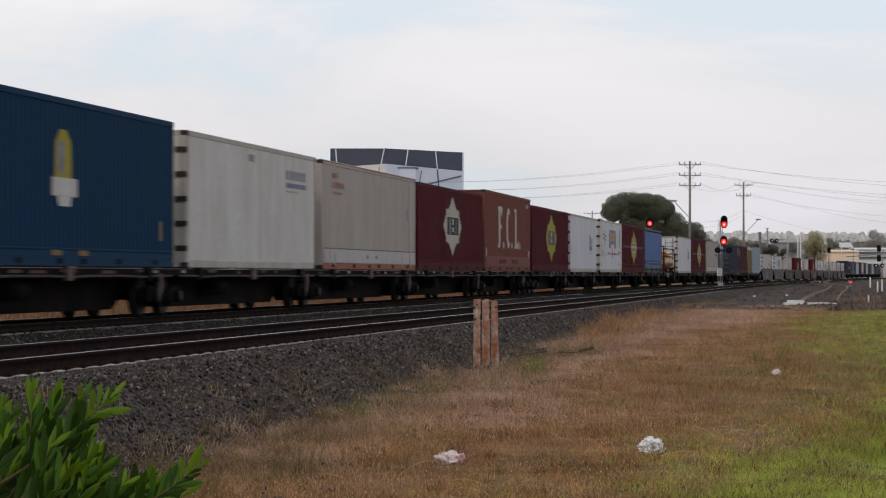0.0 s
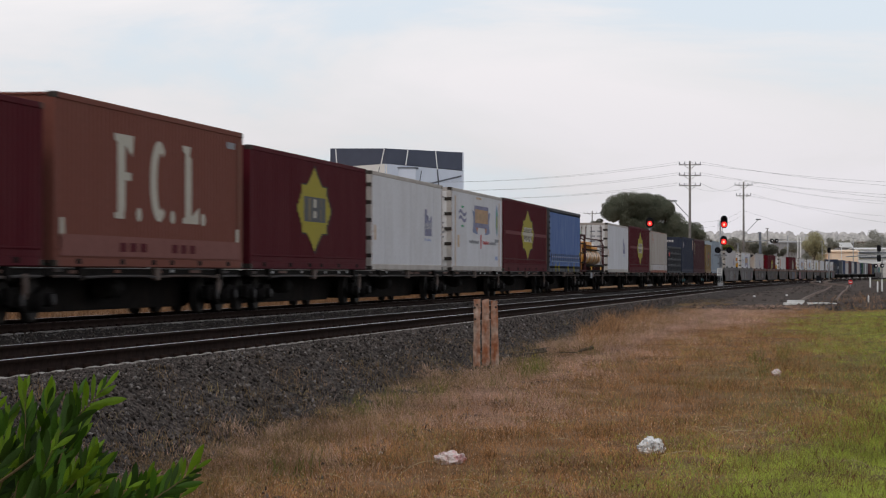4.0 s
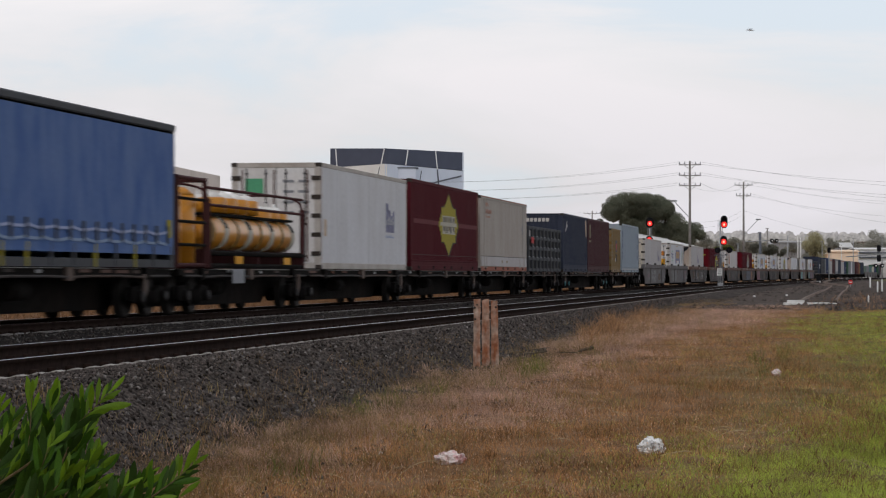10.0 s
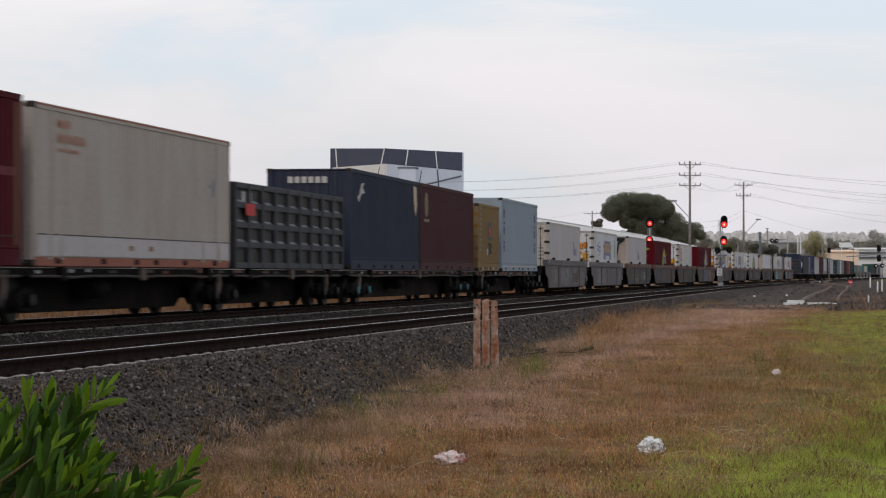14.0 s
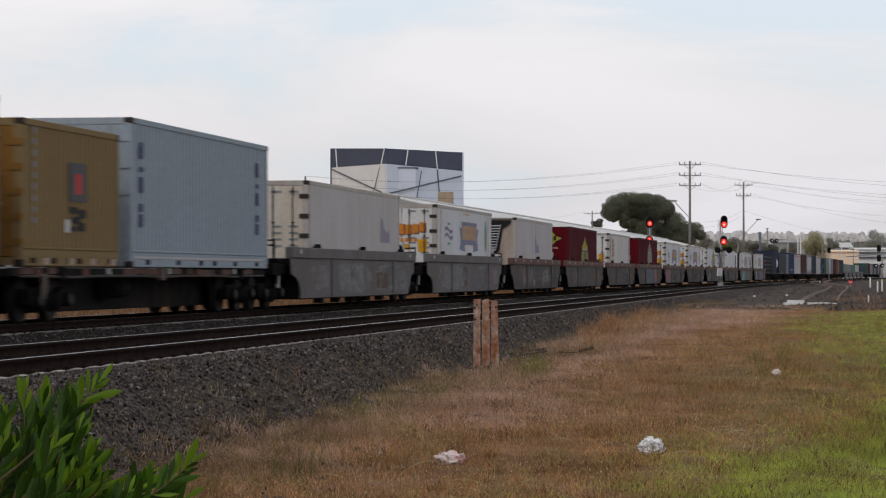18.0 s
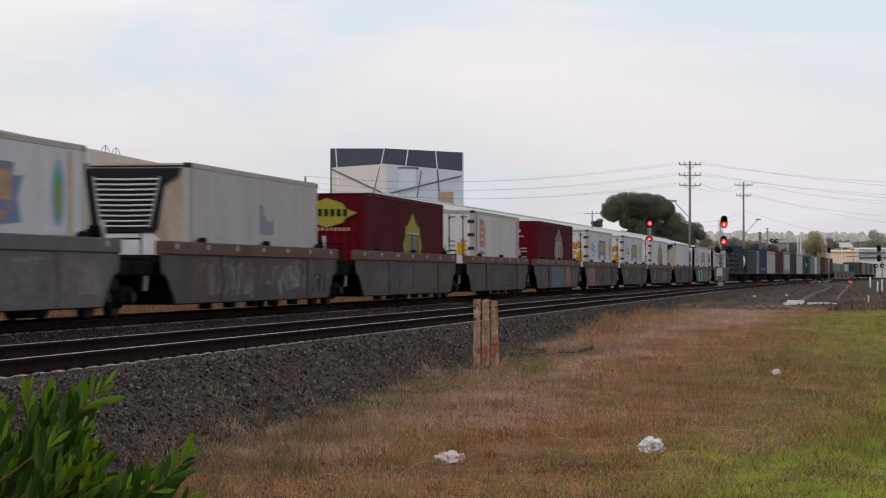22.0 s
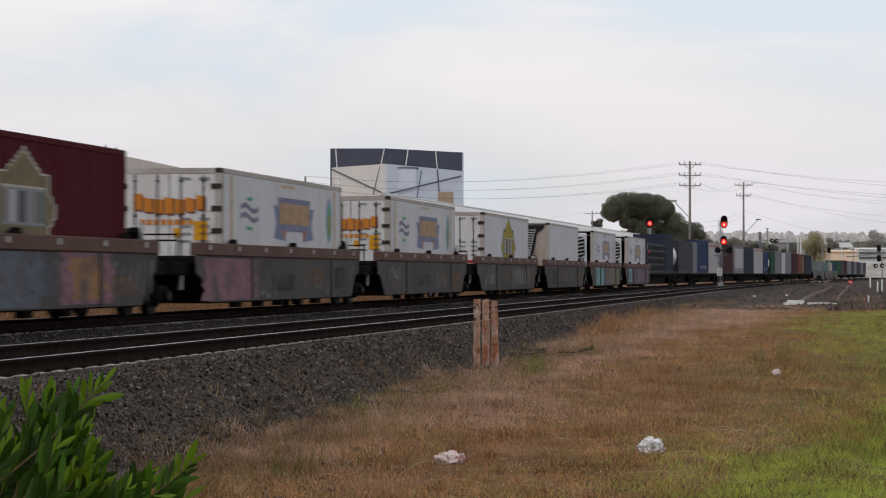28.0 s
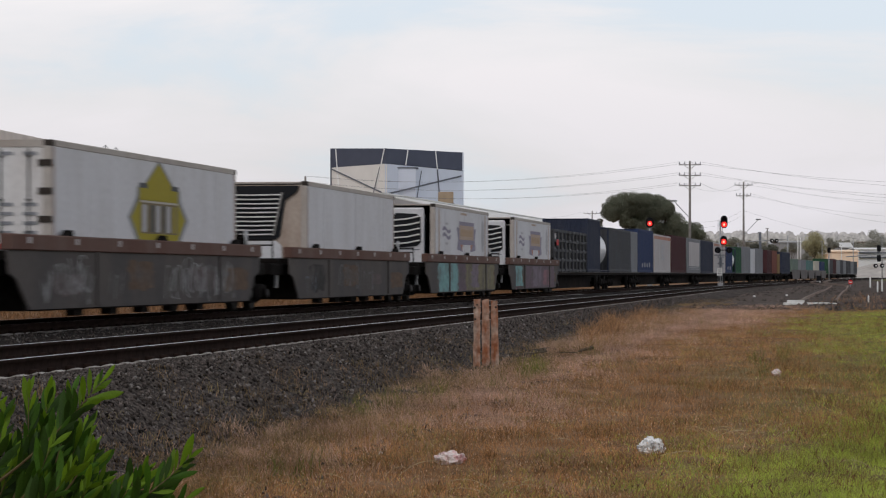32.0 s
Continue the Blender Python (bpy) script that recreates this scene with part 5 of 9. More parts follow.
        for z, n, a in ((2.60, 4, 0.075), (2.34, 9, 0.085), (2.12, 7, 0.035)):
            for i in range(n):
                poly(c, "caption_bar", bar(-h + 1.5 + 0.2 * i, -h + 1.62 + 0.2 * i + 0.03 * (i % 2), z - a, z + a * (1.0 - 0.3 * (i % 3 == 1))), 'faded_red')
        # dark polygons painted on where door hardware throws its shade
        for x, lo, hi in ((h - 1.75, 1.55, 2.05), (h - 2.1, 1.75, 1.9)):
            poly(c, "scuff", [(x, lo), (x + 0.3, lo + 0.06), (x + 0.34, hi - 0.1), (x + 0.12, hi), (x + 0.02, (lo + hi) / 2)], 'grey_ink', "dark grey patch painted as shade of door hardware")
    elif marks == "tree_yellow":
        tree_mark(c, 0.02 * L, 1.95, 0.84, 3.9)
    elif marks == "tree_gold":
        stepped_sign(c, 0.06 * L, 0.0, 'gold', 'grey_ink', 'cream')
    elif marks == "tree_red":
        stepped_sign(c, 0.045 * L, -0.2, 'yellow', 'dark_ink', 'black')
    elif marks == "orange_block":
        x = -h + 1.6
        poly(c, "emblem", [(x, 1.5), (x + 1.5, 1.5), (x + 1.5, 2.2), (x + 1.1, 2.55), (x, 2.6)], 'faded_red', "faded red cut-corner emblem")
        for z in (1.75, 2.0, 2.25):
            poly(c, "emblem_bar", bar(x + 0.2, x + 1.2, z, z + 0.1), 'peach', y=-1.231)
        poly(c, "caption_bar", bar(x - 0.1, x + 1.3, 1.22, 1.36), 'grey_ink')
        for k in (-h + 0.55, h - 0.75):
            poly(c, "post_stain", bar(k, k + 0.22, 0.17, 2.72), 'brown_red', "rust-red corner strip")
        poly(c, "sticker", bar(-0.6, 1.1, 2.72, 2.8), 'peach')
    elif marks == "letters_v":
        for x in (-h + 0.75, h - 1.15):
            for z, a in ((2.36, 0.17), (1.98, 0.05), (1.66, 0.16), (1.20, 0.08), (0.94, 0.13)):
                poly(c, "letter_block", bar(x - 0.16, x + 0.16, z - a, z + a), 'blue_dark')
        poly(c, "pale_panel", bar(-h + 0.2, h - 0.5, 0.17, 0.22), 'white_dull', y=-1.24)
    elif marks == "tan_marks":
        poly(c, "letter_block", bar(-0.25, 0.85, 1.20, 1.92), 'dark_ink')
        poly(c, "letter_block", bar(0.12, 0.55, 1.34, 1.72), 'red_ink', y=-1.231)
        for a, b, z1, z2 in ((-0.2, 0.3, 0.98, 1.10), (0.35, 0.8, 0.90, 1.06), (-0.1, 0.45, 0.80, 0.92), (0.3, 0.75, 0.66, 0.82), (-0.2, 0.15, 0.64, 0.74)):
            poly(c, "letter_block", bar(a, b, z1, z2), 'black')
        for i in range(9):
            poly(c, "letter_block", bar(-h + 0.62, -h + 0.8, 0.75 + i * 0.2, 0.86 + i * 0.2), 'grey_ink')
        poly(c, "sticker", bar(-0.5, -0.2, 0.62, 0.86), 'white')
        for k in (0.2, 0.45, 0.68, 0.9):
            poly(c, "rail_mark", bar(-h + k * L, -h + k * L + 0.35, 0.03, 0.15), 'worn_tan', y=-1.24)
    elif marks == "horse":
        x = -h + 1.0
        poly(c, "emblem", [(x, 2.1), (x + 0.35, 2.2), (x + 0.6, 2.5), (x + 1.1, 2.55), (x + 0.8, 2.4), (x + 1.2, 2.25), (x + 0.6, 2.2), (x + 0.2, 1.95)], 'white_dull', "pale abstract emblem")
        poly(c, "emblem", [(h - 1.2, 2.75), (h - 0.6, 2.7), (h - 0.45, 2.1), (h - 0.75, 1.75), (h - 1.1, 2.2)], 'peach')
    elif marks == "crest":
        poly(c, "emblem", oval(-h + 1.2, 2.2, 0.38, 0.42), 'gold', "gold round emblem")
        poly(c, "caption_bar", bar(-h + 0.7, -h + 1.8, 1.62, 1.72), 'gold')
    # door markings
    if front == "doors" and marks == "house":
        xd = -h - 0.006
        end_poly(c, "sticker", [(0.85, 2.05), (0.35, 2.05), (0.35, 2.45), (0.85, 2.45)], 'green_ink', xd, "green sign")
        for y in (-0.2, -0.62):
            for i in range(4):
                z = 1.5 + 0.28 * i
                end_poly(c, "caption_bar", [(y, z), (y - 0.3, z), (y - 0.3, z + 0.07), (y, z + 0.07)], 'grey_ink', xd)
        for y in (0.95, 0.08, -0.85):
            end_poly(c, "post_stain", [(y, 0.2), (y - 0.04, 0.2), (y - 0.04, H - 0.2), (y, H - 0.2)], 'chord', xd - 0.001)
    if front == "doors" and marks in ("banner", "house_low", "tree_yellow", "orange_block") and not far:
        xd = -h - 0.006
        if marks == "banner":
            for i in range(7):
                y, up = 0.84 - 0.245 * i, 0.010 * (i - 3) ** 2
                tall = 0.34 + 0.05 * (i in (0, 3))
                end_poly(c, "letter_shadow", [(y - 0.03, 1.80 + up), (y - 0.235, 1.79 + up), (y - 0.235, 1.79 + tall + up), (y - 0.03, 1.80 + tall + up)], 'rail_rust', xd + 0.002)
                end_poly(c, "letter_block", [(y, 1.84 + up), (y - 0.20, 1.83 + up), (y - 0.20, 1.84 + tall * (0.8 if i % 2 else 1.0) + up), (y - 0.12, 1.80 + tall + up), (y, 1.83 + tall + up)], 'orange', xd)
            for i in range(8):
                y = 0.68 - 0.16 * i
                end_poly(c, "letter_block", [(y, 1.58), (y - 0.12, 1.58), (y - 0.12, 1.70), (y, 1.70)], 'orange', xd)
            end_poly(c, "sticker", [(-0.58, 1.22), (-0.90, 1.22), (-0.90, 1.66), (-0.58, 1.66)], 'amber', xd, "amber warning sticker")
            end_poly(c, "sticker", [(-0.10, 1.3), (-0.26, 1.3), (-0.26, 1.5), (-0.10, 1.5)], 'amber', xd)
        elif marks == "orange_block":
            end_poly(c, "emblem", [(0.9, 1.85), (-0.05, 1.85), (-0.05, 2.15), (0.1, 2.35), (0.9, 2.35)], 'orange_red', xd, "orange cut-corner emblem")
            end_poly(c, "sticker", [(-0.58, 1.22), (-0.90, 1.22), (-0.90, 1.66), (-0.58, 1.66)], 'amber', xd, "amber warning sticker")
        elif marks == "tree_yellow":
            end_poly(c, "emblem", [(0.85, 2.25), (0.5, 2.45), (0.15, 2.25), (0.5, 2.05)], 'yellow', xd, "yellow diamond emblem")
            end_poly(c, "caption_bar", [(-0.1, 0.9), (-0.9, 0.9), (-0.9, 1.0), (-0.1, 1.0)], 'red_ink', xd)
        for y in (-0.25, -0.7):
            for i in range(5):
                z = 2.6 if i == 0 else 1.0 + 0.17 * i
                end_poly(c, "caption_bar", [(y, z), (y - 0.26, z), (y - 0.26, z + 0.06), (y, z + 0.06)], 'grey_ink', xd)
    if marks in ("tree_red", "horse", "tree_gold"):
        xd = -h - 0.004
        if marks == "tree_red":
            sign = [(0.95, 2.28), (0.62, 2.40), (0.52, 2.56), (0.05, 2.72), (-0.42, 2.56), (-0.52, 2.40), (-0.86, 2.28), (-0.52, 2.12), (-0.42, 1.98), (0.05, 1.84), (0.52, 1.98), (0.62, 2.12)]
            end_poly(c, "emblem_shadow", [(0.05 + (a - 0.05) * 1.07, 2.28 + (b - 2.28) * 1.09) for a, b in sign], 'black', xd)
            end_poly(c, "emblem", sign, 'yellow', xd - 0.003, "yellow notched diamond sign")
            for i in range(6):
                y = 0.52 - 0.19 * i
                end_poly(c, "letter_block", [(y, 2.17), (y - 0.13, 2.17), (y - 0.13, 2.39), (y, 2.39)], 'black', xd - 0.006)
        elif marks == "horse":
            for i in range(6):
                y = 0.62 - 0.2 * i
                end_poly(c, "letter_block", [(y, H - 0.42), (y - 0.15, H - 0.42), (y - 0.15, H - 0.24), (y, H - 0.24)], 'white', xd)
        rows = {"tree_red": ((0.62, 1.74, 10, 0.10),), "tree_gold": ((0.30, 2.38, 3, 0.13), (-0.18, 2.38, 2, 0.13), (-0.18, 2.16, 3, 0.06), (0.45, 1.62, 2, 0.09), (0.45, 1.42, 3, 0.10), (0.45, 1.22, 3, 0.09),
                (-0.18, 1.62, 4, 0.05), (-0.18, 1.48, 4, 0.05), (-0.18, 1.22, 4, 0.06))}
        for y0, z, n, tall in rows.get(marks, ()):
            for i in range(n):
                y = y0 - 0.13 * i
                end_poly(c, "caption_bar", [(y, z), (y - 0.09, z), (y - 0.09, z + tall), (y, z + tall)], 'faded_red' if marks == "tree_red" else 'cream', xd)
    MOVERS.append((c, (s0 + s1) / 2, z0))
    return c


M['hem'] = mat('faded_hem_webbing', (0.24, 0.32, 0.46), 0.7, grain=0.2, grain_scale=12)


def curtain_box(s0, s1, H, z0):
    L, h = s1 - s0, (s1 - s0) / 2
    c = thing("curtain_side_container", "faded blue tarpaulin curtain-sided container with strapped hem", "container", "containers on the train")
    bm = bmesh.new()
    nx, nz = 60, 10
    g = [[bm.verts.new((-h + 0.5 + (L - 0.6) * i / nx, -1.23 - 0.009 * math.sin(i * 0.9 + j * 0.3) * (1.3 - j / nz), 0.27 + (H - 0.47) * j / nz)) for j in range(nz + 1)] for i in range(nx + 1)]
    for i in range(nx):
        for j in range(nz):
            bm.faces.new((g[i][j], g[i + 1][j], g[i + 1][j + 1], g[i][j + 1])).smooth = True
    part("curtain", bm, M['curtain'], c, "faded blue tarpaulin")
    for i in range(16):
        x = -h + 0.9 + (L - 1.6) * i / 15
        bm = bmesh.new()
        box(bm, x - 0.06, x + 0.06, -1.275, -1.255, 0.50, 0.86, 0.006)
        part("buckle", bm, M['charcoal'], c)
        if i < 15:
            w = (L - 1.6) / 15 - 0.16
            for z, key in ((0.68, 'sky_ink'), (0.47, 'hem')):
                dz = 0.03 * math.sin(i * 2.1 + z * 9)
                bm = bmesh.new()
                p = [(x + 0.1, z + dz), (x + 0.1 + w, z - dz), (x + 0.1 + w, z + 0.06 - dz), (x + 0.1 + w * 0.5, z + 0.05), (x + 0.1, z + 0.065 + dz)]
                bm.faces.new([bm.verts.new((q, -1.258, y)) for q, y in p])
                part("hem_strap", bm, M[key], c, "pale creased hem band")
    poly(c, "sticker", bar(h - 0.75, h - 0.4, 0.62, 1.0), 'yellow', y=-1.262)
    bm = bmesh.new()
    box(bm, -h, h, -1.25, 1.25, H - 0.16, H, 0.03)
    part("roof", bm, M['charcoal'], c)
    bm = bmesh.new()
    box(bm, -h, h, -1.22, 1.22, 0.0, 0.16)
    part("floor", bm, M['charcoal'], c)
    for i in range(11):
        bm = bmesh.new()
        x = -h + 0.3 + (L - 0.6) * i / 10
        box(bm, x - 0.05, x + 0.05, -1.24, -1.18, 0.0, 0.44)
        part("side_stake", bm, M['yellow'] if i in (2, 3, 6, 8) else M['charcoal'], c)
    bm = bmesh.new()
    box(bm, -h, -h + 0.42, -1.24, 1.24, 0.16, H - 0.16)
    part("front_bulkhead", bm, M['charcoal'], c)
    for i in range(9):
        bm = bmesh.new()
        z = 0.4 + i * 0.27
        box(bm, -h + 0.03, -h + 0.4, -1.262, -1.23, z, z + 0.08)
        part("bulkhead_rib", bm, M['under'], c)
    bm = bmesh.new()
    box(bm, h - 0.12, h, -1.22, 1.22, 0.16, H - 0.16)
    part("rear_bulkhead", bm, M['charcoal'], c)
    bm = bmesh.new()
    box(bm, -h + 0.4, h - 0.1, 1.18, 1.22, 0.16, H - 0.16)
    part("far_curtain", bm, M['curtain'], c)
    MOVERS.append((c, (s0 + s1) / 2, z0))


def half_height(s0, s1, H, z0, key='charcoal', far=False):
    L, h = s1 - s0, (s1 - s0) / 2
    c = thing("half_height_container", "dark grey half-height open container with a grid of square ribs", "container", "containers on the train")
    for out in (-1, 1):
        bm = bmesh.new()
        ya, yb = sorted((out * 1.12, out * 1.16))
        box(bm, -h, h, ya, yb, 0.1, H - 0.05)
        # near-black colour puts the shade of the recesses into the sheet
        part("side_wall", bm, M['axle'], c, "recessed side sheet coloured dark for shade")
    n = 9
    for i in range(n + 1):
        x = -h + L * i / n
        bm = bmesh.new()
        box(bm, max(-h, x - 0.09), min(h, x + 0.09), -1.26, -1.16, 0.0, H, 0.015)
        part("upright_rib", bm, M[key], c)
    for z in (0.0, H * 0.24, H * 0.47, H * 0.70, H - 0.14):
        bm = bmesh.new()
        box(bm, -h, h, -1.23, -1.16, z, z + 0.14, 0.012)
        part("long_rib", bm, M[key], c)
    for i in range(n):
        for z in (H * 0.24, H * 0.47, H * 0.70):
            if far and i % 2:
                continue
            x = -h + L * (i + 0.5) / n
            bm = bmesh.new()
            prism(bm, [(-1.235, z + 0.14), (-1.16, z + 0.20), (-1.16, z + 0.14)], 0, x - 0.32, x + 0.32)
            part("ledge", bm, M['grey'], c, "light grey sloping ledge")
    for x in (-h, h - 0.06):
        bm = bmesh.new()
        box(bm, x, x + 0.06, -1.2, 1.2, 0.05, H)
        part("end_wall", bm, M[key], c)
    bm = bmesh.new()
    box(bm, -h, h, -1.15, 1.15, 0.0, 0.12)
    part("floor", bm, M['under'], c)
    poly(c, "sticker", bar(-h + 1.0, -h + 2.0, H * 0.62 + 0.3, H - 0.2), 'white_dull', y=-1.164)
    poly(c, "sticker", bar(-h + 1.0, -h + 2.0, H * 0.62 + 0.0, H * 0.62 + 0.28), 'red_ink', y=-1.262)
    MOVERS.append((c, (s0 + s1) / 2, z0))


def barrel(bm, a, b, r, n=20):
    """A drum with dished ends from a to b."""
    a, b = Vector(a), Vector(b)
    w = (b - a)
    L = w.length
    w.normalize()
    for u0, r0, u1, r1 in ((0, 0.45, 0.04, 0.85), (0.04, 0.85, 0.09, 1.0), (0.09, 1.0, 0.91, 1.0), (0.91, 1.0, 0.96, 0.85), (0.96, 0.85, 1.0, 0.45)):
        tube(bm, a + w * L * u0, a + w * L * u1, r * r0, n, r * r1, caps=u0 == 0 or u1 == 1)
    bmesh.ops.remove_doubles(bm, verts=bm.verts, dist=0.001)


def open_frame(c, h, H, key):
    for x in (-h, h):
        for y in (-1.16, 1.16):
            bm = bmesh.new()
            tube(bm, (x, y, 0), (x, y, H), 0.055, 6)
            part("corner_post", bm, M[key], c)
        for z in (0.06, H - 0.05):
            bm = bmesh.new()
            tube(bm, (x, -1.16, z), (x, 1.16, z), 0.05, 6)
            part("end_rail", bm, M[key], c)
    for y in (-1.16, 1.16):
        for z in (0.06, H - 0.05):
            bm = bmesh.new()
            tube(bm, (-h, y, z), (h, y, z), 0.045, 6)
            part("side_rail", bm, M[key], c)


def tank_frame(s0, s1, z0, H=2.6):
    h = (s1 - s0) / 2
    c = thing("tank_container", "bright steel tank container in a dark frame", "tank container", "containers on the train")
    open_frame(c, h, H, 'navy')
    bm = bmesh.new()
    barrel(bm, (-h + 0.25, 0, 1.3), (h - 0.25, 0, 1.3), 1.12, 24)
    part("tank", bm, M['tank_white'], c, "bright steel drum")
    MOVERS.append((c, (s0 + s1) / 2, z0))


def gas_frame(s0, s1, z0):
    """A long open rack with one banded drum and a row of small domed vessels."""
    L, h = s1 - s0, (s1 - s0) / 2
    c = thing("tank_rack", "brown open rack with orange banded drum and white-capped vessels", "tank container", "containers on the train")
    for x in (-h, h):
        for y in (-1.16, 1.16):
            bm = bmesh.new()
            tube(bm, (x, y, 0), (x, y, 1.55), 0.06, 6)
            part("corner_post", bm, M['rackframe'], c)
        bm = bmesh.new()
        turns = [math.pi * i / 10 for i in range(11)]
        prev = None
        for a in turns:
            cy, cz = math.cos(a), abs(math.sin(a))
            ring = [bm.verts.new((x + 0.035 * math.cos(k), -(1.16 + 0.035 * math.sin(k)) * cy, 1.5 + 0.42 * cz ** 0.6 + 0.035 * math.sin(k) * cz)) for k in (math.tau * i / 6 for i in range(6))]
            if prev:
                for k in range(6):
                    bm.faces.new((prev[k], prev[(k + 1) % 6], ring[(k + 1) % 6], ring[k]))
            prev = ring
        part("guard_hoop", bm, M['rackframe'], c)
    for y in (-1.16, 1.16):
        for z, key in ((0.05, 'under'), (0.34, 'under'), (1.42, 'rackframe'), (1.80, 'rackframe')):
            bm = bmesh.new()
            tube(bm, (-h, y, z), (h, y, z), 0.035 if z > 1 else 0.06, 6)
            part("side_rail", bm, M[key], c)
    for i in range(5):
        x = -h + L * i / 4
        bm = bmesh.new()
        box(bm, x - 0.06, x + 0.06, -1.16, 1.16, 0.0, 0.42)
        part("saddle", bm, M['rackframe'], c)
    for y in (-0.72, 0.62):
        bm = bmesh.new()
        barrel(bm, (-h + 0.25, y, 0.82), (h - 0.25, y, 0.82), 0.40)
        t = part("drum", bm, M['tank'], c, "orange-yellow drum")
        for i in range(8):
            x = -h + 0.75 + (L - 1.7) * i / 7
            w = (0.10, 0.22)[i % 2]
            bm = bmesh.new()
            tube(bm, (x - w, y, 0.82), (x + w, y, 0.82), 0.412, 20)
            part("drum_band", bm, M['cream'] if i % 2 else M['tan'], t)
            if i % 2 and y < 0:
                for e in (-0.10, 0.02, 0.12):
                    bm = bmesh.new()
                    box(bm, x - 0.05 + e * 0.6, x + 0.05 + e * 0.6, y - 0.30, y - 0.28, 1.12 - abs(e), 1.13)
                    part("drum_lettering_bar", bm, M['black'], t)
                bm = bmesh.new()
                prism(bm, [(y - 0.425 * math.cos(q), 0.82 + 0.425 * math.sin(q)) for q in (0.25, 0.55, 0.85)] + [(y - 0.38 * math.cos(q), 0.82 + 0.38 * math.sin(q)) for q in (0.85, 0.25)], 0, x - 0.12, x + 0.12)
                part("drum_lettering_bar", bm, M['black'], t)
    for y in (-0.55, 0.35):
        for k, z in ((0.27, 1.28), (0.38, 1.28), (0.49, 1.28), (0.60, 1.28), (0.74, 1.06), (0.84, 1.06), (0.93, 1.06)):
            x = -h + L * k
            bm = bmesh.new()
            barrel(bm, (x, y, z), (x, y, z + 0.40), 0.36)
            v = part("vessel", bm, M['tank'], c, "small orange upright vessel")
            bm = bmesh.new()
            tube(bm, (x, y, z + 0.33), (x, y, z + 0.52), 0.34, 12, 0.12)
            tube(bm, (x, y, z + 0.50), (x, y, z + 0.62), 0.05, 8, 0.03)
            part("vessel_cap", bm, M['whitewash'], v, "white conical cap")
    bm = bmesh.new()
    box(bm, -h + 0.4, h - 0.4, -1.0, 0.9, 1.20, 1.26)
    part("upper_shelf", bm, M['under'], c)
    for x in (-h + 2.3, h - 2.6):
        poly(c, "sticker", bar(x, x + 0.8, 0.10, 0.28), 'amber', y=-1.24)
    poly(c, "sticker", bar(-h + 2.0, -h + 3.2, -0.35, -0.02), 'grey_ink', y=-1.25)
    MOVERS.append((c, (s0 + s1) / 2, z0))


def cylinder_rack(s0, s1, z0):
    h = (s1 - s0) / 2
    c = thing("cylinder_rack", "brown frame holding upright orange gas cylinders", "tank container", "containers on the train")
    open_frame(c, h, 2.0, 'rackframe')
    for z in (0.5, 1.0, 1.5):
        bm = bmesh.new()
        tube(bm, (-h, -1.18, z), (h, -1.18, z), 0.035, 6)
        part("guard_bar", bm, M['under'], c)
    for x in (-h * 0.5, h * 0.5):
        for y in (-0.75, 0.0, 0.75):
            bm = bmesh.new()
            tube(bm, (x, y, 0.1), (x, y, 1.6), 0.34, 16)
            tube(bm, (x, y, 1.6), (x, y, 1.78), 0.34, 16, 0.12)
            part("gas_cylinder", bm, M['tank'], c)
    MOVERS.append((c, (s0 + s1) / 2, z0))


def graffiti(w, rng, f, r, n=5):
    keys = ('spray_faint', 'spray_grey', 'spray_pink', 'spray_blue', 'spray_faint', 'spray_grey', 'spray_grey')
    for _ in range(n):
        x = f + 2.2 + (r - f - 4.4) * rng.random()
        z = 0.5 + 0.55 * rng.random()
        key = keys[int(rng.random() * len(keys))]
        big = 0.6 + 0.6 * rng.random()
        for i in range(3 + int(rng.random() * 4)):
            xx, zz = x + 0.62 * big * i, min(z + 0.12 * rng.random(), 0.85)
            a, b = (0.12 + 0.12 * rng.random()) * big, 0.20 + 0.18 * rng.random()
            t = 0.045 + 0.05 * rng.random()
            kind = int(rng.random() * 4)
            lean = 0.15 * rng.uniform(-1, 1)
            if kind == 0:      # a hooked stroke
                pts = [(-a, -b), (-a + t, -b), (-a + t + lean, b - 0.05), (a, b - 0.08), (a, b), (-a + lean, b)]
            elif kind == 1:    # a slanted stroke
                pts = [(-a, -b), (-a + 1.6 * t, -b), (a, b), (a - 1.6 * t, b)]
            elif kind == 2:    # a bowl
                pts = [(-a, b), (-a + t, b), (-a + t, -b + 0.1), (a - t, -b + 0.1), (a - t, b * 0.6), (a, b * 0.6), (a, -b), (-a, -b)]
            else:              # a zigzag
                pts = [(-a, -b), (0, b * 0.1), (-a * 0.4, b * 0.2), (a, b), (a * 0.2, 0.0), (a * 0.6, -b * 0.1)]
            bm = bmesh.new()
            bm.faces.new([bm.verts.new((xx + p + lean * q, -1.4165 - 0.0008 * i, min(zz + q, 1.27))) for p, q in pts])
            part("spray_paint_mark", bm, M[key], w, "faded spray paint stroke")


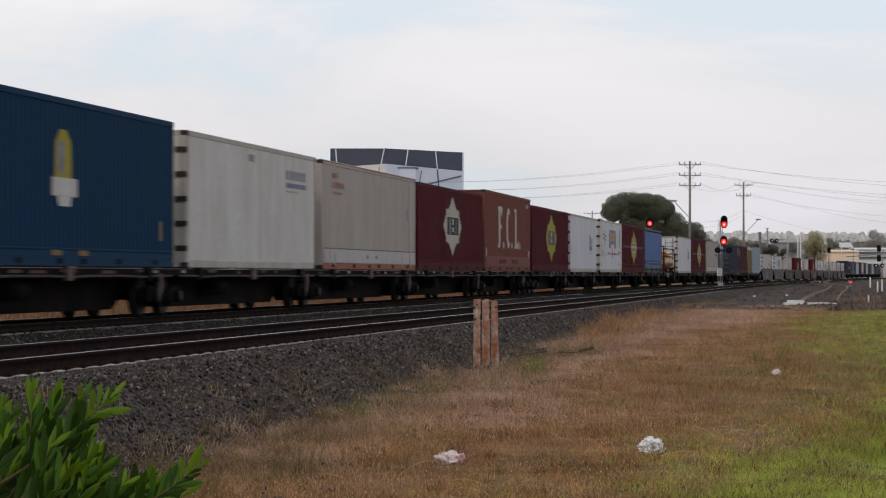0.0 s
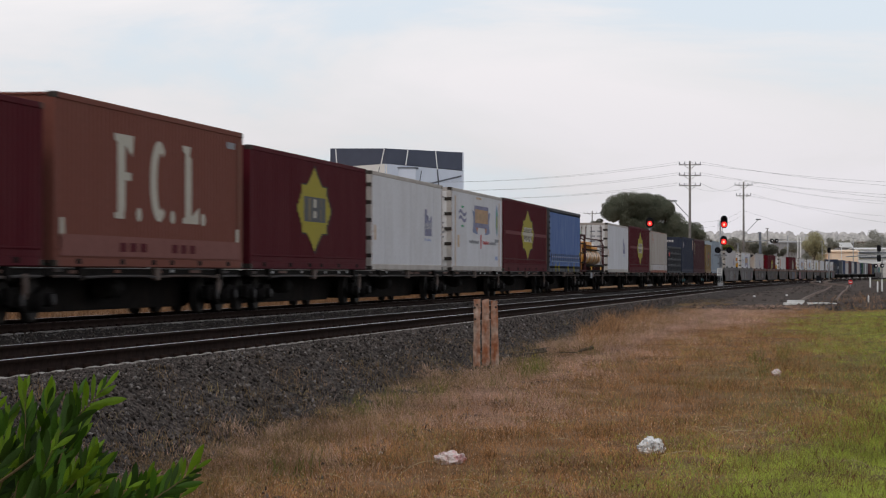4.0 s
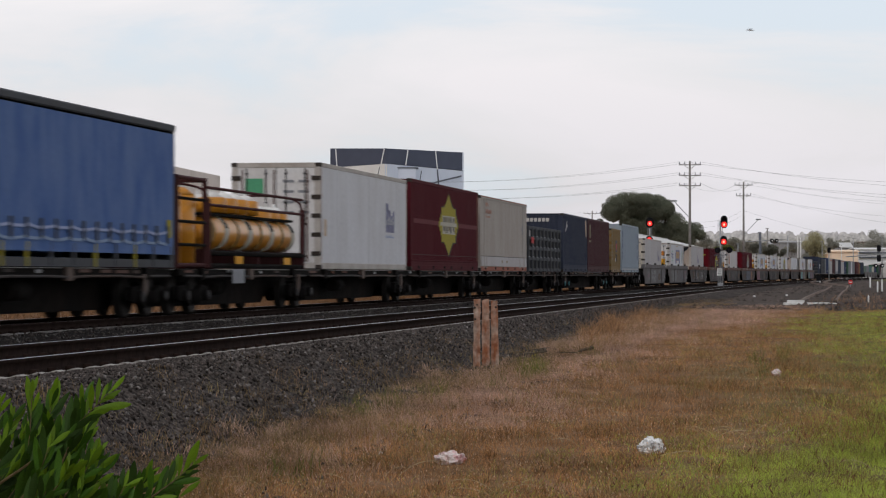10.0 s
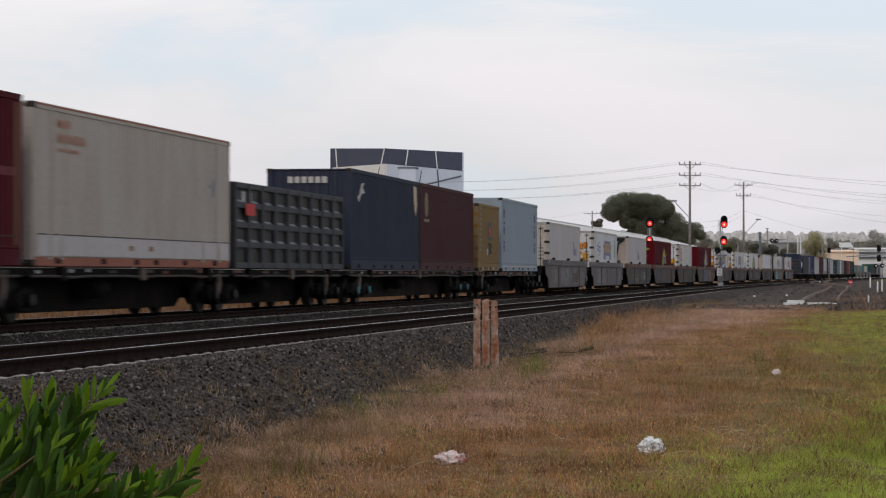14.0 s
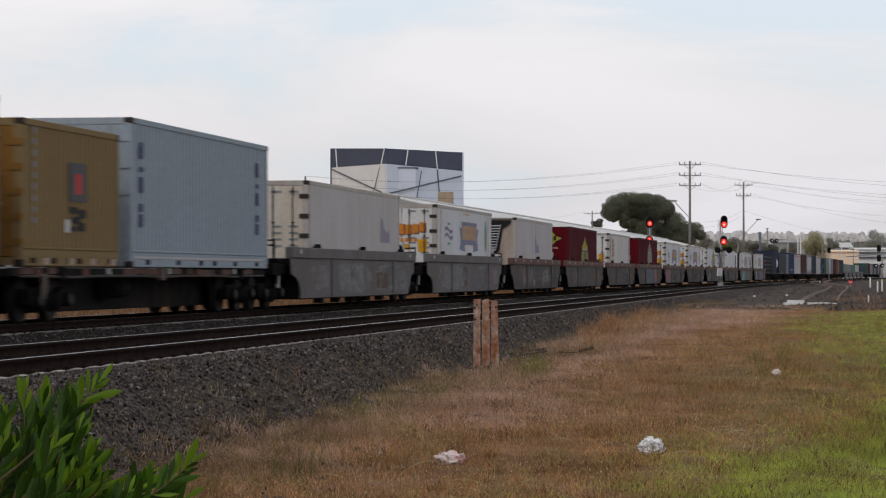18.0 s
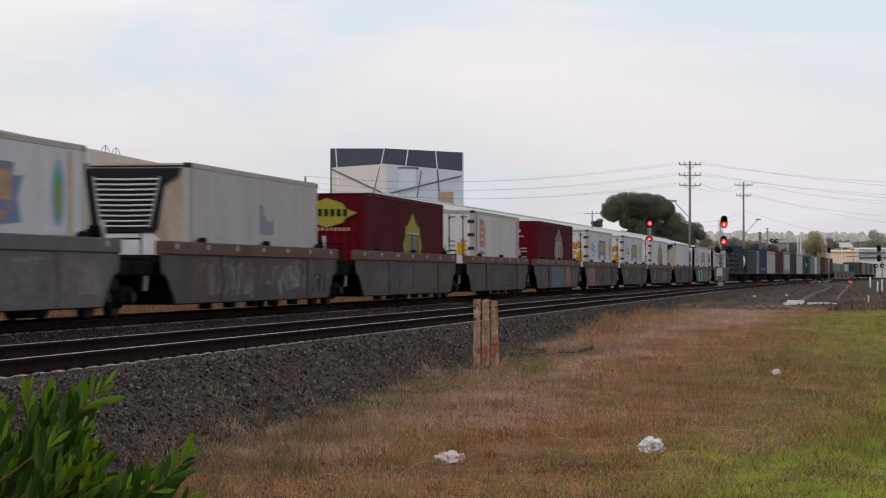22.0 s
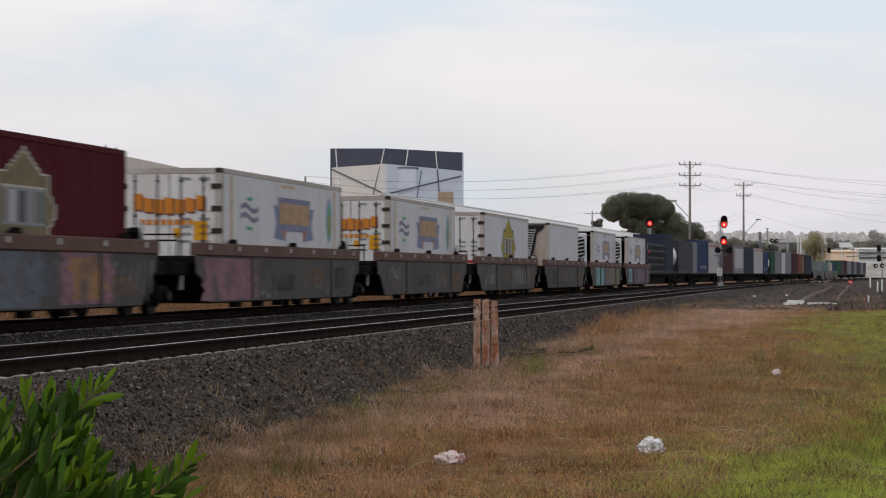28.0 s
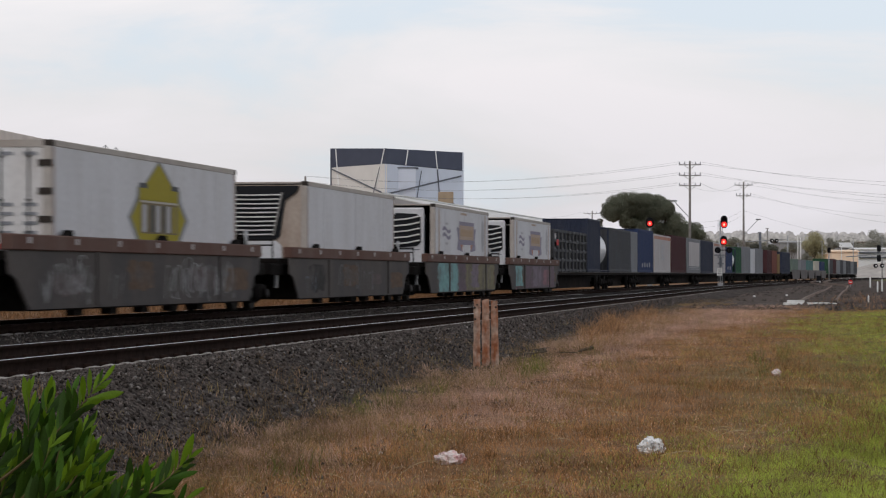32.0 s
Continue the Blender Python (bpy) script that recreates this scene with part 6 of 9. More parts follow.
PANELS = {25: ((0.34, 0.60, 0.30, 1.28, 'spray_blue'), (0.66, 0.83, 0.33, 1.29, 'spray_pink'), (0.69, 0.80, 0.42, 1.2, 'spray_orange')),
          26: ((0.03, 0.30, 0.30, 1.25, 'spray_pink'),), 27: ((0.11, 0.20, 0.72, 1.15, 'spray_white'),),
          30: ((0.14, 0.40, 0.29, 1.28, 'spray_teal'), (0.40, 0.52, 0.29, 1.28, 'spray_plum'), (0.50, 0.92, 0.31, 1.27, 'spray_khaki'), (0.58, 0.68, 0.4, 1.28, 'spray_lilac')),
          31: ((0.12, 0.24, 0.4, 1.25, 'spray_teal'), (0.30, 0.9, 0.3, 1.27, 'spray_plum'), (0.45, 0.62, 0.35, 1.25, 'spray_lilac'), (0.66, 0.78, 0.4, 1.1, 'spray_pink')), 20: ((0.30, 0.62, 0.29, 1.28, 'spray_faint'), (0.36, 0.52, 0.5, 1.15, 'spray_white'), (0.62, 0.95, 0.29, 1.28, 'spray_faint'), (0.66, 0.90, 0.45, 1.2, 'spray_grey')),
          21: ((0.1, 0.5, 0.3, 1.28, 'spray_faint'), (0.55, 0.9, 0.3, 1.25, 'spray_grey')),
          22: ((0.22, 0.46, 0.32, 1.2, 'spray_white'), (0.6, 0.82, 0.4, 1.2, 'spray_white')), 28: ((0.55, 0.85, 0.32, 1.2, 'spray_white'), (0.1, 0.25, 0.4, 1.2, 'spray_white'))}


def blob_panel(w, x0, x1, z0, z1, key, seed):
    """A loose-edged patch of old spray paint."""
    n = 44
    pts = []
    for i in range(n):
        a = math.tau * i / n
        k = 1.0 / max(abs(math.cos(a)), abs(math.sin(a))) ** 0.7
        q = 0.80 + 0.20 * noise.noise((math.cos(a) * 2.3, math.sin(a) * 2.3, seed * 1.7)) + 0.10 * noise.noise((math.cos(a) * 7, math.sin(a) * 7, seed * 3.1))
        pts.append(((x0 + x1) / 2 + (x1 - x0) / 2 * k * q * math.cos(a), min(1.29, max(0.29, (z0 + z1) / 2 + (z1 - z0) / 2 * k * q * math.sin(a)))))
    bm = bmesh.new()
    bm.faces.new([bm.verts.new((x, -1.4125 - 0.0006 * (seed % 6), z)) for x, z in pts])
    part("spray_paint_patch", bm, M[key], w, "patch of old spray paint")


def spray_fill(w, x0, x1, z0, z1, key, seed):
    """A full-height field of spray paint with ragged upright edges."""
    rs = random.Random(seed + int(x0 * 10))
    zs = np.linspace(z0, z1, 9)
    left = [(x0 + rs.uniform(-0.28, 0.28), z) for z in zs]
    right = [(x1 + rs.uniform(-0.32, 0.32), z) for z in zs[::-1]]
    bm = bmesh.new()
    bm.faces.new([bm.verts.new((x, -1.4145 - 0.0007 * (seed % 8), z)) for x, z in left + right])
    part("spray_paint_field", bm, M[key], w, "ragged field of coloured spray paint")


def spray_tag(w, x0, x1, z0, z1, key, seed):
    """A cluster of looping spray-can strokes."""
    rs = random.Random(seed * 7 + int(x0 * 10))
    n = max(5, int((x1 - x0) / 0.26))
    for k in range(n):
        cx, cz = x0 + (x1 - x0) * (k + rs.random()) / n, (z0 + z1) / 2 + rs.uniform(-0.08, 0.08)
        ax, az, ph = rs.uniform(0.12, 0.34), (z1 - z0) * rs.uniform(0.30, 0.48), rs.uniform(0, 6.3)
        turn, wide, lean = rs.uniform(2.6, 5.6), rs.uniform(0.022, 0.045), rs.uniform(-0.3, 0.3)
        y, prev = -1.4185 - 0.0005 * k, None
        bm = bmesh.new()
        for i in range(15):
            a = ph + turn * i / 14
            px, pz = ax * math.cos(a), az * math.sin(a * 1.0 + 0.4 * math.sin(a * 2 + ph))
            t = wide * (0.5 + 0.5 * math.sin(math.pi * (i + 0.6) / 15))
            zz = min(1.27, max(0.31, cz + pz))
            now = [bm.verts.new((cx + px + lean * pz - t, y, zz)), bm.verts.new((cx + px + lean * pz + t, y, zz + 0.012))]
            if prev:
                bm.faces.new((prev[0], prev[1], now[1], now[0]))
            prev = now
        part("spray_paint_stroke", bm, M[key], w, "chalky white spray paint stroke")


def well_wagon(s0, s1, first=False, dark=False, seed=0, far=False):
    """A low well wagon round the container that stands from s0 to s1."""
    mid, L = (s0 + s1) / 2, s1 - s0
    h = L / 2
    f, r = -h - 3.0, h + 1.7
    lab = "grimy grey well wagon with rust-brown top chord" if dark else "weathered light grey well wagon"
    w = thing("well_wagon", lab, "rail wagon", "well wagons of the freight train")
    pk, ck = ('well_dark', 'chord') if dark else ('well', 'well')
    arch = [(f + 0.45, 0.80), (f + 1.15, 0.27)] if dark else [(f + 0.25 + 0.95 * math.sin(a), 0.27 + 0.58 * math.cos(a)) for a in np.linspace(0.0, math.pi / 2, 7)]
    prof = [(f, 1.3), (f + 0.05, 0.90), *arch, (r - 1.15, 0.27), (r - 0.5, 0.85), (r - 0.05, 0.95), (r, 1.3)]
    for out in (-1, 1):
        bm = bmesh.new()
        ya, yb = sorted((out * 1.37, out * 1.41))
        prism(bm, prof, 1, ya, yb)
        part("side_plate", bm, M[pk], w)
        bm = bmesh.new()
        ya, yb = sorted((out * 1.25, out * 1.46))
        box(bm, f, r, ya, yb, 1.3, 1.58, 0.02)
        part("top_chord", bm, M[ck], w, "rust-brown top chord" if dark else "")
    bm = bmesh.new()
    box(bm, f + 1.5, r - 1.3, -1.36, 1.36, 0.24, 0.34)
    part("well_floor", bm, M['under'], w)
    for x0, x1 in ((f - 1.3, f + 1.3), (r - 1.2, r + 1.35)):
        bm = bmesh.new()
        box(bm, x0, x1, -1.22, 1.22, 0.86, 1.16, 0.03)
        part("end_platform", bm, M['under'], w)
    for x in (f + 1.1, r - 1.1):
        bm = bmesh.new()
        box(bm, x - 0.05, x + 0.05, -1.365, 1.365, 0.25, 1.3)
        part("well_bulkhead", bm, M['under'], w)
    bm = bmesh.new()
    box(bm, f - 0.62, f - 0.12, -1.2, -0.5, 1.16, 1.26, 0.02)
    part("end_step_plate", bm, M['under'], w)
    if not far:
        for k in (0.28, 0.79):
            bm = bmesh.new()
            x = f + (r - f) * k
            box(bm, x - 0.11, x + 0.11, -1.455, -1.41, 0.3, 1.3, 0.012)
            part("stiffener", bm, M[pk], w)
        for i in range(7):
            x = f + 1.0 + (r - f - 2.0) * i / 6
            bm = bmesh.new()
            box(bm, x - 0.09, x + 0.09, -1.466, -1.458, 1.42, 1.53)
            part("reflector", bm, M['white_dull'] if dark or i in (0, 6) else M['well'], w)
        for x in (-h + 0.5, 0.0, h - 0.6):
            bm = bmesh.new()
            prism(bm, [(x - 0.28, 1.58), (x + 0.25, 1.58), (x + 0.22, 1.68), (x + 0.02, 1.69)], 1, -1.42, -1.30)
            part("container_guide", bm, M['under'], w)
        for x in (f - 0.15, r + 0.05):
            for p, q in (((x, -1.0, 0.9), (x, -1.0, 1.78)), ((x, 0.6, 0.9), (x, 0.6, 1.78)), ((x, -1.0, 1.75), (x, 0.6, 1.75)), ((x, -1.0, 1.62), (x, 0.6, 1.62))):
                bm = bmesh.new()
                tube(bm, p, q, 0.02, 6)
                part("handrail_bar", bm, M['under'], w)
        bm = bmesh.new()
        box(bm, r + 0.1, r + 0.3, -0.95, -0.75, 1.1, 1.85, 0.02)
        part("brake_stand", bm, M['under'], w)
        bm = bmesh.new()
        tube(bm, (r + 0.2, -1.02, 1.45), (r + 0.2, -1.02, 1.95), 0.05, 8)
        part("brake_cylinder", bm, M['galv'], w, "bright brake cylinder")
        bm = bmesh.new()
        prism(bm, [(f - 0.55, 0.55), (f - 0.35, 0.55), (f - 0.25, 0.95), (f - 0.45, 0.95)], 1, -1.18, -1.12)
        part("end_step", bm, M['tread'], w, "bright worn step")
        for i in range(5):
            bm = bmesh.new()
            x = f + 4.5 + i * 2.3
            box(bm, x - 0.25, x + 0.25, -1.3, -1.1, 0.12, 0.26)
            part("floor_bracket", bm, M['under'], w)
        graffiti(w, random.Random(seed), f, r, 4)
        rs = random.Random(seed * 3 + 1)
        worn = [(u, u + rs.uniform(0.10, 0.22), rs.uniform(0.3, 0.55), rs.uniform(0.9, 1.28), rs.choice(('spray_dark', 'spray_purple', 'spray_brown', 'spray_brown') if dark else ('spray_faint', 'spray_brown', 'spray_faint', 'spray_purple'))) for u in (0.12, 0.38, 0.62, 0.8)]
        for k, (a, b, z0, z1, key) in enumerate(worn + list(PANELS.get(seed, ()))):
            {'spray_white': spray_tag, 'spray_teal': spray_fill, 'spray_plum': spray_fill, 'spray_khaki': spray_fill, 'spray_lilac': spray_fill, 'spray_pink': spray_fill, 'spray_orange': spray_fill, 'spray_blue': spray_fill}.get(key, blob_panel)(w, f + (r - f) * a, f + (r - f) * min(b, 0.95), z0, z1, key, k)
    bogie(w, r + 0.85, False, far)
    if first:
        bogie(w, f - 1.0, False, far)
    MOVERS.append((w, mid, 0.0))


FLAT_Z, WELL_Z = 1.03, 0.44
for _n, _c in (('dark', (0.045, 0.042, 0.042)), ('faint', (0.20, 0.195, 0.195)), ('brown', (0.125, 0.085, 0.062)), ('purple', (0.125, 0.10, 0.10)), ('white', (0.36, 0.36, 0.365)), ('grey', (0.15, 0.145, 0.15)), ('pink', (0.26, 0.14, 0.165)), ('blue', (0.135, 0.15, 0.18)), ('orange', (0.32, 0.175, 0.09)), ('teal', (0.20, 0.36, 0.36)), ('plum', (0.15, 0.115, 0.135)), ('khaki', (0.20, 0.18, 0.115)), ('lilac', (0.20, 0.165, 0.20))):
    M['spray_' + _n] = mat('faded_spray_' + _n, _c, 0.7, grain=0.3, grain_scale=7, stain=(0.11, 0.10, 0.095), stain_amt=1.0, stain_scale=1.6, spec=0.05)


def build_train():
    r = "reefer"
    Z = FLAT_Z
    container(-2.6, 12.4, 3.08, Z, 'blue', "deep blue corrugated container with a yellow emblem", marks="upright")
    container(13.5, 27.3, 2.98, Z, 'white', "off-white insulated container with grey printed lines", r, "doors", "grey_lines", 'post_grime', 'door_cream')
    container(28.2, 43.7, 2.98, Z, 'beige', "beige ribbed container with rusty posts", marks="beige_panel", frame_key='beige')
    container(44.3, 59.7, 2.92, Z, 'red', "dark red corrugated container with a white stepped star", marks="star_white")
    container(60.4, 75.2, 3.18, Z, 'brown_red', "tall faded brown-red container with cream painted blocks", marks="serif_blocks")
    container(76.0, 91.2, 2.96, Z, 'red', "dark red corrugated container with a yellow stepped star", marks="star_yellow")
    container(92.0, 105.9, 2.96, Z, 'white_clean', "white insulated container with a small purple emblem", r, "doors", "house", 'post_grime', 'door_cream')
    container(108.0, 122.0, 2.98, Z, 'white_clean', "white insulated container with a faded ribbon banner", r, "doors", "banner", 'post_grime', 'door_white')
    container(122.5, 138.2, 3.02, Z, 'red', "dark red container with a yellow star and pale band", marks="star_band")
    curtain_box(138.9, 153.5, 3.02, Z)
    cylinder_rack(153.9, 156.4, Z)
    gas_frame(156.7, 166.9, Z)
    container(169.0, 183.0, 2.88, Z, 'white_clean', "clean white insulated container with a small purple emblem", r, "doors", "house", 'post_grime', 'door_white')
    container(183.8, 199.5, 2.98, Z, 'red', "dark red container with a yellow star and pale band", marks="star_band")
    container(200.1, 214.9, 2.92, Z, 'beige', "beige ribbed container with a pale lower panel", marks="beige_panel")
    half_height(215.4, 228.6, 2.02, Z)
    container(229.8, 241.9, 2.9, Z, 'navy', "navy corrugated container with a pale emblem", marks="horse")
    container(242.2, 254.6, 2.9, Z, 'maroon', "dark maroon corrugated container with a gold round emblem", marks="crest")
    container(255.9, 262.0, 2.59, Z, 'tan', "short tan corrugated container with ochre doors", front="doors", marks="tan_marks", door_key='tan_door')
    container(262.9, 275.3, 3.0, Z, 'pale_blue', "pale blue-grey corrugated container with dark upright letters", marks="letters_v", front="doors")
    # spine wagons: one bogie under each joint, two where the sets are coupled
    sets = [(-2.6, 12.4, 27.3, 43.7, 59.7, 75.2), (76.0, 91.2, 105.9, 122.0, 138.2, 153.5), (154.2, 167.2, 183.0, 199.5, 214.9, 228.6)]
    for joints in sets:
        for i in range(5):
            a, b = joints[i] + (0.35 if i else 0.0), joints[i + 1] + (0.3 if i < 4 else 0.0)
            bg = [b - (0.5 if i < 4 else 1.5)]
            if i == 0:
                bg.append(a + 1.5)
            flat_wagon(a, b, bg)
    flat_wagon(229.5, 254.9, [232.0, 252.4], "black flat wagon with teal axle boxes", teal=True)
    flat_wagon(255.6, 275.3, [258.0, 272.9], "dirty brown-black flat wagon", brown=True)
    W = WELL_Z
    wells = [(280.2, 294.4, 2.93, 'white_dull', "doors", "house_low", "dulled white insulated container in a well wagon", 'door_cream', False),
             (302.0, 316.1, 2.87, 'white_clean', "doors", "banner", "white insulated container with a faded ribbon banner", 'door_white', False),
             (324.0, 337.8, 2.88, 'white_dull', "unit", "house_low", "dulled insulated container with a refrigeration unit", None, True),
             (345.5, 359.9, 2.88, 'red', "ribs", "tree_red", "dark red corrugated container with a yellow notched sign", 'red_bright', True),
             (367.6, 381.3, 2.88, 'white', "doors", "orange_block", "white insulated container with an orange emblem", 'door_white', True),
             (388.7, 403.5, 2.90, 'red', "doors", "tree_gold", "dark red corrugated container with a gold emblem", 'red_bright', True),
             (411.5, 425.7, 2.88, 'white_clean', "doors", "banner", "white insulated container with a faded ribbon banner", 'door_white', True),
             (433.6, 447.2, 2.88, 'white_clean', "doors", "banner", "white insulated container with a faded ribbon banner", 'door_white', True),
             (455.0, 469.3, 2.88, 'white_clean', "doors", "tree_yellow", "white insulated container with a yellow-green emblem", 'door_white', True),
             (477.4, 490.8, 2.90, 'white_clean', "unit", "", "plain white insulated container with a refrigeration unit", None, True),
             (499.0, 512.6, 2.88, 'white_clean', "louvre", "banner_worn", "white container with refrigeration unit and faded banner", None, True),
             (520.6, 534.5, 2.88, 'white_clean', "louvre", "banner_worn", "white container with refrigeration unit and faded banner", None, True)]
    for i, (a, b, H, key, front, marks, lab, dk, dark) in enumerate(wells):
        st = "steel" if key == 'red' else "reefer"
        container(a, b, H, W, key, lab, st, front, marks, 'post_grime' if key.startswith('white') else None, dk)
        well_wagon(a, b, first=i in (0, 5, 10), dark=dark, seed=20 + i)
    # the rest of the train, far off
    half_height(535.8, 551.4, 2.05, Z, 'charcoal', True)
    container(552.2, 559.2, 2.9, Z, 'navy', "navy corrugated steel container on a far wagon", far=True)
    tank_frame(559.5, 564.7, Z)
    FAR = " corrugated steel container far along the train"
    tail = [(565.0, 579.4, 'charcoal'), (580.0, 584.6, 'grey'), (585.0, 597.4, 'blue_mid'), (598.0, 613.3, 'white_dull'), (614.0, 628.7, 'maroon'), (629.9, 644.7, 'grey'),
            (645.4, 659.4, 'navy'), (660.2, 675.1, 'white_dull'), (675.5, 684.3, 'blue_mid'), (689.3, 697.2, 'green'), (698.2, 710.9, 'grey'), (711.2, 718.2, 'white_clean'),
            (718.5, 731.5, 'grey'), (738.6, 747.8, 'maroon'), (748.2, 757.6, 'brown_red'), (758.8, 763.4, 'tan'), (767.0, 785.2, 'navy'),
            (896.0, 911.0, 'green'), (912.0, 927.5, 'charcoal'), (928.5, 944.0, 'maroon'), (951.0, 965.5, 'grey'), (966.5, 981.0, 'charcoal'), (982.0, 996.0, 'grey'),
            (1004.0, 1019.0, 'charcoal'), (1020.0, 1036.0, 'grey'), (1037.0, 1055.0, 'charcoal')]
    words = {'white_dull': "dulled white", 'white_clean': "clean white", 'blue_mid': "mid-blue", 'grey_green': "grey-green", 'brown_red': "faded brown-red"}
    tall = random.Random(5)
    for a, b, key in tail:
        container(a, b, tall.choice((2.9, 2.9, 2.62, 2.75)) if key != 'tan' else 2.55, Z, key, words.get(key, key) + FAR, far=True, front="doors" if key.startswith('white') else "ribs",
                  marks="" if a > 740 else "far_letters" if key == 'blue_mid' else "far_panel" if a == 629.9 else "far_band" if key == 'white_dull' else "")
    tank_frame(684.6, 689.0, Z)
    for a, b in ((535.5, 564.9), (565.0, 584.8), (585.0, 613.6), (614.0, 645.0), (645.2, 689.1), (689.2, 718.3), (718.4, 731.8), (738.2, 764.0), (766.6, 785.6),
                 (895.6, 927.9), (928.1, 965.8), (966.1, 996.4), (1003.6, 1036.3), (1036.6, 1055.4)):
        flat_wagon(a, b, [a + 2.2, b - 2.2], far=True)
    for i, key in enumerate(('grey_green', 'grey', 'teal', 'cream', 'blue_mid')):
        a = 790.5 + 21.0 * i
        container(a, a + 14.0, 2.7, W, key, "small weathered container in a far well wagon", far=True)
        well_wagon(a, a + 14.0, first=i == 0, far=True)


build_train()


# ---- beyond the railway ----
FPX, HORIZON = 4724.5, 486.4


def spot(x, y, depth):
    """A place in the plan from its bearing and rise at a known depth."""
    return Vector(((x - 784) / FPX * depth, depth, CAM_Z + (HORIZON - y) / FPX * depth))


def yard():
    ss, ds = np.arange(51, 420, 5.0), [9.2, 10, 11, 12, 13, 14, 15, 17, 20, 24, 30, 38, 50]
    verts, faces = [], []
    for s in ss:
        for d in ds:
            edge = max(0.0, 1 - (s - 51) / 14.0)
            x, y, _ = line(s + 5 * noise.noise((d * 0.2, 4.0, s * 0.02)) + (d - 12) * 0.35 * edge, d)
            verts.append((x, y, ground_level(s, d, x, y) + 0.05 - 0.10 * edge))
    k = len(ds)
    for i in range(len(ss) - 1):
        for j in range(k - 1):
            faces.append((i * k + j, i * k + j + 1, (i + 1) * k + j + 1, (i + 1) * k + j))
    m = mat("yard_gravel", (0.082, 0.066, 0.057), 0.95, grain=0.5, grain_scale=1.3, stain=(0.050, 0.041, 0.036), stain_amt=0.8, stain_scale=0.12, bump=1.0, bump_scale=6, spec=0.05)
    tagged(new("gravel_yard", bulk("gravel_yard", verts, faces, m, True)), "dark brown gravelled yard beside the tracks", "ground", kind="structure")
    # low heaps and single stones that stand out of the flat gravel
    rng = np.random.default_rng(31)
    pts = []
    while len(pts) < 9000:
        q, d = 52 + 230 * rng.random() ** 1.8, 9.3 + 30 * rng.random() ** 1.3
        x, y, _h = line(q, d)
        if noise.noise((x * 0.35, y * 0.05, 91.0)) + 0.5 * noise.noise((x * 1.1, y * 0.15, 92.0)) > 0.2 * rng.normal():
            pts.append((x, y, ground_level(q, d, x, y) + 0.04))
    pts = np.array(pts)
    n = len(pts)
    r = 0.03 + 0.07 * rng.random((n, 1)) ** 2
    v = np.empty((n, 6, 3))
    for i, (a, b) in enumerate(((1.3, 0.1), (0.3, 1.2), (-1.2, 0.3), (-0.4, -1.1), (0.9, -0.8))):
        v[:, i] = pts + np.concatenate([a * r, b * r, -0.02 + 0 * r], 1) * (0.7 + 0.6 * rng.random((n, 1)))
    v[:, 5] = pts + np.concatenate([0.4 * r * rng.normal(size=(n, 1)), 0.4 * r * rng.normal(size=(n, 1)), r * (0.7 + 0.6 * rng.random((n, 1)))], 1)
    tri = np.array([(0, 1, 5), (1, 2, 5), (2, 3, 5), (3, 4, 5), (4, 0, 5)])
    f = (tri[None] + 6 * np.arange(n)[:, None, None]).reshape(-1, 3)
    m = mat("yard_stone", (0.085, 0.070, 0.062), 0.95, grain=0.4, grain_scale=6, jitter=0.6, islands=True, spec=0.03)
    tagged(new("yard_stones", bulk("yard_stones", v.reshape(-1, 3), f, m)), "loose dark stones scattered over the gravelled yard", "stones", kind="stuff")


def siding():
    def off(s):
        return 14.15 - 7.55 * float(np.interp(s, [150, 200, 260, 330], [0, 0.10, 0.72, 1.0]))
    tr = thing("track_siding", "rusty dead-end siding in gravel", "railway track", kind="structure")
    for side in (-0.87, 0.57):
        bm = bmesh.new()
        prev = None
        for s in np.arange(66, 331, 4.0):
            x, y, h = line(s, off(s) + side)
            ring = [bm.verts.new((x + o * math.cos(h), y, -0.29 + z + 0.31 * min(1, max(0, (s - 180) / 120)))) for o, z in ((-0.05, 0), (0.05, 0), (0.030, 0.16), (-0.030, 0.16))]
            if prev:
                for i in range(4):
                    bm.faces.new((prev[i], prev[(i + 1) % 4], ring[(i + 1) % 4], ring[i]))
            prev = ring
        part("rail", bm, M['siding_rail'], tr)
    b = thing("buffer_beam", "white-painted timber beams lying across the end of the siding", "buffer stop", m=pose(line(63.5, 13.2)[0] + 0.35, line(63.5, 13.2)[1], -0.36, 0, 0, 2))
    for x0, x1, y, z, t in ((-0.85, 0.95, 0, 0.0, 0.14), (0.55, 1.30, 0.3, 0.0, 0.12), (-0.62, 0.05, 0.5, 0.04, 0.19)):
        bm = bmesh.new()
        box(bm, x0, x1, y, y + 0.25, z, z + t, 0.02)
        part("beam", bm, M['whitewash'], b)


M['siding_rail'] = mat("brown_siding_rail", (0.22, 0.165, 0.135), 0.7, 0.2, grain=0.25, grain_scale=3)


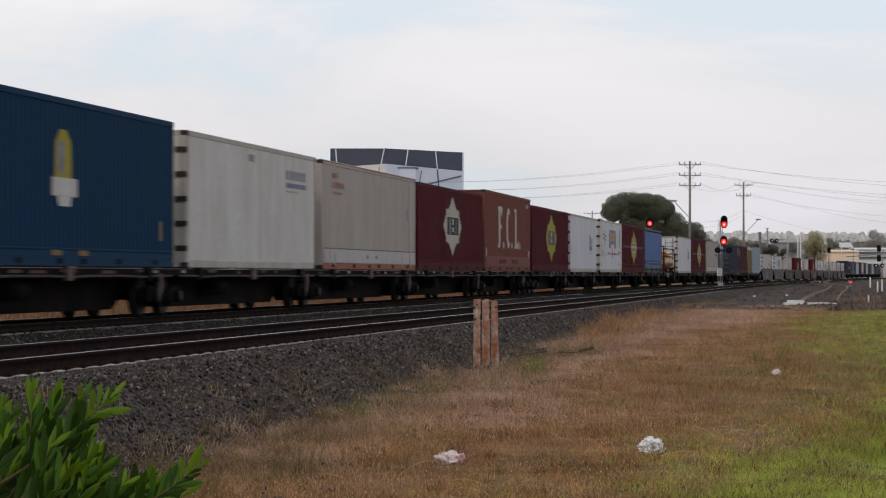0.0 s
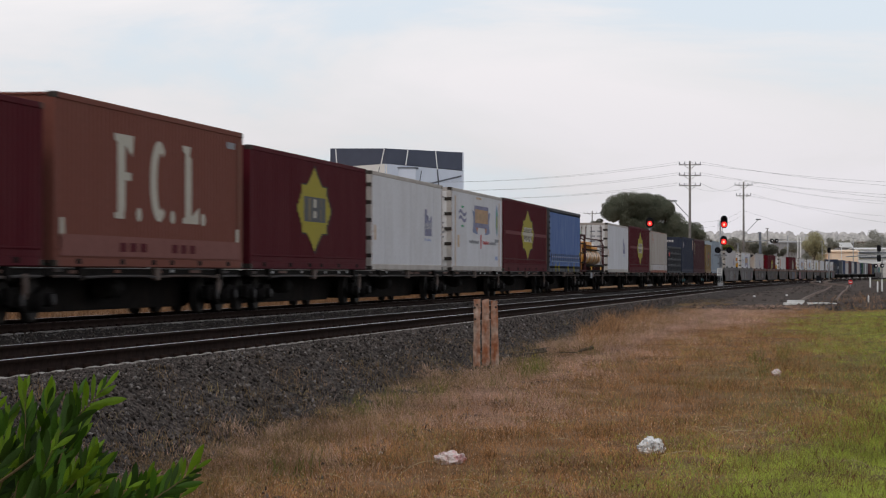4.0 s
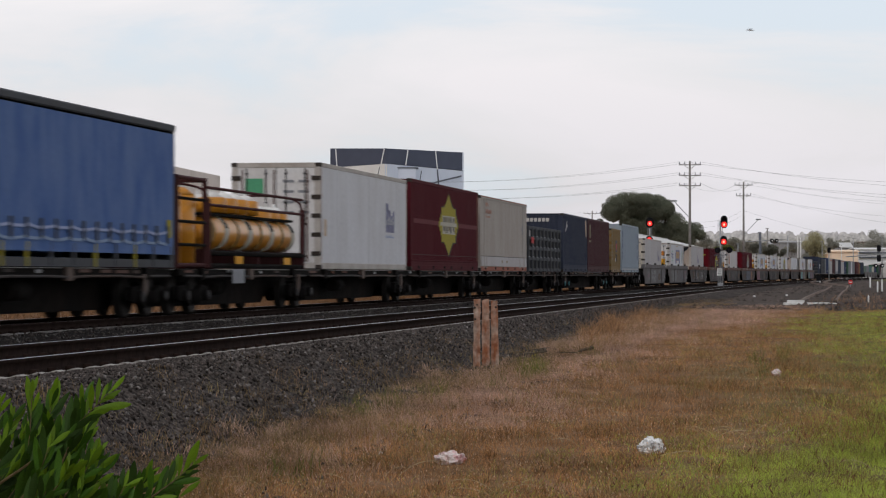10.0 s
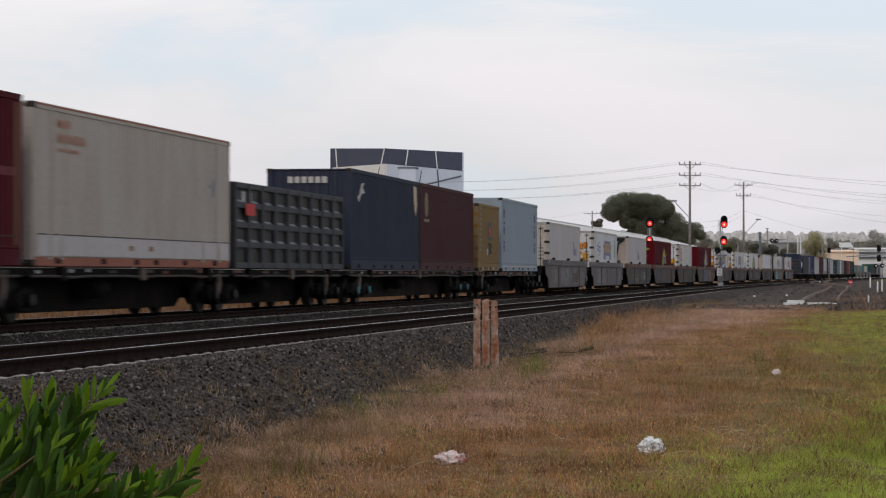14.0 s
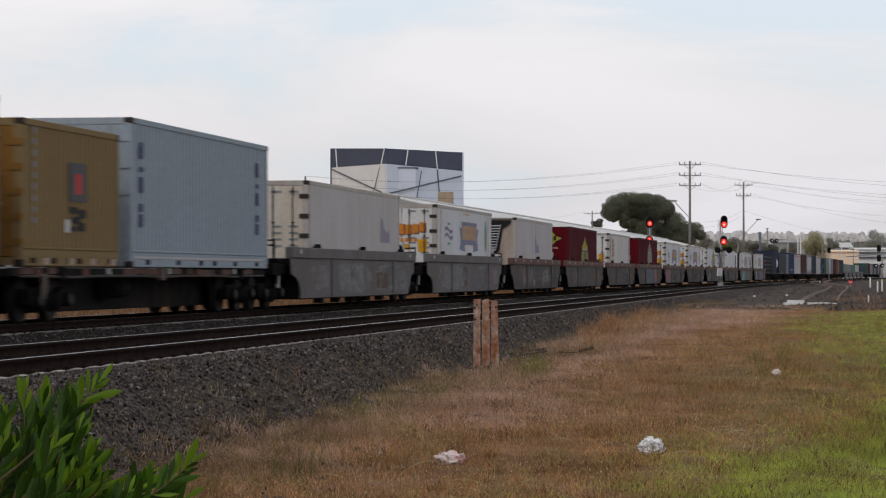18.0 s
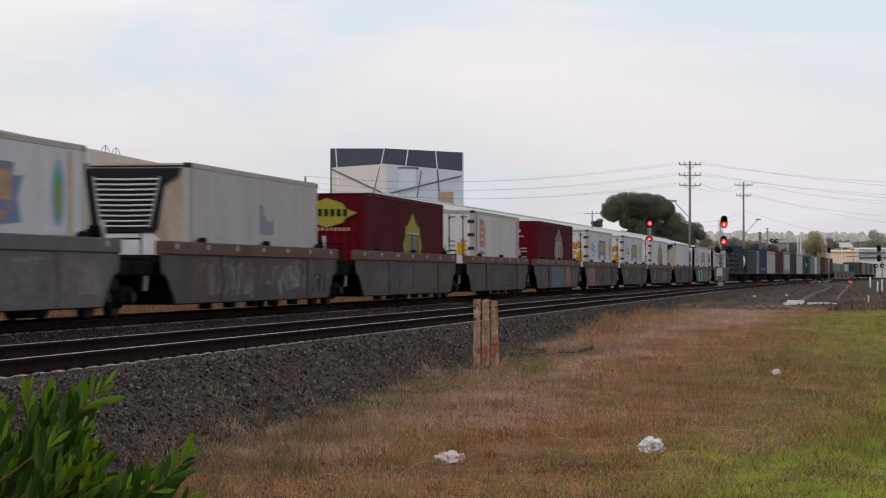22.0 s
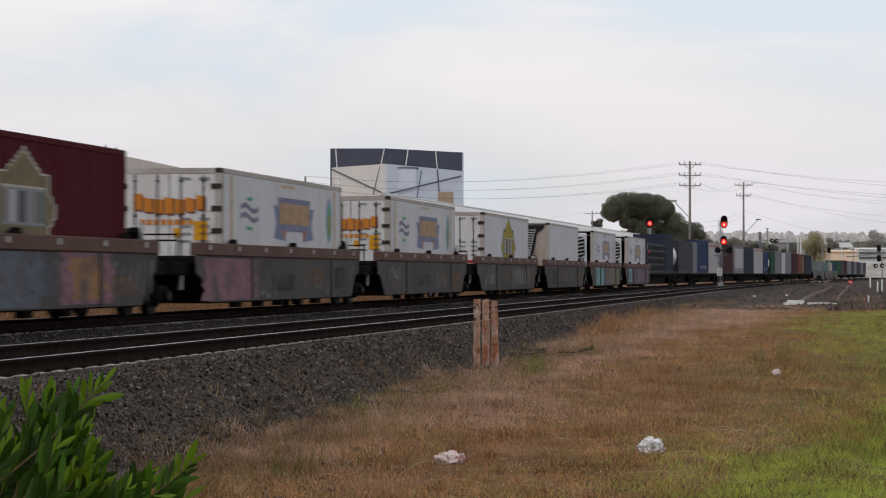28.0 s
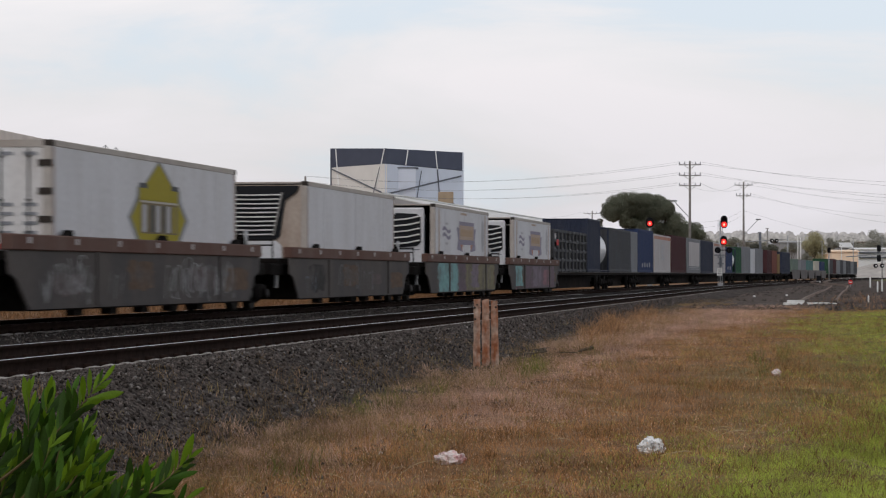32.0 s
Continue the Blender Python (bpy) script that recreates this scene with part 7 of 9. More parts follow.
def post_and_disc():
    p = spot(1505, 506, 232)
    t = thing("stop_disc", "small red stop disc on a short post", "railway sign", m=pose(p.x, p.y, -0.27))
    bm = bmesh.new()
    tube(bm, (0, 0, 0), (0, 0, 0.45), 0.04, 6)
    part("post", bm, M['galv'], t)
    bm = bmesh.new()
    tube(bm, (0, -0.06, 0.5), (0, -0.02, 0.5), 0.20, 16)
    part("disc", bm, M['redsign'], t, "red painted disc")
    bm = bmesh.new()
    box(bm, -0.14, 0.14, -0.07, -0.061, 0.46, 0.53)
    part("disc_bar", bm, M['whitewash'], t)
    for x, top, y0 in ((1540, 490, 510), (1553, 497, 518), (1561, 493, 517), (1537, 521, 534)):
        d = 1.13 * FPX / (y0 - HORIZON)
        p = spot(x, y0, d)
        g = thing("marker_post", "white-painted wooden marker post in the gravel", "post", "white posts by the yard", m=pose(p.x, p.y, -0.29))
        hh = (y0 - top) * d / FPX
        hw = 1.3 * d / FPX
        bm = bmesh.new()
        box(bm, -hw, hw, -hw, hw, 0, hh * 0.92, 0.2 * hw)
        part("shaft", bm, M['whitewash'], g)
        bm = bmesh.new()
        tube(bm, (0, 0, hh * 0.92), (0, 0, hh), hw * 1.2, 4, 0.3 * hw)
        part("cap", bm, M['whitewash'], g)
    p = spot(1449, 497, 330)
    g = thing("ground_signal", "small black ground signal beside the points", "railway signal", m=pose(p.x, p.y, -0.25))
    bm = bmesh.new()
    box(bm, -0.2, 0.2, -0.15, 0.15, 0, 0.35, 0.02)
    part("base", bm, M['whitewash'], g)
    bm = bmesh.new()
    box(bm, -0.3, 0.3, -0.2, 0.1, 0.35, 1.0, 0.05)
    part("head", bm, M['sigblack'], g)


def stumps():
    t = thing("timber_stump_post", "three weathered split timber sleepers standing upright", "post", m=pose(0.716, 44.5, -0.72))
    for i, (x, w, h, lean, yy) in enumerate(((-0.155, 0.11, 1.19, 0.6, 0.0), (0.0, 0.125, 1.185, -0.5, 0.05), (0.155, 0.115, 1.17, -1.4, 0.12))):
        bm = bmesh.new()
        rng = random.Random(i + 3)
        n, k = 12, 8
        prof = [(-0.5, -0.5), (0.0, -0.53), (0.5, -0.5), (0.52, 0.0), (0.5, 0.5), (0.0, 0.48), (-0.5, 0.5), (-0.52, 0.0)]
        prev = None
        for j in range(n + 1):
            z = h * j / n + (0.0 if j < n else 0.0)
            tw = 1 + 0.08 * rng.uniform(-1, 1)
            ring = []
            for a, b in prof:
                dz = rng.uniform(-0.03, 0.015) if j == n else 0
                ring.append(bm.verts.new((x + a * w * tw * (1.06 - 0.1 * j / n) + math.sin(radians(lean)) * z * 0.6, yy + b * 0.2, z + dz)))
            if prev:
                for q in range(k):
                    bm.faces.new((prev[q], prev[(q + 1) % k], ring[(q + 1) % k], ring[q]))
            else:
                bm.faces.new(ring[::-1])
            prev = ring
        bm.faces.new(prev)
        part("sleeper_half", bm, M['timber'], t)
    bm = bmesh.new()
    for x, z, a in ((-0.19, 1.05, 0.022), (-0.18, 0.86, 0.018), (-0.15, 1.10, 0.014), (0.16, 1.06, 0.02)):
        tube(bm, (x, -0.12, z), (x, -0.085, z), a, 8)
    part("bolt_head", bm, M['hinge'], t)
    # fallen stick in the grass
    b = thing("dead_branch", "fallen grey dead branch lying in dry grass", "branch", m=pose(1.55, 49.5, -0.70, 0, 0, 12))
    bm = bmesh.new()
    pts = [(-0.24, 0, 0.05), (-0.1, 0.03, 0.09), (0.1, 0.02, 0.12), (0.22, 0.05, 0.16), (0.31, 0.05, 0.18), (0.36, 0.1, 0.18)]
    for i in range(5):
        tube(bm, pts[i], pts[i + 1], 0.026 + 0.004 * i, 7, 0.030 + 0.004 * i)
    part("stem", bm, M['bark'], b)
    bm = bmesh.new()
    tube(bm, (0.40, 0.02, 0.16), (-0.50, -0.1, 0.05), 0.020, 6, 0.016)
    tube(bm, (-0.10, 0.1, 0.11), (-0.45, -0.05, 0.04), 0.022, 6, 0.016)
    tube(bm, (0.62, 0.02, 0.14), (1.05, 0.3, 0.12), 0.008, 6, 0.012)
    tube(bm, (1.05, 0.3, 0.14), (1.36, 0.3, 0.22), 0.020, 6, 0.040)
    part("twig", bm, M['bark'], b)


def litter():
    def bag(px, py, w, h, key, label, seed):
        g = None
        d = 30.0
        for _ in range(12):
            p = spot(px, py, d)
            g = grass_level(p.x, d)
            d = (CAM_Z - g) * FPX / (py - HORIZON)
        p = spot(px, py, d)
        sx, sz = w * d / FPX / 2, h * d / FPX
        bm = bmesh.new()
        bmesh.ops.create_icosphere(bm, subdivisions=4, radius=1.0)
        for v in bm.verts:
            q = v.co * 2.2
            r = 1 + 0.32 * noise.noise(q + Vector((seed, 0, 0))) + 0.16 * noise.noise(q * 2.2 + Vector((0, seed, 0))) - 0.16 * max(0.0, 1 - 7 * abs(noise.noise(q * 1.9 + Vector((0, 0, seed)))))
            v.co = Vector((v.co.x * sx * r, v.co.y * sx * 0.7 * r, max(-0.02, (v.co.z * 0.5 + 0.22) * sz * r)))
        me = finish("litter_bag", bm, M[key])
        ob = new("litter_bag", me)
        ob.matrix_basis = pose(p.x, d, g + 0.02, 0, 0, seed * 20)
        tagged(ob, label, "litter", "plastic bags in the grass")
    bag(797, 822, 54, 26, 'bagred', "crumpled white and red plastic bag in the grass", 1)
    bag(1154, 803, 52, 32, 'bag', "crumpled white plastic bag in the grass", 2)
    bag(1374, 666, 22, 13, 'bagred', "small crumpled red and white plastic bag", 3)
    bag(674, 808, 11, 7, 'bag', "scrap of white plastic on the ground", 4)
    bag(1335, 527, 5, 4, 'bag', "scrap of white plastic in the gravel", 6)
    bag(1392, 525, 5, 4, 'bag', "scrap of white plastic in the gravel", 7)
    bag(605, 709, 8, 6, 'bag', "scrap of white plastic on the ground", 5)


def signal_mast(s, d, heads, label, top, plate=True, crossing=False, w=0.37):
    x, y, _h = line(s, d)
    t = thing("railway_signal", label, "railway signal", m=pose(x, y, -0.3))
    bm = bmesh.new()
    tube(bm, (0, 0, 0), (0, 0, top), 0.075, 10)
    part("mast", bm, M['galv'], t)
    bm = bmesh.new()
    box(bm, -0.22, 0.22, -0.22, 0.22, 0, 0.5, 0.03)
    part("base_box", bm, M['galv'], t)
    bm = bmesh.new()
    for k in range(int(top / 0.42)):
        tube(bm, (-0.18, 0.16, 0.6 + 0.4 * k), (0.18, 0.16, 0.6 + 0.4 * k), 0.015, 5)
    for a in (-0.18, 0.18):
        tube(bm, (a, 0.16, 0.3), (a, 0.16, top), 0.018, 5)
    part("ladder", bm, M['galv'], t)
    for z, tall, lamp, sx in heads:
        bm = bmesh.new()
        n = 14
        pts = [(sx + w * math.cos(math.pi * i / n), z + tall / 2 - w + w * math.sin(math.pi * i / n)) for i in range(n + 1)]
        pts += [(sx - w * math.cos(math.pi * i / n), z - tall / 2 + w - w * math.sin(math.pi * i / n)) for i in range(n + 1)]
        prism(bm, pts, 1, -0.14, -0.10)
        bk = part("backboard", bm, M['sigblack'], t, "black rounded backing board")
        lz = z - tall / 2 + w + 0.03 if lamp else z
        for q in ([lz] if not lamp else [lz, lz + 0.42] if tall > 0.95 else [lz]):
            bm = bmesh.new()
            pv = None
            for i in range(13):
                a = math.pi * (-0.1 + 1.2 * i / 12)
                ring = [bm.verts.new((sx + r * math.cos(a), yy, q + r * math.sin(a))) for r, yy in ((0.23, -0.14), (0.23, -0.48), (0.21, -0.48), (0.21, -0.14))]
                if pv:
                    for e in range(3):
                        bm.faces.new((pv[e], pv[e + 1], ring[e + 1], ring[e]))
                pv = ring
            part("hood", bm, M['sigblack'], bk)
        if lamp:
            bm = bmesh.new()
            tube(bm, (sx, -0.17, lz), (sx, -0.20, lz), 0.235, 18)
            part("lamp", bm, M['siglamp'], bk, "lit red signal lamp")
            bm = bmesh.new()
            tube(bm, (sx, -0.205, lz - 0.02), (sx, -0.215, lz - 0.02), 0.10, 14)
            part("lamp_core", bm, M['sigcore'], bk, "lit red signal lamp")
    if plate:
        bm = bmesh.new()
        box(bm, -0.29, 0.13, -0.10, -0.085, 1.10, 1.70)
        p = part("number_plate", bm, M['whitewash'], t, "white plate with dark bars")
        for z in (1.22, 1.38, 1.54):
            bm = bmesh.new()
            box(bm, -0.22, 0.06, -0.105, -0.101, z, z + 0.06)
            part("plate_bar", bm, M['graytrim'], p)
    if crossing:
        bm = bmesh.new()
        box(bm, -0.45, 0.95, -0.05, 0.05, 3.20, 3.27)
        part("lamp_arm", bm, M['sigblack'], t)
        for a in (-0.24, 0.74):
            bm = bmesh.new()
            tube(bm, (a, -0.12, 3.23), (a, -0.07, 3.23), 0.26, 18)
            b = part("lamp_target", bm, M['sigblack'], t, "round black lamp board")
            bm = bmesh.new()
            tube(bm, (a, -0.4, 3.23), (a, -0.12, 3.23), 0.12, 12)
            part("lamp_hood", bm, M['sigblack'], b)
        bm = bmesh.new()
        for z, a in ((2.78, 0.45), (2.62, 0.22), (2.05, 0.2)):
            box(bm, -a - 0.05, a + 0.1, -0.12, 0.02, z, z + 0.07)
        box(bm, -0.08, 0.10, -0.2, 0.1, 1.85, 2.6)
        part("relay_box", bm, M['graytrim'], t)


def power_pole(px, depth, top_y, arms, label, lean=0.0):
    p = spot(px, top_y, depth)
    t = thing("power_pole", label, "power pole", "power poles", m=pose(p.x, depth, -0.2))
    H = p.z + 0.2
    bm = bmesh.new()
    tube(bm, (0, 0, 0), (lean, 0, H), 0.17, 10, 0.11)
    part("pole", bm, M['pole'], t)
    ends = []
    for ay, half in arms:
        z = CAM_Z + (HORIZON - ay) / FPX * depth + 0.2
        bm = bmesh.new()
        box(bm, -half, half, -0.09, 0.05, z - 0.05, z + 0.05)
        tube(bm, (-half * 0.55, -0.05, z), (0, -0.1, z - 0.5), 0.025, 5)
        tube(bm, (half * 0.55, -0.05, z), (0, -0.1, z - 0.5), 0.025, 5)
        arm = part("crossarm", bm, M['pole'], t)
        for a in (-half * 0.95, -half * 0.5, half * 0.5, half * 0.95):
            bm = bmesh.new()
            tube(bm, (a, 0, z + 0.07), (a, 0, z + 0.32), 0.05, 6, 0.035)
            part("insulator", bm, M['graytrim'], arm)
            ends.append(Vector((p.x + a, depth, z + 0.32 - 0.2)))
    return ends, t


def cable(a, b, sag, r=0.011, label="thin black overhead power cable"):
    n = 26
    pts = []
    for i in range(n + 1):
        u = i / n
        p = a.lerp(b, u)
        pts.append((p.x, p.y, p.z - sag * 4 * u * (1 - u)))
    verts, faces = [], []
    for x, y, z in pts:
        verts += [(x, y - r, z - r * 0.6), (x, y + r, z - r * 0.6), (x, y, z + r)]
    for i in range(n):
        faces += [(3 * i + j, 3 * i + (j + 1) % 3, 3 * i + 3 + (j + 1) % 3, 3 * i + 3 + j) for j in range(3)]
    me = bulk("overhead_cable", verts, faces, M['wire'])
    tagged(new("overhead_cable", me), label, "cable", "overhead cables")


def street_lamp(t, x0, z0, x1, z1):
    bm = bmesh.new()
    tube(bm, (0, -0.1, z0), (x1 - x0, -0.1, z1), 0.045, 6)
    part("lamp_arm", bm, M['galv'], t)
    bm = bmesh.new()
    box(bm, x1 - x0 - 0.35, x1 - x0 + 0.35, -0.25, 0.05, z1 - 0.06, z1 + 0.10, 0.03)
    part("lamp_head", bm, M['galv'], t)


def poles_and_cables():
    e1, t1 = power_pole(1221, 280, 285, ((292, 1.15), (311, 1.15), (329, 1.15)), "tall weathered timber power pole with three crossarms")
    street_lamp(t1, 0, 7.0, -1.7, 6.9 + 1.9)
    e2, t2 = power_pole(1316, 345, 322, ((328, 1.15), (347, 0.95)), "weathered timber power pole with two crossarms")
    street_lamp(t2, 0, 6.2, 1.9, 8.2)
    e3, _t = power_pole(1048, 520, 373, ((378, 1.7),), "distant timber power pole with one crossarm")
    left = [spot(540, 312 + 10 * i, 330) for i in range(3)]
    lp = thing("power_pole", "weathered timber power pole behind the sheds", "power pole", "power poles", m=pose(left[0].x, 330.6, 0))
    bm = bmesh.new()
    tube(bm, (0, 0, 0), (0, 0, left[0].z), 0.18, 8, 0.13)
    part("pole", bm, M['pole'], lp)
    for k in range(3):
        for a in (0, 2):
            end = left[k] + Vector((0.3 * a, 0, 0.0))
            cable(e1[4 * k + a], end, 1.35 + 0.1 * k)
    right = [spot(1950, y, 230) for y in (326, 342, 352, 366)]
    for i, k in enumerate((1, 3, 5, 7)):
        cable(e1[k], right[i], 0.9)
    for i, k in enumerate((9, 11)):
        cable(e1[k], e2[2 * i + 1], 1.0)
    far_right = [spot(1900, y, 300) for y in (346, 360, 382, 412, 432)]
    for i, k in enumerate((1, 3, 5, 7)):
        cable(e2[k], far_right[i], 1.6)
    cable(spot(1316, 373, 345), far_right[4], 2.2)
    cable(spot(1221, 392, 280), spot(1316, 372, 345), 0.6)
    cable(spot(1221, 402, 280), spot(1316, 380, 345), 0.6)
    cable(e3[0], spot(830, 372, 480), 1.5)


M['tanbox'] = mat('tan_plant_box', (0.34, 0.26, 0.18), 0.8, grain=0.1, grain_scale=1)


def long_shed():
    """A long pale-roofed goods shed that runs along the line behind the train."""
    A, B = Vector((-7.1, 312.0, 0)), Vector((60.3, 715.5, 0))
    u = (B - A).normalized()
    v = Vector((u.y, -u.x, 0))
    t = thing("goods_shed", "long goods shed with a pale metal roof", "building")

    def P(a, d, z):
        q = A + u * a + v * d
        return (q.x, q.y, z)
    L = (B - A).length
    bays = 16
    for i in range(bays):
        a0, a1 = L * i / bays + 0.06, L * (i + 1) / bays - 0.06
        for d0, z0, d1, z1 in ((16.6, 6.4, 0.0, 10.3), (0.0, 10.3, -16.6, 6.4)):
            bm = bmesh.new()
            q = [bm.verts.new(P(*k)) for k in ((a0, d0, z0), (a1, d0, z0), (a1, d1, z1), (a0, d1, z1))]
            w = [bm.verts.new(P(*k)) for k in ((a0, d0, z0 - 0.15), (a1, d0, z0 - 0.15), (a1, d1, z1 - 0.15), (a0, d1, z1 - 0.15))]
            bm.faces.new(q)
            bm.faces.new(w[::-1])
            for k in range(4):
                bm.faces.new((q[k], q[(k + 1) % 4], w[(k + 1) % 4], w[k]))
            part("roof_sheet", bm, M['roof'], t)
    bm = bmesh.new()
    for d in (16.0, -16.0):
        q = [bm.verts.new(P(*k)) for k in ((0, d, -0.4), (L, d, -0.4), (L, d, 6.45), (0, d, 6.45))]
        bm.faces.new(q)
    for a in (0, L):
        bm.faces.new([bm.verts.new(P(a, *k)) for k in ((16, -0.4), (16, 6.4), (0, 10.2), (-16, 6.4), (-16, -0.4))])
    part("wall", bm, M['shedwall'], t)
    for i in range(bays):
        bm = bmesh.new()
        tube(bm, P(L * i / bays, 0.0, 10.4), P(L * (i + 1) / bays, 0.0, 10.4), 0.14, 6)
        part("ridge_cap", bm, M['roof'], t)
    q = spot(789, 362, 367)
    bm = bmesh.new()
    box(bm, q.x - 1.05, q.x + 1.05, 366, 368, 9.6, q.z + 1.7, 0.05)
    part("roof_unit", bm, M['tanbox'], t, "tan rooftop plant box")
    bm = bmesh.new()
    box(bm, q.x - 1.2, q.x + 1.2, 365.9, 368.1, 9.9, q.z + 0.15)
    part("unit_base", bm, M['graytrim'], t)


def near_shed():
    """A flat-fronted store nearer by, with a cream parapet over a grey wall."""
    A, B = Vector((-32.5, 40.0, 0)), Vector((-17.2, 206.0, 0))
    u = (B - A).normalized()
    yaw = math.degrees(math.atan2(u.y, u.x))
    t = thing("railside_store", "long grey store with a cream parapet and roof vents", "building", m=pose(A.x, A.y, 0, 0, 0, yaw))
    L = (B - A).length
    n = 14
    for i in range(n):
        a0, a1 = L * i / n + 0.02, L * (i + 1) / n - 0.02
        bm = bmesh.new()
        box(bm, a0, a1, 0.0, 0.3, 6.55, 8.5, 0.02)
        part("parapet_panel", bm, M['parapet'], t, "cream parapet panel")
        bm = bmesh.new()
        box(bm, a0, a1, 0.12, 0.4, -0.4, 6.55)
        part("wall_panel", bm, M['shedwall'], t)
    bm = bmesh.new()
    box(bm, 0, L, 0.4, 24, -0.4, 6.4)
    part("rear_block", bm, M['shedwall'], t)
    bm = bmesh.new()
    prism(bm, [(0.31, 8.2), (12, 9.0), (24, 8.2), (24, 6.4), (0.31, 6.4)], 0, 0, L)
    part("roof", bm, M['roof'], t)
    for a in (131.5, 134.6, 60.0):
        prev = None
        bm = bmesh.new()
        for i in range(9):
            k = math.pi * i / 8
            w = Vector((a + 1.5 * math.cos(k), 1.2, 8.2 + 0.95 * math.sin(k)))
            if prev:
                tube(bm, prev, w, 0.022, 5, caps=False)
            prev = w
        tube(bm, (a, 1.2, 8.0), (a, 1.2, 9.2), 0.03, 6)
        part("roof_hoop", bm, M['galv'], t)


M['parapet'] = mat("cream_parapet_render", (0.72, 0.665, 0.615), 0.8, grain=0.07, grain_scale=0.8, stain=(0.58, 0.53, 0.48), stain_amt=0.5, stain_scale=0.3, spec=0.1)


def tower():
    """Cream and slate-blue clad block behind the shed."""
    D = 440.0
    c = spot(683, 487, D)
    l, r = spot(587, 487, D + 9), spot(818, 487, D + 14)
    back_l, back_r = Vector((l.x + 3, D + 30, 0)), Vector((r.x - 1, D + 30, 0))
    t = thing("clad_tower", "tall block clad in cream panels under a slate-blue band", "building")

    def Z(y, p):
        return CAM_Z + (HORIZON - y) * p.y / FPX

    def wall(name, a, b, ya0, ya1, yb0, yb1, key, off=0.0, label=""):
        n = Vector((b.y - a.y, -(b.x - a.x), 0)).normalized()
        n = n if n.y < 0 else -n
        bm = bmesh.new()
        o = n * off
        lo = [(a.x + o.x, a.y + o.y, Z(ya1, a)), (b.x + o.x, b.y + o.y, Z(yb1, b)), (b.x + o.x, b.y + o.y, Z(yb0, b)), (a.x + o.x, a.y + o.y, Z(ya0, a))]
        i = n * -0.25
        f1 = [bm.verts.new(p) for p in lo]
        f2 = [bm.verts.new((p[0] + i.x, p[1] + i.y, p[2])) for p in lo]
        bm.faces.new(f1)
        bm.faces.new(f2[::-1])
        for q in range(4):
            bm.faces.new((f1[q], f1[(q + 1) % 4], f2[(q + 1) % 4], f2[q]))
        return part(name, bm, M[key], t, label)

    # left face creamier, right face cooler and darker: shading put into cladding colours
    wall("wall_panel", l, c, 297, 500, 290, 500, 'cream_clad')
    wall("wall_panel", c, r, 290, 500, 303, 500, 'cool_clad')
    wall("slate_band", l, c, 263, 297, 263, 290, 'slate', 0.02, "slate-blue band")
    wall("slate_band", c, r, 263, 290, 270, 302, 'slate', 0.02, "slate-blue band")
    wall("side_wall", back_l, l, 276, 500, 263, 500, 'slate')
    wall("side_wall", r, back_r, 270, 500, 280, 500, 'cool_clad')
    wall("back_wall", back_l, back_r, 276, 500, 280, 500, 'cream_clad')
    bm = bmesh.new()
    bm.faces.new([bm.verts.new((p.x, p.y, Z(y, p))) for p, y in ((l, 266), (c, 266), (r, 273), (back_r, 284), (back_l, 280))])
    part("roof", bm, M['graytrim'], t)

    def strip(a, b, xa, ya, xb, yb, w, key):
        def on(xp, yp):
            u = ((xp - 784) / FPX)
            # where the bearing meets the wall a-b
            den = (b.x - a.x) - u * (b.y - a.y)
            s = (u * a.y - a.x) / den
            q = a.lerp(b, s)
            return Vector((q.x, q.y - 0.08, CAM_Z + (HORIZON - yp) / FPX * q.y))
        p, q = on(xa, ya), on(xb, yb)
        bm = bmesh.new()
        tube(bm, p, q, w, 4)
        part("trim_strip", bm, M[key], t, "white trim" if key == 'whitetrim' else "dark trim")

    for xa, ya, xb, yb in ((594, 264, 599, 330), (680, 264, 664, 340)):
        strip(l, c, xa, ya, xb, yb, 0.13, 'whitetrim')
    strip(c, r, 722, 266, 718, 293, 0.13, 'whitetrim')
    strip(c, r, 771, 268, 774, 300, 0.13, 'whitetrim')
    strip(c, r, 774, 300, 779, 360, 0.15, 'graytrim')
    strip(l, c, 588, 300, 682, 344, 0.15, 'graytrim')
    strip(c, r, 684, 344, 816, 312, 0.15, 'graytrim')
    strip(l, c, 672, 296, 660, 345, 0.10, 'graytrim')
    strip(c, r, 746, 303, 738, 350, 0.10, 'graytrim')
    strip(Vector((c.x, D + 2.0, 0)), Vector((r.x, D + 2.0, 0)), 703, 339.5, 737, 331, 0.15, 'graytrim')
    bm = bmesh.new()
    p, q = spot(703, 298, D + 2.2), spot(736, 350, D + 2.2)
    box(bm, p.x, q.x, D + 2.2, D + 7, 8.0, p.z, 0.05)
    part("stair_bay", bm, M['cool_clad'], t)
    bm = bmesh.new()
    box(bm, p.x - 0.1, q.x + 0.4, D + 2.05, D + 7, p.z, p.z + 0.16)
    part("bay_flashing", bm, M['graytrim'], t)


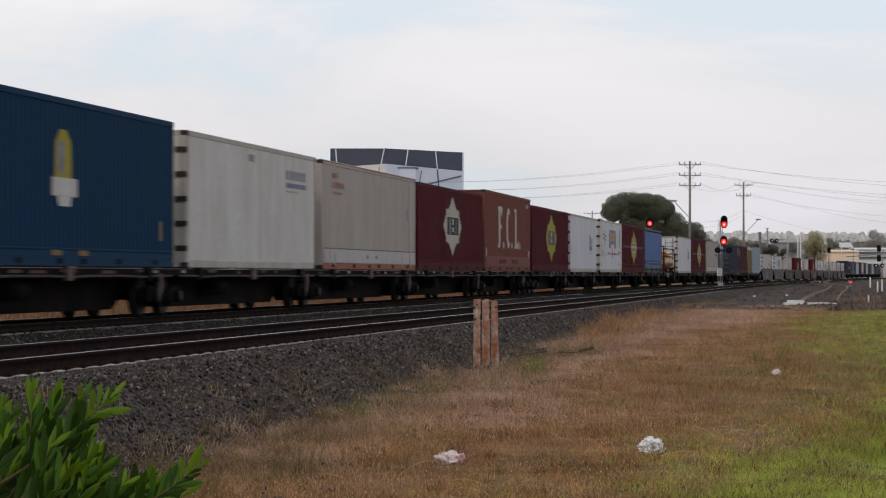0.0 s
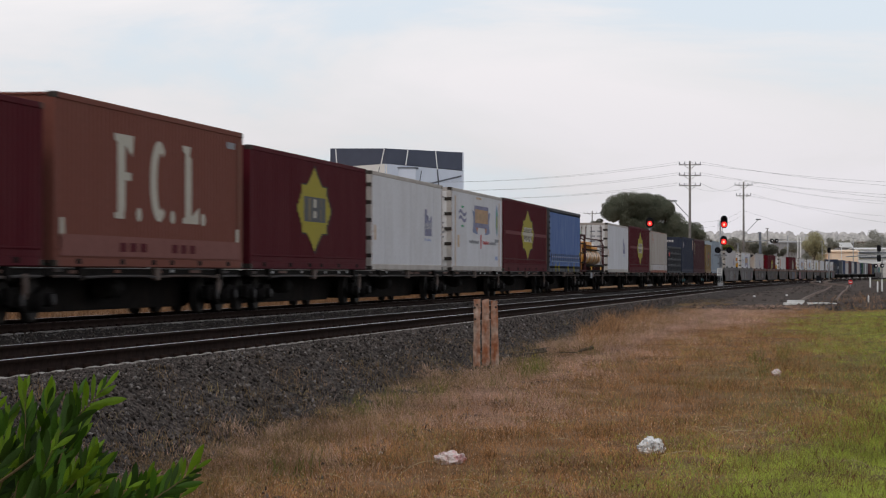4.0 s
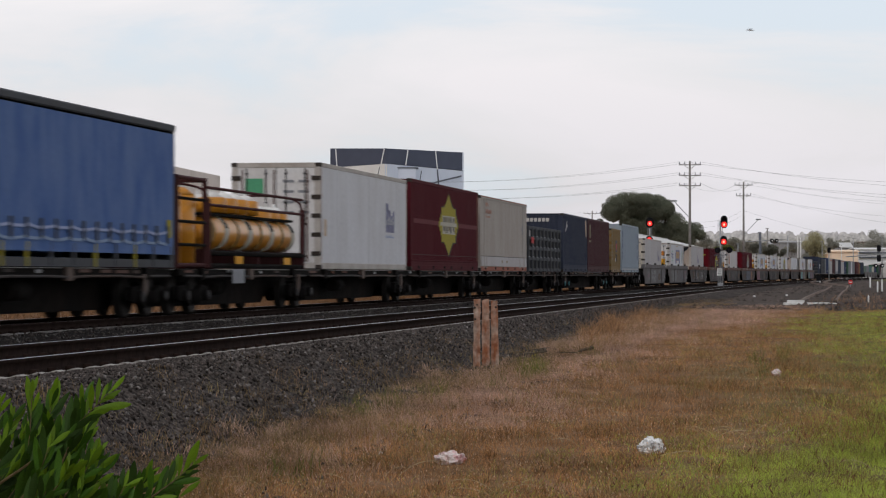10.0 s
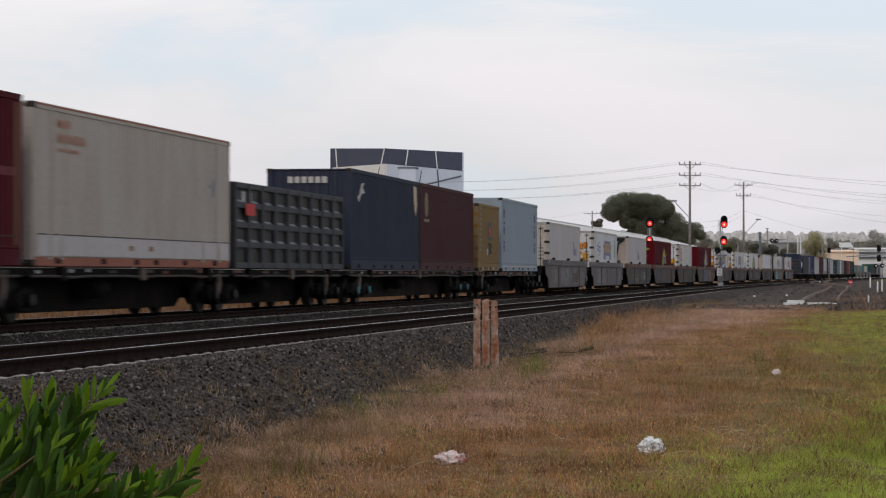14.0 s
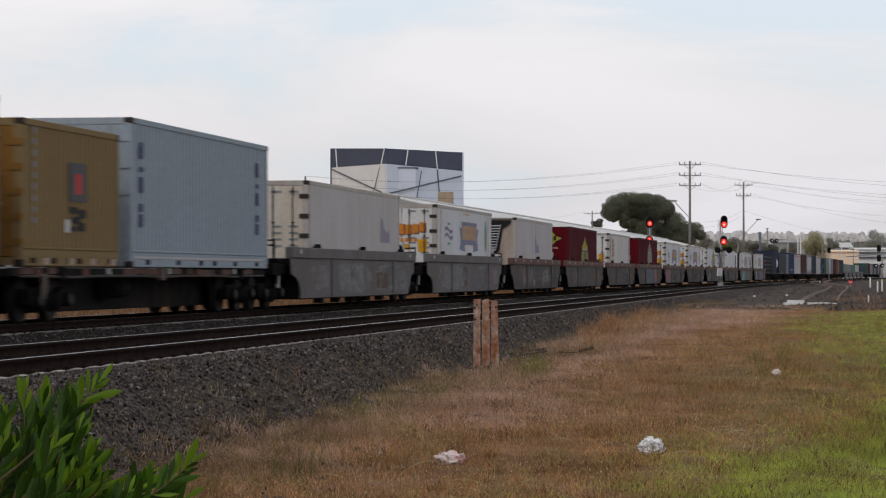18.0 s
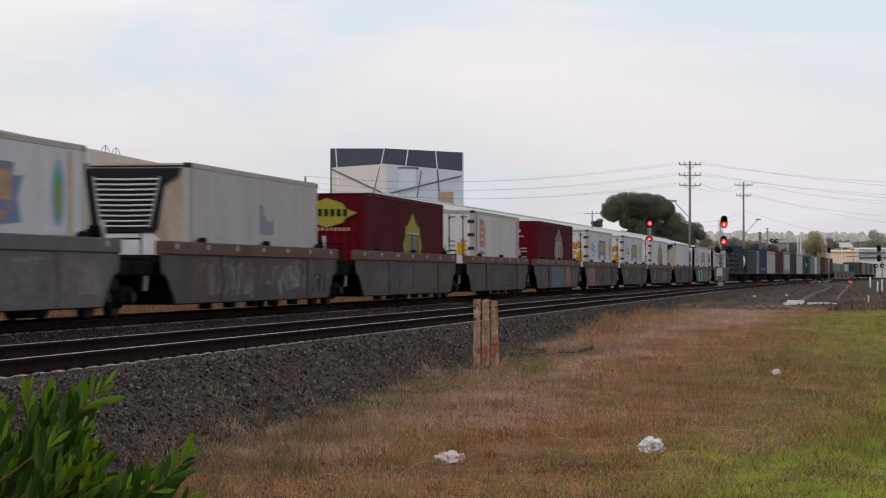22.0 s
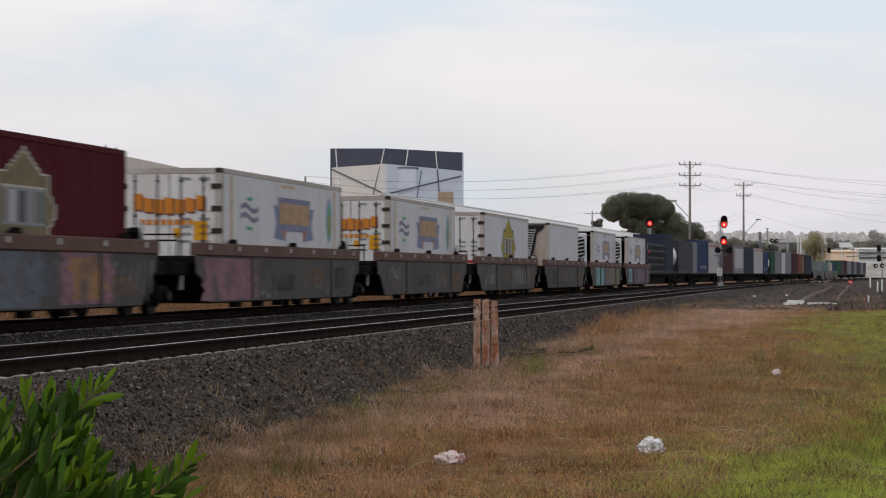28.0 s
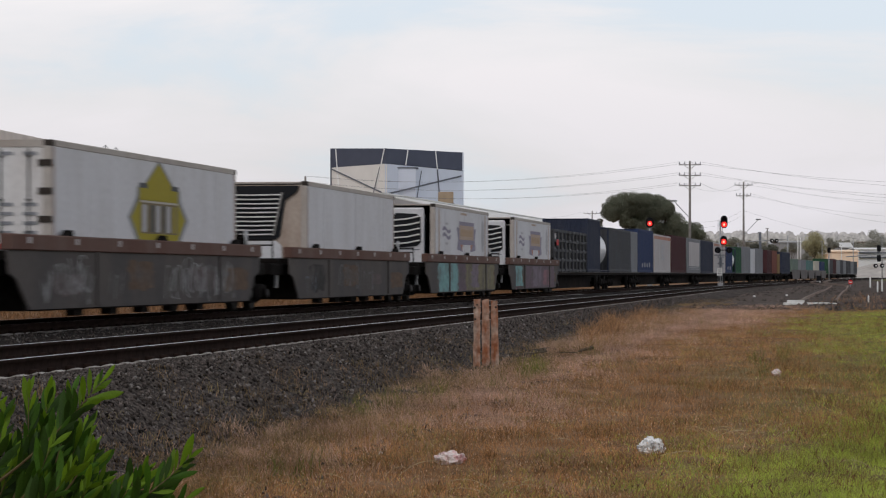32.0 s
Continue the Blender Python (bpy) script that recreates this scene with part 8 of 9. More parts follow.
# ---- plants ----
def leaf_cloud(rng, blobs, count, size):
    """Small bent leaf sprays scattered through the shells of many uneven blobs."""
    blobs = np.array(blobs, float)
    w = blobs[:, 3] * blobs[:, 5]
    pick = rng.choice(len(blobs), count, p=w / w.sum())
    dirs = rng.normal(size=(count, 3))
    dirs /= np.linalg.norm(dirs, axis=1)[:, None]
    rad = 0.55 + 0.5 * rng.random(count) ** 0.6
    c = blobs[pick, :3] + dirs * rad[:, None] * blobs[pick, 3:6]
    a = rng.normal(size=(count, 3))
    a /= np.linalg.norm(a, axis=1)[:, None]
    b = np.cross(a, dirs + 0.4 * rng.normal(size=(count, 3)))
    b /= np.linalg.norm(b, axis=1)[:, None] + 1e-9
    s = size * (0.6 + 0.8 * rng.random((count, 1)))
    v = np.empty((count, 4, 3))
    v[:, 0], v[:, 1], v[:, 2], v[:, 3] = c - a * s, c - b * s * 0.55, c + a * s, c + b * s * 0.55
    f = np.arange(count * 4).reshape(-1, 4)
    return v.reshape(-1, 3), f


LEAFS = {}


def leaf_mat(name, col):
    if name not in LEAFS:
        LEAFS[name] = thin(mat(name, col, 0.75, grain=0.2, grain_scale=0.6, jitter=0.15, islands=True, spec=0.08))
    return LEAFS[name]


def tree(name, label, base, blobs, count, size, leaf, trunk_r=0.35, seed=1, group=""):
    t = thing(name, label, "tree", group, m=pose(*base))
    rng = np.random.default_rng(seed)
    bm = bmesh.new()
    top = max(b[2] for b in blobs)
    tube(bm, (0, 0, -0.3), (0.2, 0, top * 0.45), trunk_r, 9, trunk_r * 0.7)
    tube(bm, (0.2, 0, top * 0.45), (0.1, 0.2, top * 0.8), trunk_r * 0.7, 8, trunk_r * 0.3)
    part("trunk", bm, M['bark'], t)
    for i, b in enumerate(blobs[:: max(1, len(blobs) // 9)]):
        if abs(b[0]) > top * 0.3:
            continue
        bm = bmesh.new()
        tube(bm, (0.15, 0.0, top * (0.25 + 0.04 * i)), (b[0] * 0.9, b[1] * 0.9, b[2]), trunk_r * 0.4, 6, trunk_r * 0.1)
        part("limb", bm, M['bark'], t)
    v, f = leaf_cloud(rng, blobs, count, size)
    crown = new("crown", bulk("crown", v, f, leaf_mat(*leaf)))
    crown.parent = t
    return t


def big_tree():
    D = 800.0
    k = D / FPX
    blobs = []
    rng = random.Random(8)
    outline = ((1078, 375, 15, 13), (1092, 362, 22, 14), (1115, 355, 24, 13), (1140, 353, 24, 12), (1163, 356, 18, 12), (1180, 372, 16, 16), (1128, 372, 28, 16),
               (1160, 378, 26, 18), (1190, 395, 16, 18), (1206, 408, 16, 16), (1228, 410, 16, 14), (1240, 416, 9, 9), (1150, 400, 26, 16),
               (1175, 412, 26, 18), (1130, 404, 12, 12), (1205, 425, 24, 14), (1160, 425, 30, 12), (1085, 386, 12, 8), (1128, 412, 18, 14), (1142, 420, 20, 14), (1105, 374, 24, 15), (1138, 386, 28, 16), (1112, 394, 15, 10), (1097, 383, 10, 7), (1085, 376, 16, 10))
    cx = 1160
    for x, y, rx, ry in outline:
        for q in range(7):
            sc = rng.uniform(0.75, 1.0) if q < 3 else rng.uniform(0.3, 0.5)
            sp = 0.25 if q < 3 else 0.8
            blobs.append(((x - cx + rng.uniform(-sp, sp) * rx) * k, rng.uniform(-6.7, 6.7), (HORIZON - y + rng.uniform(-sp, sp) * ry) * k + CAM_Z, rx * k * sc, 7.7 * sc, ry * k * sc))
    p = spot(cx, HORIZON, D)
    # leaf colour is lifted above dark green to stand for haze
    tree("cypress_tree", "large dark green spreading cypress with a gappy crown", (p.x, D, 0.0), blobs, 150000, 0.21, ("hazed_cypress_leaf", (0.165, 0.177, 0.128)), trunk_r=1.1, seed=4)


def small_trees():
    rng = random.Random(21)
    # leaf colours lifted paler, so that distance haze is painted into the crowns
    spec = ((1057, 395, 11, 7, 790, "hazed_scrub_leaf", (0.17, 0.17, 0.135)), (1362, 446, 15, 12, 470, "hazed_scrub_leaf", (0.17, 0.17, 0.135)), (1382, 449, 9, 9, 470, "hazed_scrub_leaf", (0.17, 0.17, 0.135)),
            (1441, 428, 21, 21, 700, "hazed_olive_leaf", (0.46, 0.43, 0.27)), (1452, 446, 18, 16, 700, "hazed_olive_leaf", (0.46, 0.43, 0.27)),
            (1280, 441, 20, 7, 380, "yellow_leaf", (0.15, 0.17, 0.05)), (1552, 424, 22, 18, 1050, "hazed_grey_green_leaf", (0.32, 0.315, 0.265)),
            (1425, 455, 14, 9, 760, "hazed_grey_green_leaf", (0.32, 0.315, 0.265)), (1335, 440, 7, 8, 440, "hazed_scrub_leaf", (0.17, 0.17, 0.135)),
            (1400, 440, 14, 10, 900, "hazed_grey_green_leaf", (0.32, 0.315, 0.265)), (1300, 430, 16, 10, 900, "hazed_grey_green_leaf", (0.32, 0.315, 0.265)),
            (1475, 430, 14, 10, 1000, "hazed_grey_green_leaf", (0.32, 0.315, 0.265)), (1250, 428, 12, 12, 900, "hazed_grey_green_leaf", (0.32, 0.315, 0.265)))
    for i, (x, y, rx, ry, D, ln, col) in enumerate(spec):
        k = D / FPX
        zc = (HORIZON - y) * k + CAM_Z
        blobs = [((rng.uniform(-0.7, 0.7) * rx) * k, rng.uniform(-1, 1) * rx * k * 0.6, zc + rng.uniform(-0.7, 0.6) * ry * k, rx * k * rng.uniform(0.35, 0.6), rx * k * 0.5, ry * k * rng.uniform(0.35, 0.6)) for _ in range(9)]
        p = spot(x, HORIZON, D)
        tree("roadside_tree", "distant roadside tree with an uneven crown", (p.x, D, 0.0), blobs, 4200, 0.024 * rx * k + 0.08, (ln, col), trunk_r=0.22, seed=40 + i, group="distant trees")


def far_woods():
    rng = random.Random(77)
    blobs = []
    for _ in range(190):
        px, D = rng.uniform(1170, 1680), rng.uniform(1050, 1500)
        k = D / FPX
        top = rng.uniform(426, 446)
        r = rng.uniform(6, 13)
        p = spot(px, top + r * 0.8, D)
        blobs.append((p.x, p.y, p.z, r * k, r * k * 0.8, r * k * 0.8))
        blobs.append((p.x, p.y, p.z * 0.5, r * k * 0.8, r * k * 0.7, p.z * 0.5))
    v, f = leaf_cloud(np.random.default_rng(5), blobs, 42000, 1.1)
    # haze put into the leaf colour as a paler grey-green
    ob = new("far_woods", bulk("far_woods", v, f, leaf_mat("hazed_woodland_leaf", (0.33, 0.315, 0.265))))
    tagged(ob, "hazy grey-green belt of trees beyond the town", "trees", kind="stuff")


def road_bank():
    """The road climbs to the right behind the yard."""
    D = 840.0
    xs = [(1478, 491), (1505, 484), (1535, 475), (1570, 467), (1620, 460), (1800, 456)]
    verts, faces = [], []
    for px, py in xs:
        p = spot(px, py, D)
        verts += [(p.x, D - 14, -0.35), (p.x, D, p.z), (p.x, D + 30, p.z)]
    for i in range(len(xs) - 1):
        faces += [(3 * i + j, 3 * i + 3 + j, 3 * i + 4 + j, 3 * i + 1 + j) for j in (0, 1)]
    m = mat("dusty_road_bank", (0.44, 0.41, 0.38), 0.9, grain=0.2, grain_scale=0.3, stain=(0.32, 0.29, 0.25), stain_amt=0.6, stain_scale=0.08)
    tagged(new("road_embankment", bulk("road_embankment", verts, faces, m)), "dusty grey road embankment beyond the yard", "road", kind="structure")


def distance():
    """Hazy wooded hills at the horizon, far behind everything else."""
    rnd = random.Random(4)
    # haze is painted into each layer's glow, paler and greyer farther off
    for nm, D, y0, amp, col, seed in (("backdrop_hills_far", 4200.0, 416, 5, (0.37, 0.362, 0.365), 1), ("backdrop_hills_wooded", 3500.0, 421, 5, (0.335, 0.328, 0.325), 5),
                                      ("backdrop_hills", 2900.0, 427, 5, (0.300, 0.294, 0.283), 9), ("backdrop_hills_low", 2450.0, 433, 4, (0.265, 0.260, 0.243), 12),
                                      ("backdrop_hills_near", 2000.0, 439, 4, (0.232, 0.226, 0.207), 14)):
        crowns = [(rnd.uniform(-2600, 4200), rnd.uniform(3, 9), rnd.uniform(2.5, 8)) for _ in range(1100)]
        bump = np.zeros(3400)
        for cx, r, hgt in crowns:
            q = np.arange(max(0, int((cx - r + 2600) / 2)), min(3399, int((cx + r + 2600) / 2)) + 1)
            bump[q] = np.maximum(bump[q], hgt * np.sqrt(np.maximum(0.0, 1 - ((q * 2 - 2600 - cx) / r) ** 2)))
        m = bpy.data.materials.new(nm)
        m.use_nodes = True
        nt = m.node_tree
        b = nt.nodes["Principled BSDF"]
        tc, no, mx = nt.nodes.new("ShaderNodeTexCoord"), nt.nodes.new("ShaderNodeTexNoise"), nt.nodes.new("ShaderNodeValToRGB")
        no.inputs['Scale'].default_value, no.inputs['Detail'].default_value = 620.0 / D, 6
        nt.links.new(tc.outputs['Object'], no.inputs[0])
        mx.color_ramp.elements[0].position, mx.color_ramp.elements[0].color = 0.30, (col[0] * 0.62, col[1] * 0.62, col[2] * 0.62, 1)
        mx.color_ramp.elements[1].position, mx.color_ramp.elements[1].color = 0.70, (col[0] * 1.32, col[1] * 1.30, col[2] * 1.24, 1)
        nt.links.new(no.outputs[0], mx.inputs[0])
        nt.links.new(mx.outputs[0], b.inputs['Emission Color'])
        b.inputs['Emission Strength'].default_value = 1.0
        b.inputs['Base Color'].default_value = (0.02, 0.02, 0.02, 1)
        b.inputs['Specular IOR Level'].default_value = 0.0
        k = D / FPX
        xs = np.arange(-2600, 4200, 2.0)
        verts, faces = [], []
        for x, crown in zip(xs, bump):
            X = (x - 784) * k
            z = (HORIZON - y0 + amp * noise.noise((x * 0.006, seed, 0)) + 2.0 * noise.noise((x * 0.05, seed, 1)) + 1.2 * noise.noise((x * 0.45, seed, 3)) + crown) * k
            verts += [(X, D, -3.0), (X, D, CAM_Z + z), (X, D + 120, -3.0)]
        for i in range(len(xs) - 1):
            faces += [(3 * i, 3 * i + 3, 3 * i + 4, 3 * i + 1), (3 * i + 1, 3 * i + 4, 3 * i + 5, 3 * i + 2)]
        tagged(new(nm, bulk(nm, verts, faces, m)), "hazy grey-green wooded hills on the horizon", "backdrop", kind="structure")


def far_building(x0, x1, ytop, D, key, label, windows=0, roof_key='roof', gable=0.0):
    a, b = spot(x0, ytop, D), spot(x1, ytop, D)
    t = thing("distant_building", label, "building", "distant buildings")
    zb = -0.3
    bm = bmesh.new()
    box(bm, a.x, b.x, D, D + 18, zb, a.z)
    part("wall", bm, M[key], t)
    bm = bmesh.new()
    prism(bm, [(D - 0.6, a.z), (D + 9, a.z + gable + 0.5), (D + 18.6, a.z), (D + 18.6, a.z + 0.2), (D + 9, a.z + gable + 0.75), (D - 0.6, a.z + 0.2)], 0, a.x - 0.5, b.x + 0.5)
    part("roof", bm, M[roof_key], t)
    for i in range(windows):
        w = (b.x - a.x) / windows
        bm = bmesh.new()
        box(bm, a.x + w * (i + 0.2), a.x + w * (i + 0.8), D - 0.08, D + 0.05, zb + (a.z - zb) * 0.45, zb + (a.z - zb) * 0.75)
        part("window", bm, M['glassdark'], t)
    return t


def town():
    far_building(1472, 1519, 446, 880, 'peachwall', "low peach-coloured warehouse beyond the tracks", 0, 'peachwall')
    wh = far_building(1516, 1640, 442, 930, 'whitetrim', "low white warehouse with dark window strips", 0, 'whitetrim')
    for y0, y1 in ((449, 446.5), (457, 454.5)):
        a, b = spot(1520, y0, 929.6), spot(1636, y1, 929.6)
        bm = bmesh.new()
        box(bm, a.x, b.x, 929.3, 929.9, a.z, b.z)
        part("window_strip", bm, M['graytrim'], wh, "dark strip window")
    far_building(1446, 1474, 450, 890, 'peachwall', "low peach-coloured shed beyond the tracks", 0)
    far_building(1380, 1424, 430, 900, 'shedwall', "long grey shed in the distance", 0, 'shedwall')
    rng = random.Random(6)
    for i in range(15):
        x = rng.uniform(1235, 1560)
        D = rng.uniform(1100, 1800)
        y = rng.uniform(433, 450)
        far_building(x, x + rng.uniform(9, 22), y, D, rng.choice(('cream_clad', 'peachwall', 'shedwall', 'cool_clad')), "small pale house in the distance", 2, rng.choice(('shedwall', 'roof', 'rail_rust')), gable=1.5)
    # slender poles of the yard and the street
    for x, ytop, D, r, key in ((1345, 412, 450, 0.30, 'graytrim'), (1358, 405, 470, 0.12, 'pole'), (1412, 418, 520, 0.11, 'whitewash'), (1417, 420, 520, 0.11, 'whitewash'),
                               (1489, 434, 760, 0.13, 'whitewash'), (1510, 422, 780, 0.13, 'galv'), (1455, 428, 620, 0.09, 'galv'), (1306, 432, 420, 0.10, 'galv'), (1561, 420, 520, 0.10, 'galv')):
        p = spot(x, ytop, D)
        t = thing("light_pole", "slender pole standing beyond the tracks", "pole", "distant poles", m=pose(p.x, D, -0.3))
        bm = bmesh.new()
        tube(bm, (0, 0, 0), (0, 0, p.z + 0.3), r, 7, r * 0.8)
        part("shaft", bm, M[key], t)
        bm = bmesh.new()
        box(bm, -0.3, 0.22, -0.12, 0.12, p.z + 0.22, p.z + 0.38, 0.03)
        part("lamp_head", bm, M[key], t)
    # cantilevered crossing lights
    for x, y, D, arm, heads in ((1370, 426.5, 430, -5.0, 'cross'), (1467, 447, 400, 0, 'sig'), (1555, 452, 330, -4.0, 'both')):
        p = spot(x, y, D)
        t = thing("crossing_light", "black level crossing lights on a mast", "crossing light", "crossing lights", m=pose(p.x, D, -0.3))
        z = p.z + 0.3
        bm = bmesh.new()
        tube(bm, (0 if arm == 0 else 2.2, 0, 0), (0 if arm == 0 else 2.2, 0, z + 0.8), 0.09, 7)
        part("mast", bm, M['galv'], t)
        if arm:
            bm = bmesh.new()
            tube(bm, (2.2, 0, z + 0.3), (arm, 0, z - 0.2), 0.06, 6)
            part("arm", bm, M['galv'], t)
        if heads in ('cross', 'both'):
            for a in (-0.36, 0.36) if heads == 'cross' else (-0.4, 0.4):
                bm = bmesh.new()
                zz = z if heads == 'cross' else z - 1.3
                tube(bm, (a, -0.2, zz), (a, -0.1, zz), 0.33 if heads == 'cross' else 0.27, 16)
                b = part("lamp_board", bm, M['sigblack'], t)
                bm = bmesh.new()
                tube(bm, (a + 0.05, -0.26, zz), (a + 0.05, -0.21, zz), 0.10, 10)
                part("lens", bm, M['whitewash'], b)
        if heads in ('sig', 'both'):
            for q in (0.5, -0.7) if heads == 'both' else (0.0,):
                bm = bmesh.new()
                box(bm, -0.26, 0.26, -0.3, -0.1, z + q - 0.1, z + q + 0.75, 0.1)
                part("signal_head", bm, M['sigblack'], t)


# ---- grass ----
def blades(name, pts, rng, h0, h1, width, lean, m, label, per=6, spread=0.05, scale=None):
    tall = np.repeat([scale(p[0], p[1]) for p in pts], per) if scale else 1.0
    pts = np.repeat(np.asarray(pts), per, axis=0)
    n = len(pts)
    pts = pts + np.concatenate([rng.normal(scale=spread, size=(n, 2)), np.zeros((n, 1))], axis=1)
    h = (h0 + (h1 - h0) * rng.random(n) ** 1.6) * tall
    a = rng.random(n) * math.tau
    d = np.stack([np.cos(a), np.sin(a), np.zeros(n)], 1)
    side = np.stack([-np.sin(a + rng.normal(size=n)), np.cos(a + rng.normal(size=n)), np.zeros(n)], 1)
    side /= np.linalg.norm(side, axis=1)[:, None]
    ln = lean * (0.3 + rng.random(n)) * h
    w = width * (0.6 + 0.8 * rng.random(n))
    up = np.array([0, 0, 1.0])
    mid = pts + d * (ln * 0.35)[:, None] + up * (h * 0.6)[:, None]
    tip = pts + d * ln[:, None] + up * h[:, None]
    v = np.empty((n, 5, 3))
    v[:, 0], v[:, 1] = pts - side * w[:, None], pts + side * w[:, None]
    v[:, 2], v[:, 3] = mid - side * (w * 0.8)[:, None], mid + side * (w * 0.8)[:, None]
    v[:, 4] = tip
    base = 5 * np.arange(n)[:, None]
    f = np.concatenate([base + [0, 1, 3], base + [0, 3, 2], base + [2, 3, 4]], axis=1).reshape(-1, 3)
    ob = new(name, bulk(name, v.reshape(-1, 3), f, m))
    return tagged(ob, label, "grass", kind="stuff")


def field_points(rng, n, keep):
    """Random places in the verge, thinner with distance."""
    out = []
    while len(out) < n:
        y = 14.0 + 110.0 * rng.random() ** 1.75
        x = rng.uniform(-0.20, 0.20) * y
        z = grass_level(x, y)
        if keep(x, y, rng):
            out.append((x, y, max(z, ballast_level(lateral(x, y), z) - 0.01) if y < 75 else z))
    return out


def lateral(x, y):
    """Distance from the far track's centre line, nearly."""
    s = (x - PX) * math.sin(0.155) + (y - PY) * math.cos(0.155)
    qx, qy, h = line(s)
    return (x - qx) * math.cos(h) - (y - qy) * math.sin(h)


def toe(x, y):
    """Where the grass begins, across the line."""
    return float(np.interp(y, [22, 27, 32, 41, 44, 48, 60, 90], [9.25, 9.15, 8.95, 8.85, 8.95, 9.2, 9.2, 8.9])) + 0.4 * noise.noise((x * 0.5, y * 0.35, 5.0)) + 0.3 * noise.noise((x * 1.6, y * 0.9, 8.0))


def verge(x, y):
    """How far to the right of the railing line a place lies, blurred into patches."""
    u = x - 0.156 * y + 1.3
    return u, 1.0 * noise.noise((x * 0.55, y * 0.16, 2.0)) + 0.7 * noise.noise((x * 1.5, y * 0.45, 6.0))


def greenness(x, y):
    u, n = verge(x, y)
    return u - float(np.interp(y, [18, 24, 27, 30, 34, 42, 48, 60, 78, 88, 95, 105], [-1.0, -0.5, 0.0, 0.9, 1.9, 1.7, 0.7, -0.5, -0.7, 0.2, 4.0, 6.0])) + n * (1.0 if y < 40 else 1.7)


def paleness(x, y):
    u, n = verge(x + 7.0, y - 3.0)
    return float(np.interp(y, [18, 24, 32, 40, 50, 62, 75, 105], [-5.6, -4.8, -3.5, -3.3, -3.4, -3.0, -1.6, -1.2])) - (u - 7.0 - 0.468) + 1.1 * n


def build_grass():
    rng = np.random.default_rng(12)

    def in_field(x, y):
        d = lateral(x, y)
        return d > toe(x, y) + 1.3 * max(0.0, noise.noise((x * 2.2, y * 1.1, 41.0)) + 0.6 * noise.noise((x * 6.0, y * 3.0, 42.0)) + 0.12) + 0.7 * rng.random() ** 2 and y < 101 + 7 * noise.noise((x * 0.25, 0, 9.0))

    def green(x, y, r):
        return in_field(x, y) and greenness(x, y) > r.normal() * 0.6 and (y < 42 or r.random() < 0.5) and (y > 50 or clump(x, y, r))

    def pink(x, y, r):
        return in_field(x, y) and greenness(x, y) < r.normal() * 0.6 and paleness(x, y) > r.normal() * 0.6 and (y > 50 or clump(x + 3, y, r))

    def russet(x, y, r):
        return in_field(x, y) and (greenness(x, y) < r.normal() * 0.5 + 0.15 or y > 42 and r.random() < 0.3) and paleness(x, y) < r.normal() * 0.6 + 0.35 and (y > 50 or clump(x + 7, y, r))

    def olive(x, y, r):
        return in_field(x, y) and noise.noise((x * 0.9, y * 0.3, 21.0)) + 0.6 * noise.noise((x * 2.6, y * 0.9, 22.0)) > 0.08 + 0.15 * r.normal()

    def stray(x, y, r):
        d = lateral(x, y) - toe(x, y)
        return -0.75 < d < 1.3 and r.random() < math.exp(-1.6 * max(0.0, -d)) and noise.noise((x * 0.9, y * 0.5, 3.0)) + 0.5 * noise.noise((x * 3.0, y * 1.6, 4.0)) > -0.05 - 0.3 * (d + 0.3)

    def tall(x, y):
        return 0.35 + 1.25 * max(0.0, 0.45 + noise.noise((x * 0.8, y * 0.4, 31.0)) + 0.9 * noise.noise((x * 3.6, y * 1.9, 33.0)) + 0.5 * noise.noise((x * 9.0, y * 5.0, 35.0)))

    def clump(x, y, r):
        return noise.noise((x * 4.5, y * 2.4, 51.0)) + 0.6 * noise.noise((x * 11.0, y * 6.0, 53.0)) > 0.30 * r.normal() - 0.12

    g = lambda nm, c, j=0.45: thin(mat(nm, c, 0.85, grain=0.4, grain_scale=2.2, stain=(c[0] * 0.5, c[1] * 0.48, c[2] * 0.45), stain_amt=0.8, stain_scale=0.55, jitter=j, islands=True, spec=0.1))
    blades("russet_grass", field_points(rng, 30000, russet), rng, 0.015, 0.12, 0.0019, 1.2, g("russet_grass_blade", (0.53, 0.28, 0.125)), "reddish-brown dry grass over the verge", 5, 0.06, tall)
    blades("pinkish_grass", field_points(rng, 32000, pink), rng, 0.02, 0.13, 0.0017, 1.3, g("pink_seed_grass", (0.66, 0.44, 0.34)), "pinkish-tan seeding grass on the verge", 5, 0.07, tall)
    blades("olive_grass", field_points(rng, 8000, olive), rng, 0.02, 0.14, 0.0021, 1.1, g("olive_grass_blade", (0.35, 0.29, 0.10)), "olive grass growing through the dry verge", 6, 0.06, tall)
    blades("green_grass", field_points(rng, 27000, green), rng, 0.015, 0.095, 0.0017, 1.4, g("green_grass_blade", (0.47, 0.56, 0.095), 0.3), "fresh green grass on the verge", 7, 0.07, tall)
    blades("dark_grass", field_points(rng, 11000, lambda x, y, r: in_field(x, y) and y < 80 and noise.noise((x * 1.3, y * 0.55, 71.0)) + 0.7 * noise.noise((x * 4.0, y * 2.0, 73.0)) > 0.12 + 0.12 * r.normal()),
           rng, 0.03, 0.14, 0.0021, 1.0, g("dark_brown_grass_blade", (0.205, 0.115, 0.05)), "darker brown tussocks in the dry verge", 6, 0.06, tall)
    # a ragged fringe where the verge runs out over the stones
    for nm, c, k in (("tan_fringe_grass", (0.46, 0.29, 0.165), 0.0), ("olive_fringe_grass", (0.29, 0.225, 0.09), 9.0)):
        pts = []
